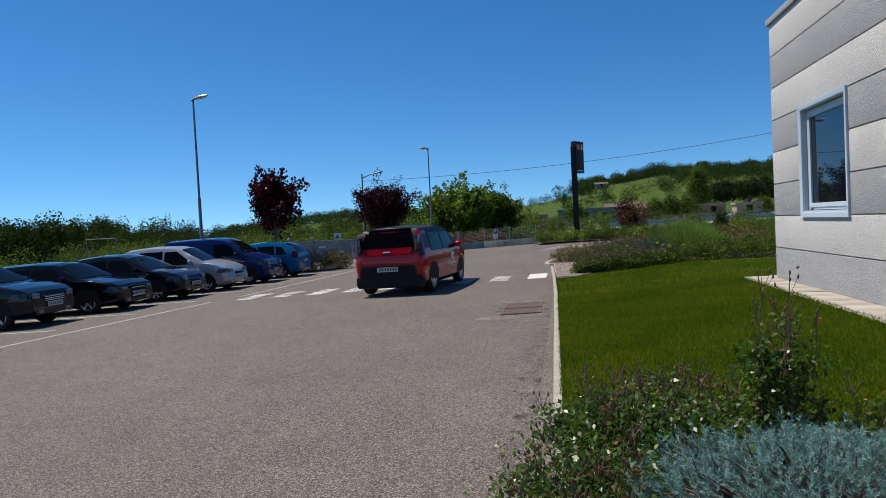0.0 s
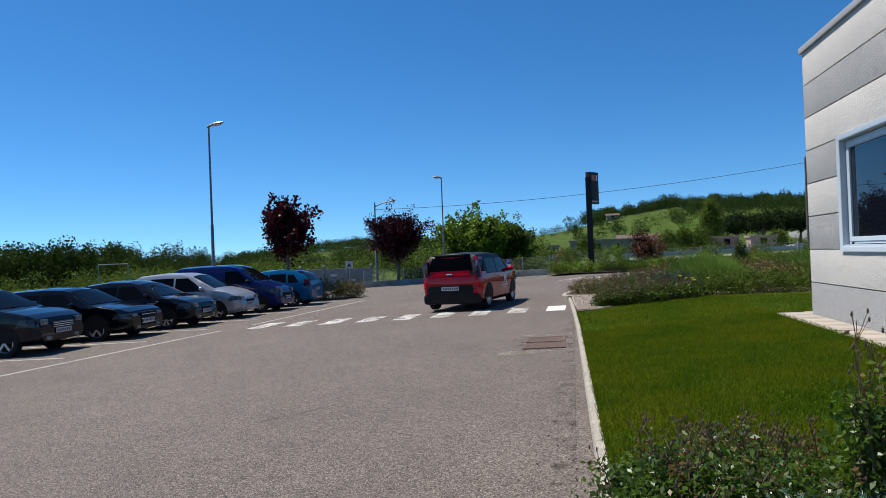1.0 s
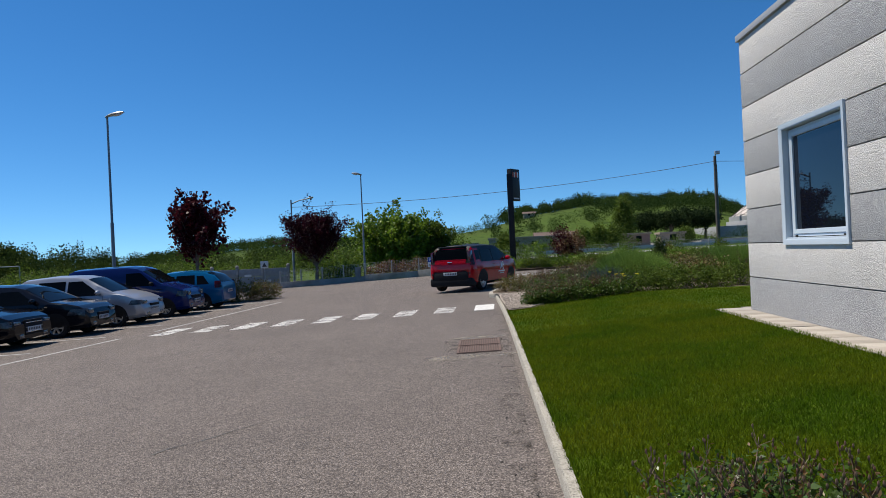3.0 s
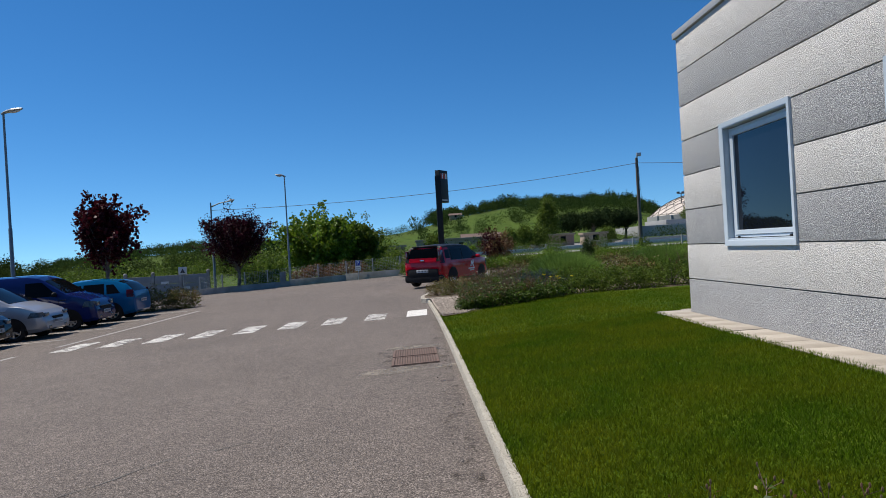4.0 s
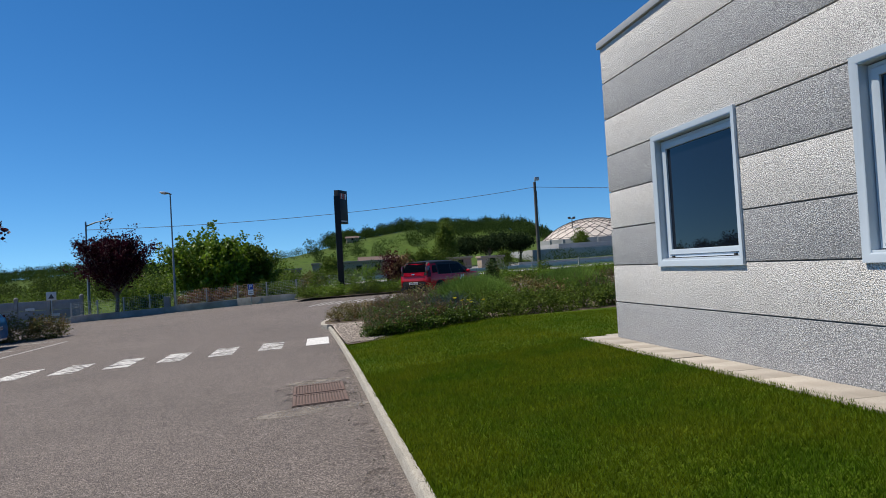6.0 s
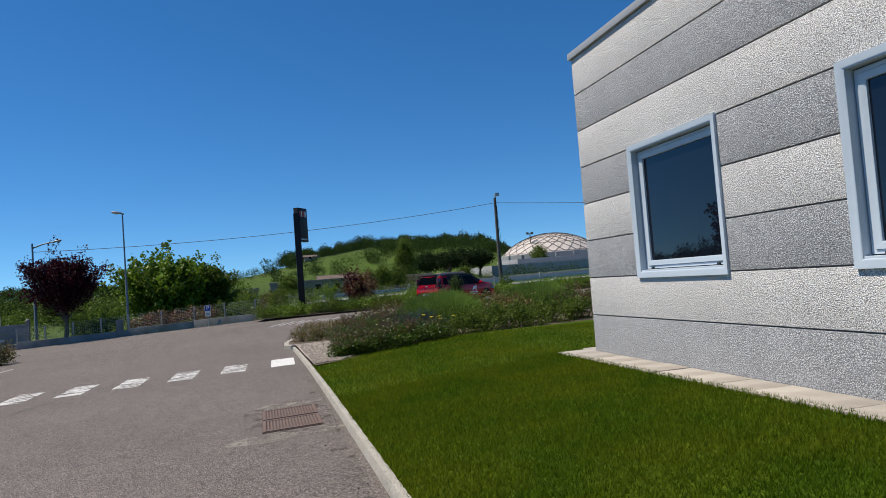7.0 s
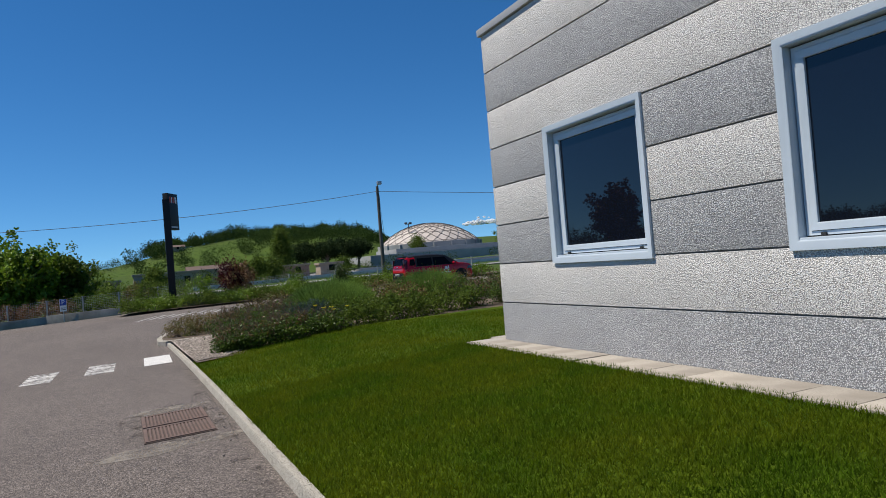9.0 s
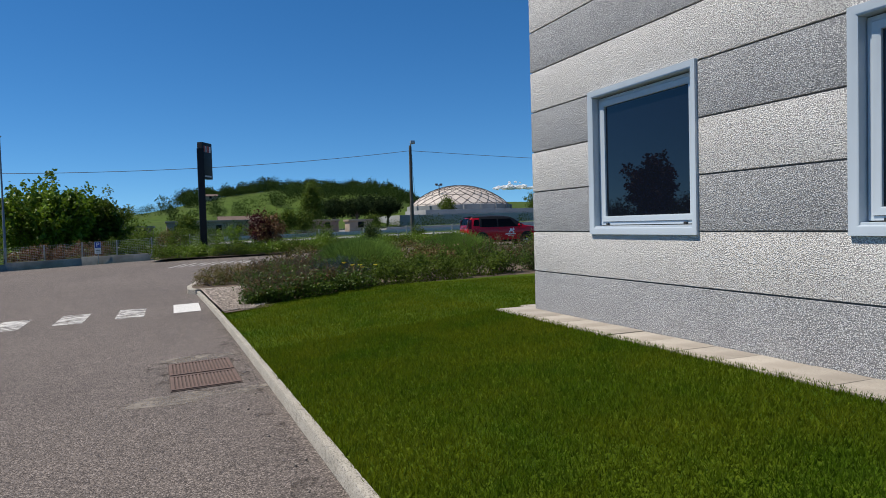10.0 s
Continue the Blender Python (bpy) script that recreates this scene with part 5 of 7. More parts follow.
def build_woods():
    r = random.Random(9)

    def at(u, y):
        return u * y / 300.0

    rows = []
    for k in range(430):
        u = r.uniform(4, 104)
        y = r.uniform(282, 345) if 10 < u < 42 else r.uniform(262, 345)
        h = r.uniform(3.0, 6.2) * (0.9 + 0.14 * math.sin(u * 0.23) + 0.1 * math.sin(u * 0.71))
        rows.append((at(u, y), y, h, h * r.uniform(0.38, 0.56)))
    for k in range(20):
        u = r.uniform(1, 14)
        y = r.uniform(300, 335)
        rows.append((at(u, y), y, r.uniform(3.5, 6.5), r.uniform(1.8, 3)))
    far_wood("woods", "dark green woods on the hill's crest", rows, M["leaf_far"], 21, 0.66, 230)
    rows = [(at(-4.4, 300), 300, 6.6, 2.6), (at(-9, 300), 300, 3.6, 1.7), (at(2.5, 300), 300, 6.5, 2.4), (at(-0.5, 302), 302, 4.5, 2.0)]
    for k in range(70):
        u, y = r.uniform(42, 104), r.uniform(235, 265)
        rows.append((at(u, y), y, r.uniform(3, 5.5), r.uniform(2, 3.4)))
    for k in range(26):
        u, y = r.uniform(-2, 46), r.uniform(195, 235)
        rows.append((at(u, y), y, r.uniform(2.5, 5), r.uniform(1.6, 2.8)))
    for k in range(40):
        u, y = r.uniform(-70, 0), r.uniform(250, 300)
        rows.append((at(u, y), y, r.uniform(2.0, 4), r.uniform(1.5, 2.6)))
    far_wood("woods", "scattered green trees and hedges on the hillside", rows, M["leaf_far"], 22, 0.55, 320)
    rows = []
    for k in range(420):
        u = r.uniform(-160, -38)
        y = r.uniform(232, 330)
        rows.append((at(u, y), y, r.uniform(2.6, 5.0), r.uniform(2.0, 3.6)))
    far_wood("woods", "hazy wooded ridge far off", rows, M["leaf_far"], 24, 0.70, 190)
    rows = []
    for k in range(330):
        x = r.uniform(-150, -14)
        y = r.uniform(92, 120)
        h = float(np.interp(x, [-150, -95, -78, -66, -58, -30, -14], [7.0, 6.4, 6.6, 4.3, 3.1, 3.5, 3.0])) * r.uniform(0.72, 1.1)
        rows.append((x, y, h, r.uniform(1.3, 2.4)))
    far_wood("woods", "belt of green trees beyond the meadow", rows, M["leaf_belt"], 23, 0.40, 760)
    rows = []
    for k in range(120):
        x = r.uniform(-62, -3) if k % 6 else r.uniform(-3, 12)
        y = r.uniform(60, 88)
        h = r.uniform(1.8, 3.4) if x < -3 else r.uniform(1.2, 2.0)
        rows.append((x, y, h, h * r.uniform(0.4, 0.62)))
    far_wood("bushes", "green bushes behind the boundary fence", rows, M["leaf_green"], 25, 0.45, 330)


# ---------------------------------------------------------------- shrubs
def rose_bush(name, label, m, w, d, h, seed, stems=14, leaves=900, leaf=0.05, shoots=10, flowers=0, group="", foliage="leaf_rose"):
    """Arching stems with glossy leaves, and thin reddish shoots with buds above them."""
    rng = np.random.default_rng(seed)
    t = empty(name, m)
    tagged(t, label, "shrub", group=group)
    bm = bmesh.new()
    pos = []
    for k in range(stems):
        a = rng.uniform(0, 6.283)
        q = rng.random() ** 0.6
        top = Vector((math.cos(a) * w * q, math.sin(a) * d * q, h * (0.55 + 0.45 * rng.random()) * (1 - 0.35 * q * q)))
        foot = Vector((top.x * 0.35, top.y * 0.35, -0.04))
        mid = foot.lerp(top, 0.55) + Vector((0, 0, 0.12 * h))
        tube(bm, [foot, mid, top], [0.009, 0.006, 0.003], 5, cap=False)
        n = leaves // stems
        s = rng.random(n) ** 0.7
        p = np.array([list(foot.lerp(mid, v / 0.55) if v < 0.55 else mid.lerp(top, (v - 0.55) / 0.45)) for v in s])
        pos.append(p + rng.normal(size=(n, 3)) * np.array([0.13, 0.13, 0.06]) * min(1.0, 1.6 * w))
    tagged(part("stem_tangle", bm, M["stem"], t), kind="stuff")
    pos = np.concatenate(pos)
    pos[:, 2] = np.maximum(pos[:, 2], 0.02)
    ob = np_mesh("foliage", leaf_quads(rng, pos, leaf, droop=0.2, up=0.8), quads(len(pos)), M[foliage])
    ob.parent = t
    tagged(ob, kind="stuff")
    if shoots:
        bm = bmesh.new()
        sp = []
        for k in range(shoots):
            a = rng.uniform(0, 6.283)
            q = rng.random() ** 0.5
            b = Vector((math.cos(a) * w * q * 0.85, math.sin(a) * d * q * 0.85, h * 0.6))
            e = b + Vector((rng.normal() * 0.05, rng.normal() * 0.05, h * rng.uniform(0.22, 0.52)))
            tube(bm, [b, b.lerp(e, 0.5) + Vector((0.01, 0.008, 0)), e], [0.004, 0.003, 0.002], 4, cap=False)
            for j in range(4):
                e2 = e + Vector((rng.normal() * 0.035, rng.normal() * 0.035, rng.uniform(-0.03, 0.06)))
                tube(bm, [b.lerp(e, 0.8), e2], [0.002, 0.0012], 3, cap=False)
                bmesh.ops.create_icosphere(bm, subdivisions=1, radius=1, matrix=Matrix.Translation(e2) @ Matrix.Diagonal((0.0055, 0.0055, 0.013, 1)))
            for j in range(9):
                v = rng.uniform(0.15, 1.0)
                sp.append(list(b.lerp(e, v) + Vector(rng.normal(size=3) * 0.03)))
        tagged(part("shoot_tangle", bm, M["stem"], t, "thin reddish shoots with buds"), kind="stuff")
        sp = np.array(sp)
        ob = np_mesh("shoot_foliage", leaf_quads(rng, sp, leaf * 0.8, droop=0.1), quads(len(sp)), M["leaf_shoot"])
        ob.parent = t
        tagged(ob, kind="stuff")
    for k in range(flowers):
        bm = bmesh.new()
        a, q = rng.uniform(0, 6.283), rng.uniform(0.3, 0.9)
        c = Vector((math.cos(a) * w * q, math.sin(a) * d * q, h * rng.uniform(0.75, 1.0)))
        for j in range(8):
            box(bm, 0.0, -0.02, 0, 0.05, 0.02, 0.006, 0.0, Matrix.Translation(c) @ Matrix.Rotation(j * 0.785, 4, "Z") @ Matrix.Rotation(-0.5, 4, "Y"))
        part("flower", bm, M["petal"], t, "yellow flower")
    return t


def needle_shrub(name, label, m, w, d, h, seed, twigs=700, needle=0.03, material=None, per=26, length=0.13):
    """A low conifer: many short twigs set round with needles."""
    rng = np.random.default_rng(seed)
    t = empty(name, m)
    tagged(t, label, "shrub")
    dirs = unit(rng, twigs)
    dirs[:, 2] = np.abs(dirs[:, 2])
    lump = 1 + 0.16 * np.sin(7 * np.arctan2(dirs[:, 1], dirs[:, 0])) * np.cos(5 * dirs[:, 2]) + rng.uniform(-0.12, 0.08, twigs)
    base = dirs * (np.array([w, d, h]) * 0.84) * lump[:, None]
    out = dirs + rng.normal(size=(twigs, 3)) * 0.45 + np.array([0, 0, 0.15])
    out /= np.linalg.norm(out, axis=1, keepdims=True)
    ln = length * rng.uniform(0.6, 1.2, twigs)
    s = np.linspace(0.05, 1, per)
    o = base[:, None, :] + out[:, None, :] * (ln[:, None] * s)[:, :, None]
    nd = unit(rng, twigs * per).reshape(twigs, per, 3)
    nd = nd - (nd * out[:, None, :]).sum(-1, keepdims=True) * out[:, None, :]
    nd /= np.linalg.norm(nd, axis=2, keepdims=True) + 1e-9
    nd = nd + 0.75 * out[:, None, :]
    o, nd = o.reshape(-1, 3), nd.reshape(-1, 3)
    nl = needle * rng.uniform(0.7, 1.2, len(o))[:, None]
    sd = np.cross(nd, unit(rng, len(o)))
    sd /= np.linalg.norm(sd, axis=1, keepdims=True) + 1e-9
    v = np.stack([o - sd * needle * 0.07, o + sd * needle * 0.07, o + nd * nl], 1).reshape(-1, 3)
    v[:, 2] = np.maximum(v[:, 2], 0.0)
    ob = np_mesh("needle_foliage", v, np.arange(len(v)).reshape(-1, 3), material or M["needle_blue"])
    ob.parent = t
    tagged(ob, kind="stuff")
    bm = bmesh.new()
    for k in range(0, twigs, 3):
        tube(bm, [base[k] * 0.35, base[k], base[k] + out[k] * ln[k] * 0.8], [0.008, 0.005, 0.002], 4, cap=False)
    tagged(part("twig_tangle", bm, M["bark"], t), kind="stuff")
    return t


def tuft(name, label, m, w, d, h, seed, blades=1600, material=None, group=""):
    """A rounded tuft of thin upright stalks."""
    rng = np.random.default_rng(seed)
    t = empty(name, m)
    tagged(t, label, "shrub", group=group)
    a = rng.uniform(0, 6.283, blades)
    q = rng.random(blades) ** 0.6
    foot = np.stack([np.cos(a) * w * 0.55 * q, np.sin(a) * d * 0.55 * q, np.zeros(blades)], 1)
    hh = h * np.sqrt(1 - 0.72 * q ** 2) * rng.uniform(0.72, 1.04, blades)
    tip = np.stack([np.cos(a) * w * q * 1.05, np.sin(a) * d * q * 1.05, hh], 1) + rng.normal(size=(blades, 3)) * 0.075
    mid = foot * 0.45 + tip * 0.55 + np.array([0, 0, 0.06 * h])
    sd = np.cross(tip - foot, unit(rng, blades))
    sd /= np.linalg.norm(sd, axis=1, keepdims=True)
    wd = rng.uniform(0.0018, 0.004, blades)[:, None]
    v = np.stack([foot - sd * wd, foot + sd * wd, mid + sd * wd, tip, mid - sd * wd], 1).reshape(-1, 3)
    i = np.arange(blades)[:, None] * 5
    ob = np_mesh("stalk_foliage", v, i + np.array([[0, 1, 2, 3, 4]]), material or M["leaf_lav"])
    ob.parent = t
    tagged(ob, kind="stuff")
    p = tip[:: 2] * rng.uniform(0.6, 1.0, len(tip[:: 2]))[:, None]
    ob = np_mesh("foliage", leaf_quads(rng, p, 0.05, droop=-0.8, aspect=0.25), quads(len(p)), material or M["leaf_lav"])
    ob.parent = t
    tagged(ob, kind="stuff")
    return t


def leafy_shrub(name, label, m, w, d, h, seed, n=70, per=26, leaf=0.06, material=None, spread=0.07, group=""):
    rng = np.random.default_rng(seed)
    t = empty(name, m)
    tagged(t, label, "shrub", group=group)
    p, c = clumps(rng, n, per, crown_shape(w, d, h * 0.52, h * 0.5, LOBES, seed, 0.3), spread)
    p[:, 2] = np.maximum(p[:, 2], 0.02)
    ob = np_mesh("foliage", leaf_quads(rng, p, leaf), quads(len(p)), material or M["leaf_green"])
    ob.parent = t
    tagged(ob, kind="stuff")
    bm = bmesh.new()
    for k in range(min(12, n)):
        tube(bm, [(c[k][0] * 0.15, c[k][1] * 0.15, -0.03), (c[k][0] * 0.6, c[k][1] * 0.6, c[k][2] * 0.6), c[k]], [0.012, 0.008, 0.003], 5, cap=False)
    tagged(part("stem_tangle", bm, M["bark"], t), kind="stuff")
    return t


def build_near_bed():
    """The bed at the near end of the lawn."""
    sheet("soil", [(kerb_x(3) + 0.09, 2.6), (3.05, 2.6), (3.05, 6.0), (2.2, 6.2), (1.5, 6.7), (1.0, 7.05), (0.4, 7.0), (kerb_x(6.6) + 0.09, 6.6)], lawn_z, M["soil"], "bare soil of the planted bed", "soil", lift=0.02, cell=0.6)
    z = 0.16
    needle_shrub("blue_spruce", "low blue spruce with silvery needles in the bed", pose(1.04, 5.28, 0.14), 0.92, 0.68, 0.46, 31, twigs=2600, needle=0.019, per=66, length=0.115)
    label = "rose bush with glossy leaves and budding reddish shoots"
    g = "rose bushes by the lawn"
    rose_bush("rose_bush", label, pose(0.68, 6.72, z), 0.48, 0.34, 0.38, 32, 26, 4800, 0.037, 24, group=g)
    rose_bush("rose_bush", label, pose(0.56, 5.95, z), 0.44, 0.38, 0.50, 33, 26, 5600, 0.037, 14, group=g)
    rose_bush("rose_bush", "tall rose bush with long budding shoots", pose(1.04, 5.90, z), 0.22, 0.20, 0.94, 34, 20, 2600, 0.037, 10, group=g)
    rose_bush("rose_bush", label, pose(1.54, 5.80, z + 0.03), 0.28, 0.26, 0.46, 35, 20, 3000, 0.037, 8, group=g)
    rose_bush("rose_bush", label, pose(0.20, 6.20, z), 0.36, 0.36, 0.44, 36, 24, 4600, 0.037, 16, group=g)
    rose_bush("rose_bush", label, pose(0.12, 5.40, z), 0.42, 0.36, 0.40, 37, 24, 4600, 0.037, 16, group=g)
    rose_bush("rose_bush", label, pose(0.10, 4.85, z), 0.32, 0.30, 0.36, 38, 20, 2600, 0.037, 14, group=g)


def build_bed():
    """The long bed beyond the lawn."""
    def bed_z(x, y):
        return 0.11 + 0.10 * float(smoothstep(0.0, 3.0, x)) * (1 - float(smoothstep(30, 34, y)))

    sheet("bed_soil", [(-0.12, 18.75), (2.0, 19.45), (5.0, 20.0), (14.0, 21.5), (40.0, 21.5), (40.0, 34.3), (24, 34.3), (14, 34.1), (9.5, 33.5), (6, 32.3), (3.2, 30.7), (1.6, 29.5), (0.4, 28.1), (-0.25, 26.5), (-0.5, 25.0), (-0.5, 24.0), (-0.33, 23.7), (-0.23, 21.0)],
          bed_z, M["soil"], "soil of the long planted bed", "soil", cell=1.5)
    sheet("gravel_patch", [(-0.12, 18.9), (0.6, 19.3), (1.4, 20.8), (1.9, 23.7), (-0.33, 23.7), (-0.23, 21.0)], bed_z, M["gravel"], "pale gravel at the bed's end", "gravel", lift=0.012, cell=0.5)
    rng = np.random.default_rng(8)
    n = 2600
    y = rng.uniform(18.95, 23.7, n)
    x0 = kerb_x(y) + 0.10 - 0.0125 * (y - 18.0)
    x = x0 + rng.random(n) * np.interp(y, [18.95, 20.8, 23.7], [0.5, 1.6, 2.1])
    s = rng.uniform(0.012, 0.03, n)
    p = np.stack([x, y, np.array([bed_z(a, b) for a, b in zip(x, y)]) + 0.014], 1)
    d = np.array([[1, 0, 0], [-1, 0, 0], [0, 1, 0], [0, -1, 0], [0, 0, 0.7], [0, 0, -0.7]])
    v = (p[:, None, :] + d[None] * s[:, None, None] * rng.uniform(0.7, 1.2, (n, 6, 1))).reshape(-1, 3)
    f = np.array([[0, 2, 4], [2, 1, 4], [1, 3, 4], [3, 0, 4], [2, 0, 5], [1, 2, 5], [3, 1, 5], [0, 3, 5]])
    ob = np_mesh("pebbles", v, (np.arange(n)[:, None, None] * 6 + f[None]).reshape(-1, 3), M["gravel"])
    tagged(ob, "loose pale pebbles", "gravel", kind="stuff")
    r = random.Random(4)
    k = 40
    zr = bed_z(3, 22)
    # low olive shrub on the tip, roses along the lawn
    for x, y, w, h in ((0.0, 24.7, 0.5, 0.38), (0.75, 24.6, 0.6, 0.5), (0.4, 25.6, 0.7, 0.5)):
        leafy_shrub("low_shrub", "low olive-green clipped shrub at the bed's tip", pose(x, y, bed_z(x, y)), w, 0.5, h, k, 60, 30, 0.045, M["leaf_tan"], 0.05, group="low shrubs on the tip")
        k += 1
    rl = "rose bush with glossy dark leaves in the long bed"
    for x, y, w, h in ((0.72, 20.5, 0.42, 0.40), (0.85, 21.3, 0.5, 0.5), (0.95, 22.3, 0.55, 0.6), (0.55, 19.7, 0.34, 0.30), (1.15, 20.4, 0.5, 0.5), (1.0, 19.55, 0.42, 0.40), (1.5, 19.6, 0.5, 0.5), (2.2, 19.75, 0.5, 0.5), (1.6, 21.2, 0.65, 0.62), (1.55, 21.9, 0.6, 0.58), (1.9, 22.5, 0.7, 0.66), (1.3, 24.6, 0.6, 0.5), (1.9, 23.8, 0.7, 0.58), (1.8, 20.3, 0.65, 0.5),
                       (2.6, 23.6, 0.7, 0.66), (1.7, 25.2, 0.8, 0.55), (6.5, 21.5, 0.8, 0.60), (7.5, 21.7, 0.8, 0.62), (8.7, 21.95, 0.9, 0.60), (9.9, 22.2, 0.9, 0.60), (7.2, 23.8, 0.8, 0.8), (8.6, 24.2, 0.9, 0.78)):
        rose_bush("rose_bush", rl, pose(x, y, bed_z(x, y) - 0.01), w, w * 0.85, h * 0.96, k, 20, 2300, 0.055, 26, group="rose bushes in the long bed", foliage="leaf_rose_bed")
        k += 1
    needle_shrub("juniper", "spreading blue-green juniper among the roses", pose(2.35, 20.9, bed_z(2.3, 21)), 0.85, 0.6, 0.55, 61, 420, 0.05, M["needle_dark"], 22, 0.2)
    for x, y, w, h in ((3.2, 20.4, 0.75, 0.56), (3.9, 20.6, 0.75, 0.58), (4.7, 20.8, 0.8, 0.58), (5.6, 21.0, 0.8, 0.6)):
        leafy_shrub("green_bush", "leafy dark green bush with a few yellow blooms", pose(x, y, bed_z(x, y)), w, 0.6, h, k, 80, 30, 0.06, M["leaf_green"], 0.07, group="green bushes by the lawn")
        k += 1
    rose_bush("flowering_shrub", "leafy shrub with yellow flowers", pose(2.7, 20.35, zr), 0.45, 0.4, 0.5, 66, 14, 1200, 0.05, 0, 5, foliage="leaf_rose_bed")
    ll = "tall grey-green lavender tuft"
    for x, y, w, h in ((3.45, 23.2, 1.12, 0.98), (3.5, 24.6, 0.9, 0.80), (6.7, 24.6, 1.15, 0.95), (6.7, 25.8, 0.9, 0.78)):
        tuft("lavender", ll, pose(x, y, bed_z(x, y)), w, w * 0.85, h, k, 15000, group="lavender tufts in the bed")
        k += 1
    for x, y, w, h in ((4.9, 23.3, 0.85, 0.66), (5.1, 24.6, 0.9, 0.74), (5.5, 23.4, 0.7, 0.62), (2.4, 25.6, 0.9, 0.72), (8.4, 26.0, 1.0, 0.58), (10.2, 25.5, 1.1, 0.48)):
        leafy_shrub("reddish_shrub", "reddish-brown and green leafed shrub", pose(x, y, bed_z(x, y)), w, w * 0.8, h, k, 80, 26, 0.06, M["leaf_tan"], 0.08, group="reddish shrubs in the bed")
        k += 1
    for x, y, w, h in ((11.6, 27.6, 0.9, 0.85), (12.8, 28.0, 0.9, 0.85), (14.2, 28.4, 1.0, 0.8)):
        leafy_shrub("yellow_green_bush", "rounded fresh-green bush with yellow blooms", pose(x, y, bed_z(x, y)), w, w * 0.9, h, k, 110, 28, 0.07, M["leaf_lime"], 0.1, group="rounded bushes at the bed's back")
        k += 1
    build_tree("thuja", "small slim dark green conifer in the bed", pose(6.75, 34.0, 0.1), 0.4, 0.03,
               crown_shape(0.30, 0.30, 0.72, 0.78, ((3, 0.08),), 6.0, 0.2, 0.25), 90, 24, 0.07, 0.08, M["leaf_dark"], 71, 4, 0.4, trunk_top=(0, 0, 1.2))


# ---------------------------------------------------------------- exit island and boundary
def build_island():
    def iz(x, y):
        return 0.10

    sheet("island", [(-2.1, 43.9), (-1.4, 43.1), (0.4, 42.7), (6.0, 43.0), (14.0, 44.2), (30, 44.6), (30, 47.2), (14, 47.1), (-1.6, 46.4)], iz, M["soil"], "planted island beside the exit", "soil", cell=3)
    r = random.Random(6)
    k = 80
    for i in range(20):
        x = -1.3 + 1.05 * i + r.uniform(-0.2, 0.2)
        y = 43.6 + 0.07 * max(x, 0) + r.uniform(-0.2, 0.4)
        leafy_shrub("ground_cover", "low spreading green ground-cover shrub", pose(x, y, 0.1), 0.95, 0.95, r.uniform(0.45, 0.66), k, 80, 30, 0.085, M["leaf_lime"] if i % 3 else M["leaf_green"], 0.1, group="ground-cover shrubs on the island")
        k += 1
    needle_shrub("juniper", "bluish juniper at the sign's foot", pose(1.7, 44.0, 0.1), 0.9, 0.6, 0.55, 62, 260, 0.07, M["needle_dark"], 18, 0.25)
    build_tree("red_bush", "dark red and orange leaved bush on the island", pose(4.3, 46.3, 0.05), 0.5, 0.05, crown_shape(1.05, 0.9, 1.0, 1.15, LOBES, 3.3, 0.3), 90, 24, 0.13, 0.13, M["leaf_rust"], 73, 8, 0.6)
    build_tree("plum_bush", "dark purple bush on the island", pose(3.7, 46.6, 0.05), 0.5, 0.05, crown_shape(0.8, 0.8, 1.0, 1.3, LOBES, 3.9, 0.3), 80, 24, 0.12, 0.12, M["leaf_red"], 74, 8, 0.6)
    for x, y, h, mt in ((2.2, 46.6, 1.5, "leaf_lime"), (-0.6, 46.2, 1.4, "leaf_green"), (7.4, 46.5, 0.9, "leaf_lime"), (10.3, 46.8, 0.8, "leaf_tan"), (13.2, 46.6, 1.0, "leaf_green"), (-1.2, 47.4, 1.3, "leaf_tan")):
        leafy_shrub("island_shrub", "loose green shrub on the island", pose(x, y, 0.1), h * 0.5, h * 0.45, h, k, 60, 24, 0.1, M[mt], 0.1, group="shrubs on the island")
        k += 1


def build_sign():
    s = empty("pylon_sign", pose(0.62, 44.5, 0.1))
    tagged(s, "tall black pylon sign with a dark panel on a column", "sign")
    bm = bmesh.new()
    box(bm, -0.17, -0.12, -0.1, 0.17, 0.12, 5.6, 0.01)
    part("column", bm, M["black"], s)
    head = Matrix.Rotation(radians(58), 4, "Z")
    bm = bmesh.new()
    box(bm, -0.05, -0.14, 4.02, 0.95, 0.14, 5.92, 0.015, head)
    p = part("panel", bm, M["black"], s, "dark panel with worn lettering")
    for x0, x1, z0, z1, mt in ((0.12, 0.24, 5.42, 5.74, "sign_red"), (0.30, 0.36, 5.42, 5.74, "white"), (0.42, 0.60, 5.42, 5.74, "sign_red"), (0.66, 0.80, 5.42, 5.74, "white"), (0.14, 0.80, 4.12, 4.20, "plate")):
        bm = bmesh.new()
        box(bm, x0, -0.15, z0, x1, -0.139, z1, 0.0, head)
        part("mark", bm, M[mt], p)


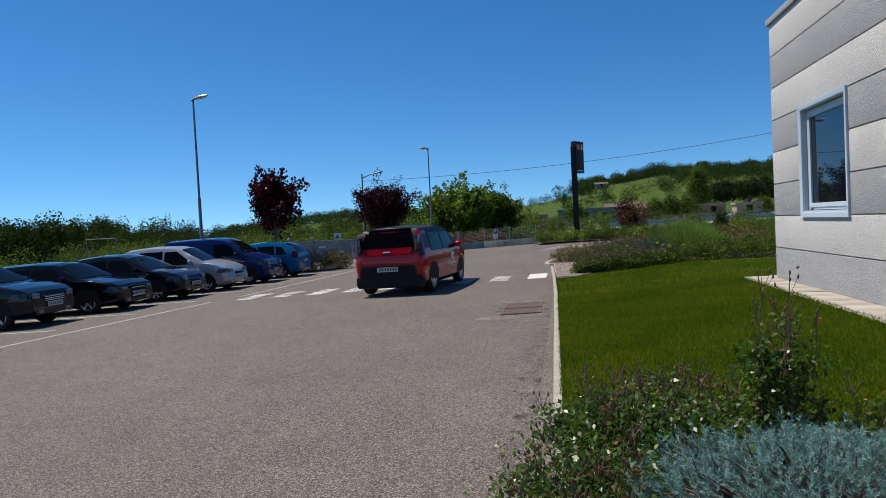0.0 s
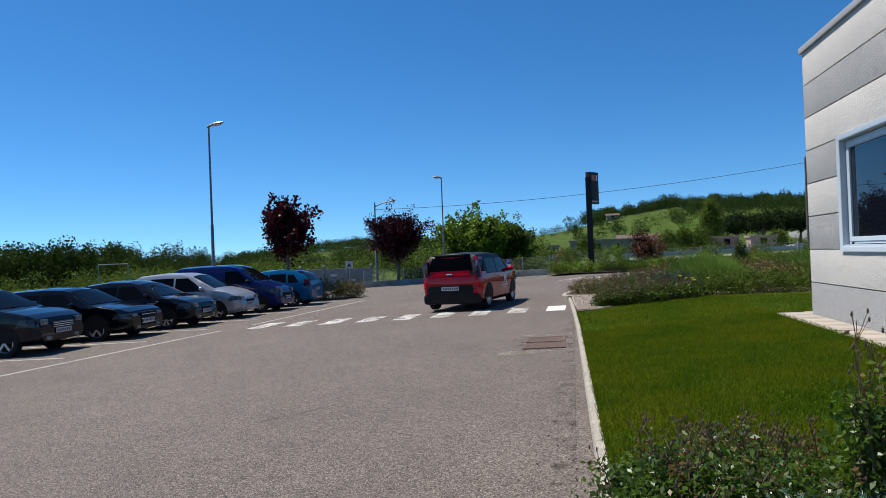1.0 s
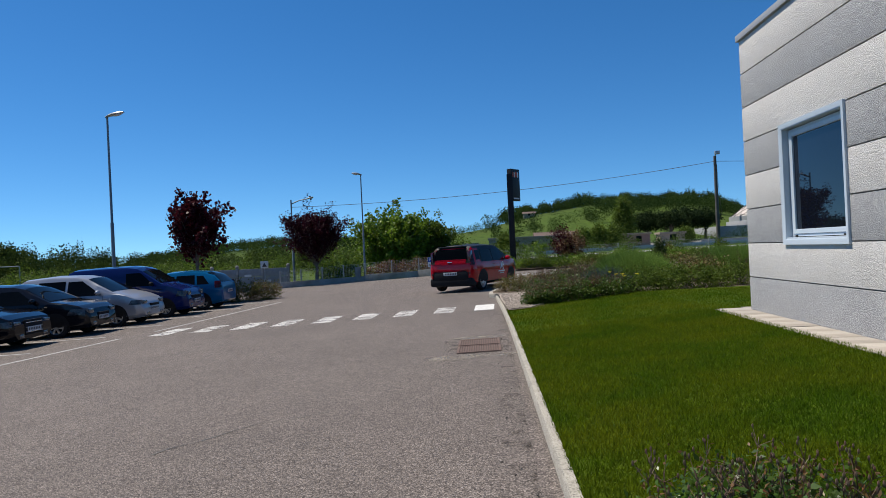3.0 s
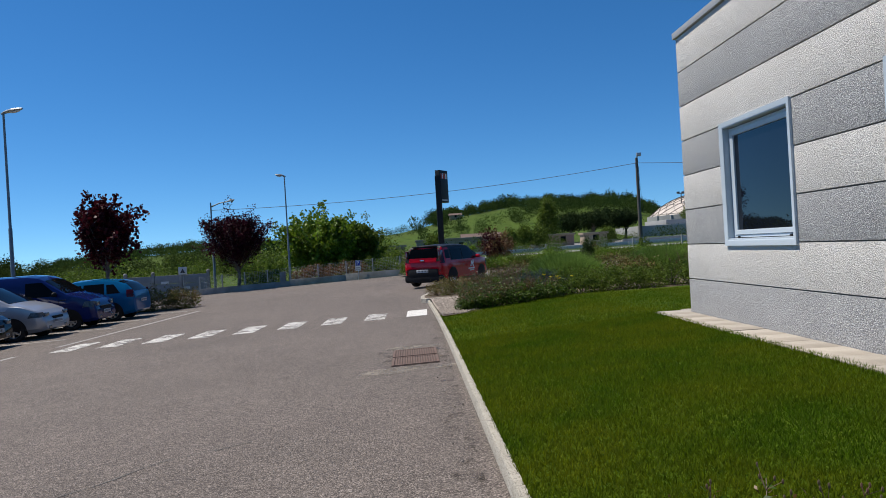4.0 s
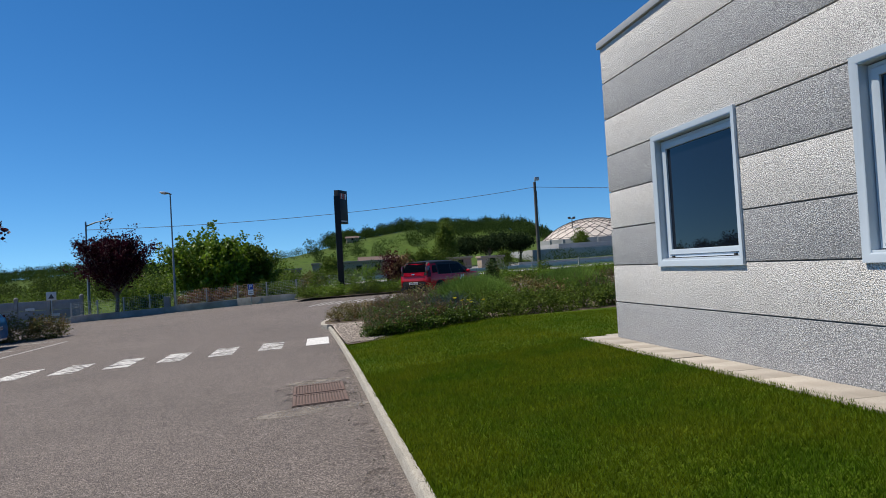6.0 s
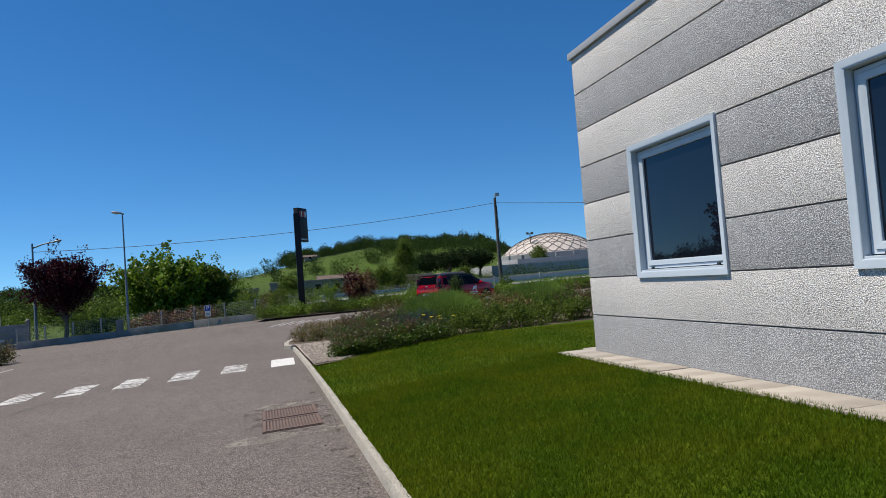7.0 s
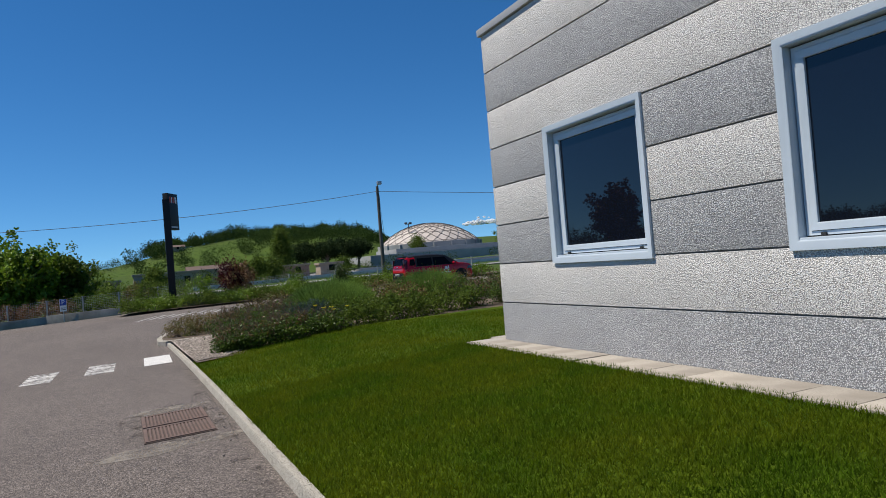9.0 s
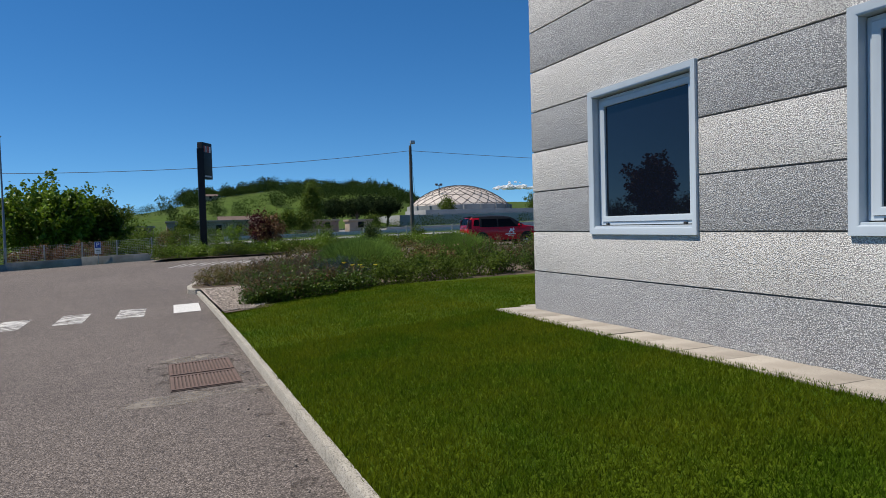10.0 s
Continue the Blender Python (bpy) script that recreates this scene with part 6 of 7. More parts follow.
def street_lamp(name, label, m, h, r0, arm, head_len, seed, head_tilt=8, group="street lamps"):
    t = empty(name, m)
    tagged(t, label, "street lamp", group=group)
    bm = bmesh.new()
    tube(bm, [(0, 0, -0.1), (0, 0, h * 0.45), (0, 0, h * 0.455), (0, 0, h)], [r0, r0 * 0.85, r0 * 0.66, r0 * 0.5], 12)
    part("pole", bm, M["steel"], t)
    bm = bmesh.new()
    tube(bm, [(0, 0, -0.02), (0, 0, 0.12)], [r0 * 1.8, r0 * 1.3], 12)
    part("base_collar", bm, M["galv"], t)
    ti = Matrix.Translation((arm, 0, h)) @ Matrix.Rotation(radians(-head_tilt), 4, "Y")
    bm = bmesh.new()
    if arm:
        tube(bm, [(0, 0, h - 0.3), (arm * 0.5, 0, h - 0.08), (arm, 0, h)], [r0 * 0.5, r0 * 0.45, r0 * 0.4], 8)
    tube(bm, [ti @ Vector((-0.08, 0, 0)), ti @ Vector((0.1, 0, 0.01))], [r0 * 0.55, r0 * 0.5], 8)
    part("arm", bm, M["steel"], t)
    bm = bmesh.new()
    rows = []
    for k in range(9):
        f = k / 8
        w = 0.15 * math.sin(math.pi * (0.12 + 0.8 * f)) + 0.02
        hh = 0.09 * math.sin(math.pi * (0.15 + 0.72 * f))
        rows.append([bm.verts.new(ti @ Vector((f * head_len, w * math.cos(a), 0.02 + (hh if math.sin(a) > 0 else hh * 0.55) * math.sin(a)))) for a in [2 * math.pi * j / 12 for j in range(12)]])
    for a, b in zip(rows[:-1], rows[1:]):
        for j in range(12):
            bm.faces.new((a[j], a[(j + 1) % 12], b[(j + 1) % 12], b[j]))
    bm.faces.new(rows[0][::-1])
    bm.faces.new(rows[-1])
    hd = part("lamp_head", bm, M["galv"], t)
    bm = bmesh.new()
    bmesh.ops.create_uvsphere(bm, u_segments=12, v_segments=6, radius=1, matrix=ti @ Matrix.Translation((head_len * 0.6, 0, -0.025)) @ Matrix.Diagonal((head_len * 0.28, 0.10, 0.05, 1)))
    part("lens", bm, M["lens"], hd)
    return t


def build_poles():
    street_lamp("street_lamp", "tall steel street lamp behind the parked cars", pose(-17.6, 33.0, lot_z(-17.7), 0, 0, -8), 8.6, 0.085, 0.0, 0.85, 1)
    street_lamp("street_lamp", "tall steel street lamp by the boundary fence", pose(-9.5, 49.7, far_z(-9.5), 0, 0, 205), 7.2, 0.075, 0.0, 0.62, 2)
    street_lamp("street_lamp", "street lamp with a long arm beyond the boundary wall", pose(-15.5, 53.0, far_z(-15.5), 0, 0, -12), 6.3, 0.10, 1.35, 0.45, 3)
    t = empty("utility_pole", pose(15.85, 55.0, -0.05))
    tagged(t, "dark utility pole with a floodlight on top", "pole")
    bm = bmesh.new()
    tube(bm, [(0, 0, -0.1), (0, 0, 3.5), (0, 0, 7.15)], [0.15, 0.13, 0.10], 12)
    part("pole", bm, M["wood_pole"], t)
    bm = bmesh.new()
    tube(bm, [(0, 0, 7.1), (0.05, -0.1, 7.3)], [0.05, 0.04], 8)
    box(bm, -0.05, -0.32, 7.25, 0.28, -0.05, 7.5, 0.03)
    part("floodlight", bm, M["galv"], t)
    bm = bmesh.new()
    tube(bm, [(0.12, 0, 6.5), (0.16, 0, 5.0), (0.30, 0.0, 3.0)], 0.012, 5)
    part("stay_wire", bm, M["wood_pole"], t)
    pts = [(-15.5, 53.0, 5.2), (15.85, 55.0, 6.72), (60.0, 60.0, 6.0)]
    w = bmesh.new()
    for a, b in zip(pts[:-1], pts[1:]):
        line = [Vector(a).lerp(Vector(b), k / 16) - Vector((0, 0, 1.0 * 4 * (k / 16) * (1 - k / 16) * (0.55 if a[0] < 0 else 0.35))) for k in range(17)]
        tube(w, line, 0.018, 5)
    ob = part("overhead_cable", w, M["wood_pole"], None)
    tagged(ob, "thin black overhead cable between the poles", "cable")
    mast = empty("light_mast", pose(69.5, 186, 0))
    tagged(mast, "slim mast with floodlights by the domed hall", "pole")
    bm = bmesh.new()
    tube(bm, [(0, 0, -0.2), (0, 0, 11.2)], [0.2, 0.12], 8)
    part("pole", bm, M["wood_pole"], mast)
    bm = bmesh.new()
    box(bm, -0.9, -0.2, 10.9, 0.9, 0.2, 11.0)
    for x in (-0.8, 0.55):
        box(bm, x - 0.35, -0.3, 11.0, x + 0.35, 0.2, 11.5, 0.05)
    part("floodlights", bm, M["wood_pole"], mast)


def build_pipe_frame():
    f = empty("pipe_frame", pose(-45.3, 60.0, -1.0))
    tagged(f, "pale steel pipe goal frame on the meadow", "goal frame")
    for x in (0.0, 3.1):
        bm = bmesh.new()
        tube(bm, [(x, 0, -0.1), (x, 0, 3.2)], 0.05, 8)
        part("post", bm, M["steel"], f)
    bm = bmesh.new()
    tube(bm, [(0, 0, 3.2), (3.1, 0, 3.2)], 0.045, 8)
    part("crossbar", bm, M["steel"], f)


BOUND = [(-24.0, 51.4), (-15.6, 50.0), (-9.4, 49.3), (-5.6, 48.5), (-2.0, 46.9)]


def build_boundary():
    wall = empty("boundary_wall")
    tagged(wall, "low stained concrete wall round the lot", "wall", kind="structure")
    for (xa, ya), (xb, yb) in zip(BOUND[:-1], BOUND[1:]):
        d = Vector((xb - xa, yb - ya, 0))
        L, ang = d.length, math.degrees(math.atan2(d.y, d.x))
        bm = bmesh.new()
        box(bm, 0.0, -0.1, -0.8, L - 0.003, 0.1, 0.42, 0.012, None)
        ob = part("wall_piece", bm, M["wall_old"], wall)
        ob.matrix_basis = pose(xa, ya, far_z(xa), 0, -math.degrees(math.atan2(far_z(xb) - far_z(xa), L)), ang)
    fence = empty("fence")
    tagged(fence, "grey wire-mesh fence with concrete posts on the low wall", "fence")
    r = random.Random(3)
    posts = []
    for (xa, ya), (xb, yb) in zip(BOUND[1:-1], BOUND[2:]):
        L = math.hypot(xb - xa, yb - ya)
        n = max(1, round(L / 1.75))
        for k in range(n):
            posts.append((lerp(xa, xb, k / n), lerp(ya, yb, k / n)))
    posts += [BOUND[-1], (0.0, 47.6), (2.5, 47.9), (5.0, 48.2), (7.5, 48.6), (10.5, 49.0), (13.5, 49.4), (17, 49.9), (21, 50.4), (26, 51.0)]
    wires = bmesh.new()
    for k, (x, y) in enumerate(posts):
        z = far_z(x)
        bm = bmesh.new()
        box(bm, x - 0.04, y - 0.04, z + (0.41 if x < -2.2 else -0.05), x + 0.04, y + 0.04, z + 1.22, 0.008)
        part("post", bm, M["post"], fence)
        if k + 1 < len(posts):
            u, v = posts[k + 1]
            L = math.hypot(u - x, v - y)
            for j in range(9):
                h = 0.46 + 0.09 * j
                tube(wires, [(x, y, z + h), (u, v, far_z(u) + h)], 0.004, 3, cap=False)
            n = int(L / 0.11)
            for j in range(1, n):
                f = j / n
                a, b = lerp(x, u, f), lerp(y, v, f)
                tube(wires, [(a, b, far_z(a) + 0.44), (a, b, far_z(a) + 1.2)], 0.0035, 3, cap=False)
    part("wire_mesh", wires, M["galv"], fence, smooth=0)
    # grey precast wall and gate pillar
    pw = empty("precast_wall", pose(-20.9, 50.95, far_z(-20.9)))
    tagged(pw, "grey precast concrete panel wall with capped posts", "wall")
    for k in range(3):
        bm = bmesh.new()
        for j in range(3):
            box(bm, 1.83 * k + 0.1, -0.04, 0.56 * j + 0.006, 1.83 * k + 1.74, 0.04, 0.56 * j + 0.553, 0.012)
        part("panel", bm, M["panel_grey"], pw)
    for k in range(4):
        bm = bmesh.new()
        box(bm, 1.83 * k - 0.09, -0.09, -0.1, 1.83 * k + 0.09, 0.09, 1.78, 0.01)
        bmesh.ops.create_uvsphere(bm, u_segments=10, v_segments=6, radius=0.13, matrix=Matrix.Translation((1.83 * k, 0, 1.84)))
        part("post", bm, M["wall_old"], pw)
    for x0, z0, w in ((2.35, 1.12, 0.5), (3.70, 0.72, 0.55)):
        bm = bmesh.new()
        box(bm, x0, -0.056, z0, x0 + w, -0.042, z0 + 0.16, 0.003)
        part("notice", bm, M["plate"], pw, "small white notice plate")
    bd = empty("notice_board", pose(-16.95, 50.75, far_z(-16.95)))
    tagged(bd, "small pale notice board on a post by the wall", "sign")
    bm = bmesh.new()
    tube(bm, [(0, 0.03, -0.05), (0, 0.03, 1.95)], 0.03, 8)
    part("post", bm, M["galv"], bd)
    bm = bmesh.new()
    box(bm, -0.28, -0.012, 1.50, 0.28, 0.008, 2.0, 0.004)
    bo = part("board", bm, M["plate"], bd)
    bm = bmesh.new()
    v = [bm.verts.new((x, y, z)) for y in (-0.017, -0.0125) for x, z in ((-0.17, 1.60), (0.17, 1.60), (0.0, 1.90))]
    for f in ((0, 1, 2), (5, 4, 3), (0, 3, 4, 1), (1, 4, 5, 2), (2, 5, 3, 0)):
        bm.faces.new([v[k] for k in f])
    part("mark", bm, M["ink"], bo, "dark triangle")
    pil = bmesh.new()
    box(pil, -10.1, 49.25, -0.6, -9.75, 49.6, 0.62, 0.015)
    ob = part("gate_pillar", pil, M["wall_old"], None)
    tagged(ob, "squat concrete pillar at the wall's corner", "pillar")
    # parking sign on the fence
    sg = empty("parking_sign", pose(-4.75, 47.75, far_z(-4.75)))
    tagged(sg, "small blue and white parking sign on a post by the fence", "sign")
    bm = bmesh.new()
    tube(bm, [(0, 0.03, -0.05), (0, 0.03, 1.15)], 0.025, 8)
    part("post", bm, M["galv"], sg)
    bm = bmesh.new()
    box(bm, -0.16, -0.01, 0.55, 0.16, 0.005, 1.2, 0.003)
    p = part("plate", bm, M["white"], sg, "white sign plate")
    bm = bmesh.new()
    box(bm, -0.145, -0.016, 0.87, 0.145, -0.0105, 1.185)
    part("blue_field", bm, M["sign_blue"], p, "blue square with a white P")
    cu = bpy.data.curves.new("letter", "FONT")
    cu.body, cu.size, cu.extrude, cu.align_x, cu.align_y = "P", 0.32, 0.002, "CENTER", "CENTER"
    le = new("letter", cu)
    le.parent = p
    le.matrix_basis = pose(0, -0.02, 1.03, 90, 0, 0)
    cu.materials.append(M["white"])
    for k in range(2):
        bm = bmesh.new()
        box(bm, -0.11, -0.014, 0.63 + 0.09 * k, 0.11, -0.0095, 0.66 + 0.09 * k)
        part("text_bar", bm, M["ink"], p)
    k = 140
    for i in range(11):
        x = -9.0 + 0.62 * i
        y = 50.2 - 0.22 * (x + 9.0)
        leafy_shrub("rust_hedge", "rust-brown leaved hedge shrub behind the fence", pose(x, y, far_z(x)), 0.6, 0.5, 1.02 + 0.1 * (i % 3), k, 40, 26, 0.09, M["leaf_rust"] if x < -4.2 else M["leaf_green"], 0.1, group="hedge shrubs behind the fence")
        k += 1
    for x, y, h in ((-11.2, 51.3, 1.4), (-12.6, 52.2, 1.3), (-2.4, 50.2, 1.5), (-0.6, 50.8, 1.3), (1.2, 51.0, 1.2), (8.5, 51.5, 1.1), (12.0, 52.4, 1.2)):
        leafy_shrub("fence_shrub", "loose green shrub behind the fence", pose(x, y, far_z(x)), h * 0.6, h * 0.5, h, k, 60, 24, 0.12, M["leaf_green"], 0.12, group="shrubs behind the fence")
        k += 1
    for x, y, w, h in ((-11.7, 32.6, 1.15, 0.9), (-13.0, 32.9, 1.1, 0.9), (-10.7, 32.7, 0.75, 0.72)):
        leafy_shrub("verge_shrub", "wide olive-green shrub beside the turquoise car", pose(x, y, lot_z(x)), w, 0.9, h, k, 110, 28, 0.075, M["leaf_tan"] if x > -12 else M["leaf_dark"], 0.1, group="shrubs at the end of the bays")
        k += 1


def build_drain():
    d = empty("drain_grate", pose(-0.66, 14.45, lot_z(-0.66) + 0.004, 0, -1.8, 0.6))
    tagged(d, "rusty cast-iron double drain grate in the asphalt", "drain")
    bm = bmesh.new()
    box(bm, -0.34, -0.72, -0.01, 0.34, 0.72, 0.002)
    part("pit", bm, M["pit"], d)
    for y0, y1 in ((-0.70, -0.04), (0.04, 0.70)):
        f = bmesh.new()
        for a in ((-0.33, y0, 0.33, y0 + 0.035), (-0.33, y1 - 0.035, 0.33, y1), (-0.33, y0 + 0.035, -0.295, y1 - 0.035), (0.295, y0 + 0.035, 0.33, y1 - 0.035)):
            box(f, a[0], a[1], 0.0, a[2], a[3], 0.012, 0.003)
        fr = part("frame", f, M["rust"], d)
        for k in range(16):
            x = -0.27 + 0.036 * k
            bm = bmesh.new()
            box(bm, x - 0.010, y0 + 0.035, 0.0, x + 0.010, y1 - 0.035, 0.010, 0.002)
            part("bar", bm, M["rust"], fr)
    rd = random.Random(5)

    def blot(cx, cy, rx, ry, n=26):
        return [(cx + rx * math.cos(2 * math.pi * k / n) * rd.uniform(0.75, 1.1), cy + ry * math.sin(2 * math.pi * k / n) * rd.uniform(0.75, 1.1)) for k in range(n)]

    sheet("drain_surround", blot(-0.78, 13.42, 0.75, 0.22), lot_z, M["dust"], "pale dusty mortar smear beside the drain", "road patch", lift=0.004, cell=0.3)
    sheet("drain_surround", blot(-0.70, 15.42, 0.5, 0.18), lot_z, M["dust"], "pale dusty mortar smear behind the drain", "road patch", lift=0.004, cell=0.3)
    sheet("grime_patch", blot(-0.7, 14.6, 0.6, 1.1), lot_z, M["grime"], "dark grimy patch round the drain", "road patch", lift=0.0025, cell=0.4)
    # dirt and grit gathered along the kerb's foot
    ys = np.linspace(3.0, 20.0, 60)
    inner = [(kerb_x(v) - 0.01, v) for v in ys]
    outer = [(kerb_x(v) - 0.10 - 0.16 * rd.random(), v) for v in ys]
    sheet("dirt_strip", inner + outer[::-1], lot_z, M["grime"], "dark dirt along the kerb's foot", "dirt", lift=0.006, cell=0.5)
    rng = np.random.default_rng(77)
    n = 1700
    y = rng.uniform(3, 20.5, n)
    x = np.array([kerb_x(v) for v in y]) - 0.012 - 0.42 * rng.random(n) ** 2.6
    s = rng.uniform(0.002, 0.007, n) * (1 + (rng.random(n) > 0.96))
    p = np.stack([x, y, np.array([lot_z(a, c) for a, c in zip(x, y)]) + s * 0.5 + 0.002], 1)
    dd = np.array([[1, 0, 0], [-1, 0, 0], [0, 1, 0], [0, -1, 0], [0, 0, 0.7], [0, 0, -0.7]])
    v = (p[:, None, :] + dd[None] * s[:, None, None] * rng.uniform(0.7, 1.2, (n, 6, 1))).reshape(-1, 3)
    f = np.array([[0, 2, 4], [2, 1, 4], [1, 3, 4], [3, 0, 4], [2, 0, 5], [1, 2, 5], [3, 1, 5], [0, 3, 5]])
    ob = np_mesh("grit", v, (np.arange(n)[:, None, None] * 6 + f[None]).reshape(-1, 3), M["grit"])
    tagged(ob, "loose grit along the kerb's foot", "grit", kind="stuff")


# ---------------------------------------------------------------- distance
def house(label, x, y, w, d, h, wall, seed, flat=False, base=0.0):
    t = empty("house", pose(x, y, float(land_z(x, y)) + base))
    tagged(t, label, "house")
    bm = bmesh.new()
    box(bm, -w / 2, -d / 2, -0.5, w / 2, d / 2, h, 0.02)
    part("wall", bm, M[wall], t)
    bm = bmesh.new()
    if flat:
        box(bm, -w / 2 - 0.2, -d / 2 - 0.2, h, w / 2 + 0.2, d / 2 + 0.2, h + 0.3, 0.02)
    else:
        e = 0.4
        v = [bm.verts.new(p) for p in ((-w / 2 - e, -d / 2 - e, h), (w / 2 + e, -d / 2 - e, h), (w / 2 + e, d / 2 + e, h), (-w / 2 - e, d / 2 + e, h), (-w / 2 - e, 0, h + d * 0.2), (w / 2 + e, 0, h + d * 0.2))]
        for f in ((0, 1, 5, 4), (2, 3, 4, 5), (0, 4, 3), (1, 2, 5), (3, 2, 1, 0)):
            bm.faces.new([v[i] for i in f])
    part("roof", bm, M["roof_tile" if not flat else "stucco"], t)
    r = random.Random(seed)
    n = int(w / 2.6)
    for k in range(n):
        xx = -w / 2 + (k + 0.5) * w / n
        win = bmesh.new()
        box(win, xx - 0.45, -d / 2 - 0.05, h * 0.42, xx + 0.45, -d / 2 + 0.02, h * 0.42 + 0.9, 0.02)
        part("window", win, M["car_glass"], t)


def build_distance():
    house("low pinkish plaster building across the road", -8.2, 118, 9.0, 6, 1.9, "stucco_pink", 1, True)
    house("cream plaster building with small windows", 4.5, 126, 12.5, 7, 2.4, "stucco", 2, True)
    house("pinkish house with a terracotta roof", 10.5, 134, 7.0, 6, 2.2, "stucco_pink", 3)
    house("pinkish building beyond the road", 21.5, 124, 7.5, 7, 1.9, "stucco_pink", 4, True)
    house("pale flat-roofed kiosk by the road", 26.5, 112, 3.6, 3, 1.7, "stucco", 5, True)
    house("farmhouse on the hillside", 13.0, 282, 4.6, 4, 1.6, "stucco", 6)
    # dome hall
    t = empty("domed_hall", pose(78.0, 192, 0))
    tagged(t, "sports hall with a pale latticed dome on a low drum", "building")
    R, base, top = 14.9, 5.0, 11.1
    bm = bmesh.new()
    tube(bm, [(0, 0, -0.5), (0, 0, base + 0.2)], [R + 0.4, R + 0.4], 40)
    part("drum_wall", bm, M["drum"], t, "pale concrete drum wall")
    bm = bmesh.new()
    box(bm, -30, -34, -0.8, 17, -16, 2.3, 0.05)
    box(bm, -22, -30, 2.3, 10, -15, 3.5, 0.05)
    part("podium", bm, M["drum"], t, "grey concrete podium before the dome")
    bm = bmesh.new()
    tube(bm, [(0, 0, 2.2), (0, 0, 2.9)], [R + 0.48, R + 0.48], 40)
    part("window_band", bm, M["car_glass"], t)
    hgt = top - base
    Rs = (R * R + hgt * hgt) / (2 * hgt)

    def cap(rad, a, lift=0.0):
        z = math.sqrt(max(Rs * Rs - rad * rad, 0)) - (Rs - hgt)
        return Vector((rad * math.cos(a), rad * math.sin(a), base + z + lift))

    bm = bmesh.new()
    nr, na = 10, 40
    rows = [[bm.verts.new(cap(R * (k + 1) / nr, 2 * math.pi * j / na)) for j in range(na)] for k in range(nr)]
    c = bm.verts.new(cap(0, 0))
    for j in range(na):
        bm.faces.new((c, rows[0][j], rows[0][(j + 1) % na]))
    for a, b in zip(rows[:-1], rows[1:]):
        for j in range(na):
            bm.faces.new((a[j], b[j], b[(j + 1) % na], a[(j + 1) % na]))
    part("dome", bm, M["dome"], t, "pale membrane dome")
    bm = bmesh.new()
    for j in range(26):
        for s in (1, -1):
            pts = [cap(R * f, 2 * math.pi * j / 26 + s * (1 - f) * 1.25, 0.12) for f in np.linspace(1.0, 0.12, 9)]
            tube(bm, pts, 0.065, 4, cap=False)
    for f in (0.3, 0.52, 0.74, 0.97):
        tube(bm, [cap(R * f, 2 * math.pi * j / 36, 0.12) for j in range(37)], 0.05, 4, cap=False)
    part("lattice", bm, M["dome_rib"], t, "dark ribs of the dome")
    for k in range(9):
        bm = bmesh.new()
        a = -math.pi / 2 + (k - 4) * 0.32
        box(bm, (R + 0.5) * math.cos(a) - 0.25, (R + 0.5) * math.sin(a) - 0.25, -0.3, (R + 0.5) * math.cos(a) + 0.25, (R + 0.5) * math.sin(a) + 0.25, base + 0.1)
        part("pier", bm, M["drum"], t)
    bm = bmesh.new()
    for k in range(8):
        box(bm, 17.5 + 0.9 * k, -6, -0.3, 18.4 + 0.9 * k, -3, 3.2 - 0.42 * k)
    part("outer_stair", bm, M["drum"], t)
    sheet("forecourt", [(18, 92), (150, 96), (150, 176), (95, 176), (92, 172), (40, 160), (18, 128)], lambda x, y: 0.03, M["road_far"], "paved forecourt of the domed hall", "pavement", cell=20)
    fw = bmesh.new()
    box(fw, 30, 108, -0.1, 74, 108.3, 0.55, 0.02)
    tagged(part("forecourt_wall", fw, M["drum"], None), "low pale wall before the domed hall", "wall", kind="structure")
    rh = random.Random(31)
    rows = [(rh.uniform(30, 120), rh.uniform(112, 122), rh.uniform(1.3, 2.6), rh.uniform(1.0, 1.8)) for k in range(34)]
    rows += [(rh.uniform(-14, 30), rh.uniform(92, 104), rh.uniform(1.3, 2.8), rh.uniform(1.0, 2.0)) for k in range(26)]
    far_wood("hedges", "dark green hedges before the hall and houses", rows, M["leaf_belt"], 32, 0.5, 260)
    # umbrella pines and poplar
    for x, y, h, w, sd in ((31.5, 152, 5.9, 3.0, 91), (36.0, 150, 6.3, 3.3, 92), (40.5, 153, 6.5, 3.3, 93), (44.8, 156, 6.0, 2.9, 94)):
        build_tree("umbrella_pine", "dark umbrella pine with a flat spreading crown", pose(x, y, float(land_z(x, y))), h * 0.5, 0.3,
                   crown_shape(w, w, h * 0.27, h * 0.74, ((3, 0.24), (5, 0.22), (8, 0.16)), sd, 0.15), 170, 40, 0.38, 0.42, M["leaf_pine"], sd, 12, 0.6, trunk_top=(0.4, 0, h * 0.75), group="umbrella pines")
    build_tree("poplar", "tall pale-green poplar across the road", pose(24.2, 138, 0), 2.0, 0.18, crown_shape(2.0, 2.0, 4.2, 4.9, LOBES, 8.0, 0.25, 0.3), 170, 40, 0.4, 0.36, M["leaf_green"], 95, 10, 0.6)
    for x, y, h in ((66.0, 172, 6.5), (90, 168, 7.5), (97, 175, 8.5), (19, 118, 3.6), (12.8, 108, 3.2), (1.0, 108, 3.2), (15.5, 112, 3.6), (30.0, 116, 2.4), (104, 182, 9)):
        build_tree("roadside_tree", "leafy green tree across the road", pose(x, y, float(land_z(x, y))), h * 0.3, 0.12, crown_shape(h * 0.33, h * 0.33, h * 0.42, h * 0.55, LOBES, x, 0.3), 110, 40, 0.32, 0.3, M["leaf_green"], int(x * 7) + 100, 6, 0.6, group="trees across the road")
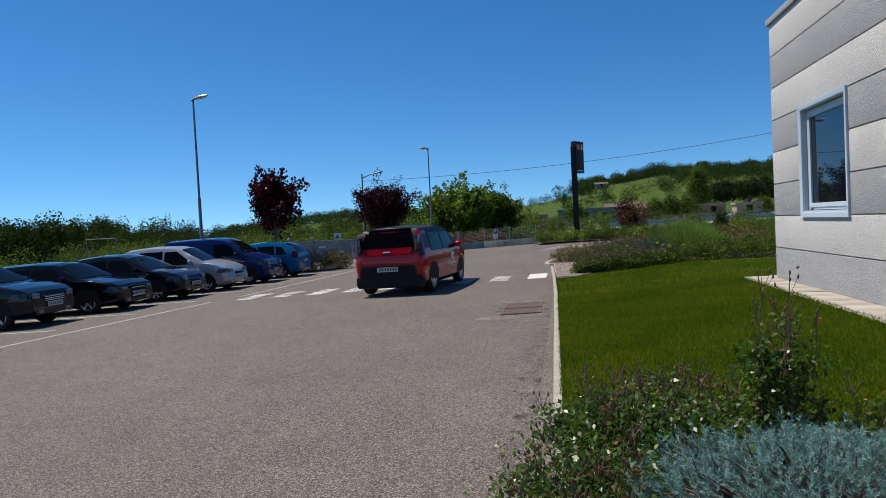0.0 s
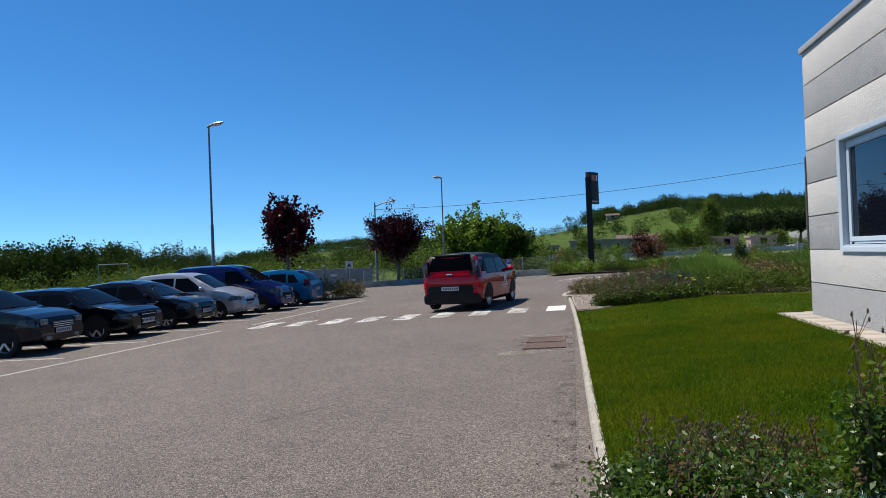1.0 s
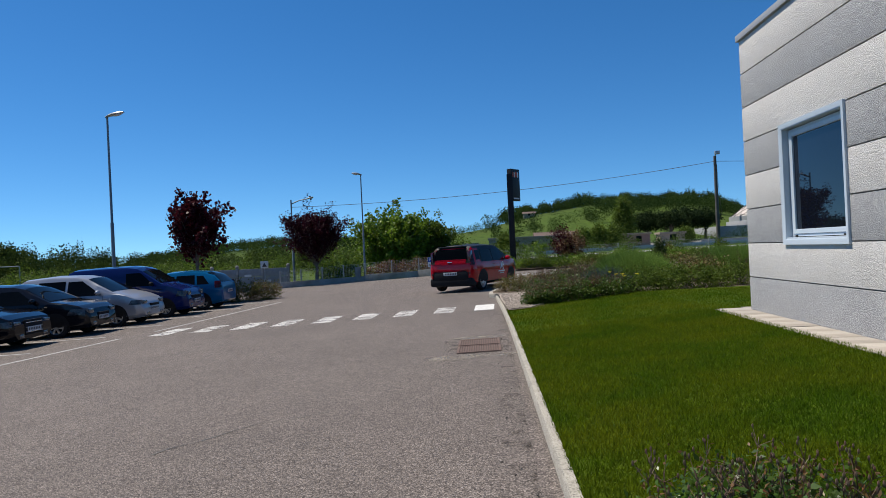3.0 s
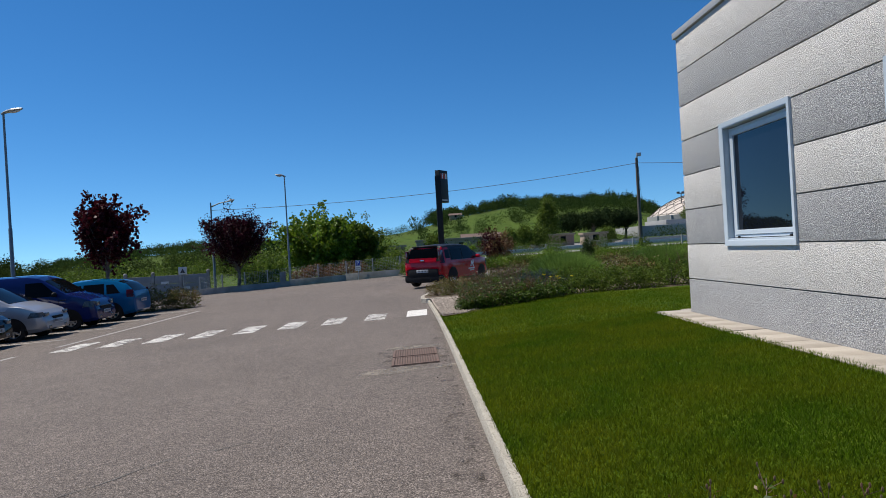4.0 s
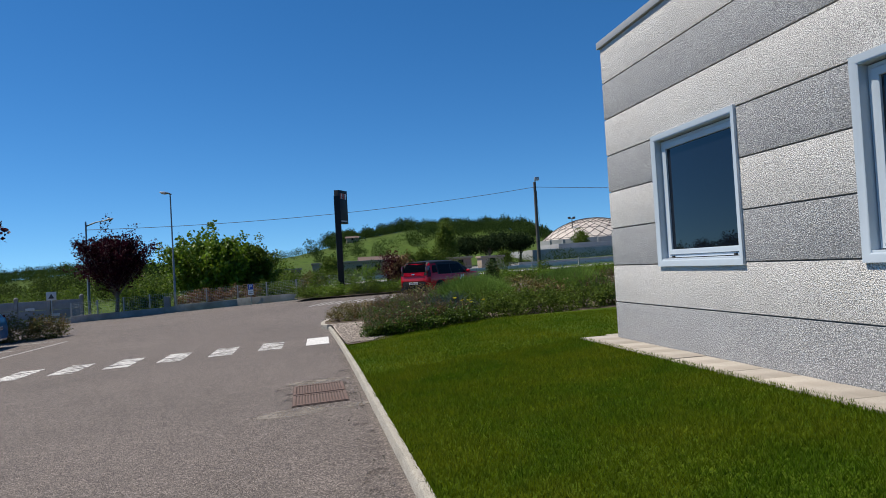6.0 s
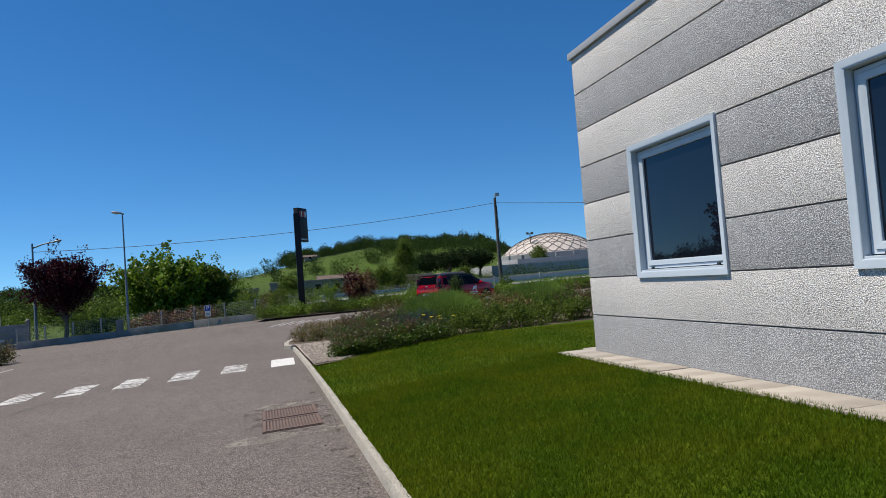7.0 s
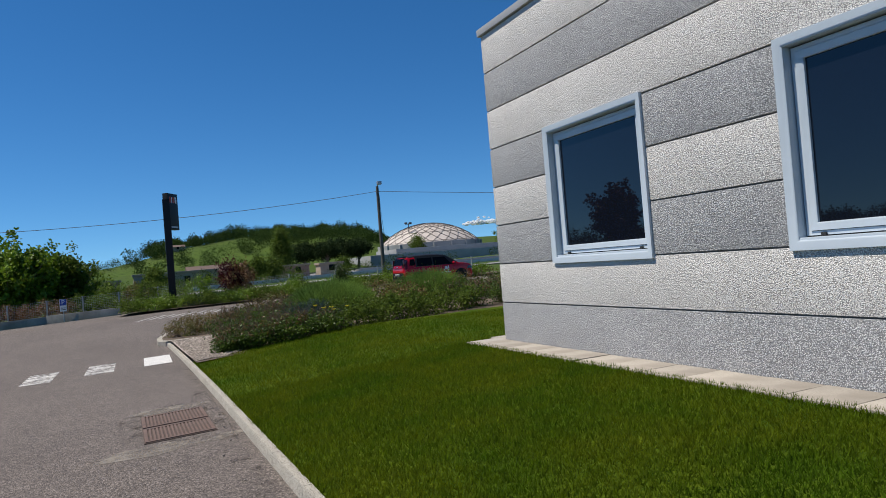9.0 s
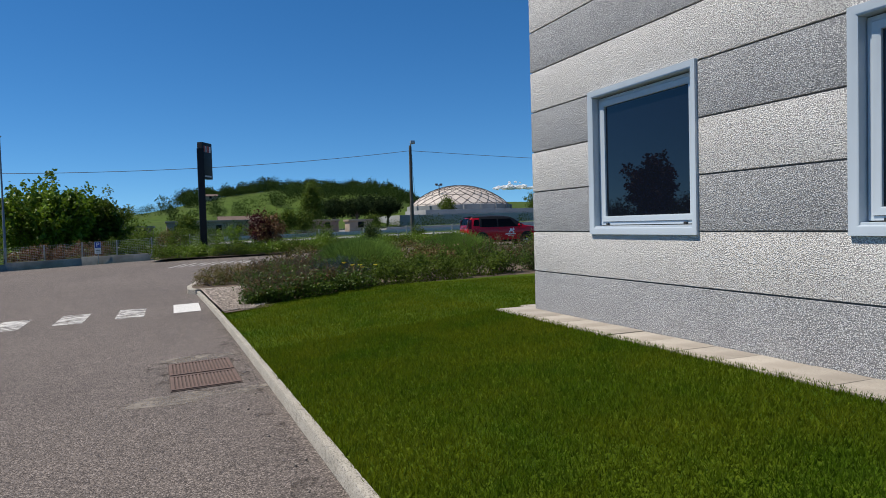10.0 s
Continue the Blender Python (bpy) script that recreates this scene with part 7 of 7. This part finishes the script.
    # small cumulus over the horizon
    bm = bmesh.new()
    rc = random.Random(12)
    for k in range(150):
        x = 1225 + 215 * rc.random()
        h = 30 * abs(math.sin((x - 1225) * 0.021)) * rc.random() + 5
        r0 = rc.uniform(2.5, 6.5)
        bmesh.ops.create_icosphere(bm, subdivisions=2, radius=r0, matrix=Matrix.Translation((x, 2500 + rc.uniform(-20, 20), 112 + h * rc.random())) @ Matrix.Diagonal((1.5, 1, 0.75, 1)))
    tagged(part("cloud", bm, M["cloud"], None, smooth=180), "small white cumulus cloud over the horizon", "cloud", kind="structure")
    # roadside guard rail
    gr = empty("guard_rail")
    tagged(gr, "galvanised guard rail along the main road", "guard rail")
    for k in range(16):
        bm = bmesh.new()
        x = 4 + 3.5 * k
        box(bm, x - 0.05, 64.5 + 0.04 * x - 0.05, -0.2, x + 0.05, 64.5 + 0.04 * x + 0.05, 0.7)
        part("post", bm, M["galv"], gr)
    bm = bmesh.new()
    box(bm, 3, 64.55, 0.45, 58, 64.62, 0.75, 0.01, Matrix.Rotation(0.0, 4, "Z"))
    bmesh.ops.rotate(bm, verts=bm.verts, cent=(0, 64.5, 0), matrix=Matrix.Rotation(math.atan(0.04), 3, "Z"))
    part("rail", bm, M["galv"], gr)


def motions():
    car = moving["car"]
    rows = []
    for t, x, y, a in CAR_ROWS:
        rows.append((t, pose(*site(x, y, lot_z(x, y)), 0, -1.15 if x < -0.9 else (-1.15 * max(0.0, min(1.0, 0.5 - x / 1.8))), a)))
    walk(car, rows)
    # the wheels turn by the way gone
    way = [0.0]
    for p, q in zip(CAR_ROWS[:-1], CAR_ROWS[1:]):
        way.append(way[-1] + math.hypot(q[1] - p[1], q[2] - p[2]))
    ts = [r[0] for r in CAR_ROWS]
    for w in moving["wheels"]:
        home = w.matrix_basis.copy()
        side = 1 if home.translation.x > 0 else -1
        wr, t = [], 0.0
        while t <= 10.0001:
            ang = -math.degrees(float(np.interp(t, ts, way)) / 0.325) * side
            wr.append((round(t, 2), home @ Matrix.Rotation(radians(ang), 4, "X")))
            t += 0.1
        walk(w, wr)


settle(build_ground)
settle(build_lot)
settle(build_markings)
build_kerbs()
settle(build_bed_kerb)
build_lawn()
build_building()
settle(build_parked)
build_red_car()
settle(build_trees)
build_near_bed()
settle(build_bed)
settle(build_island)
settle(build_sign)
settle(build_poles)
settle(build_pipe_frame)
settle(build_boundary)
settle(build_drain)
settle(build_distance)
settle(build_woods)
build_paving()
motions()
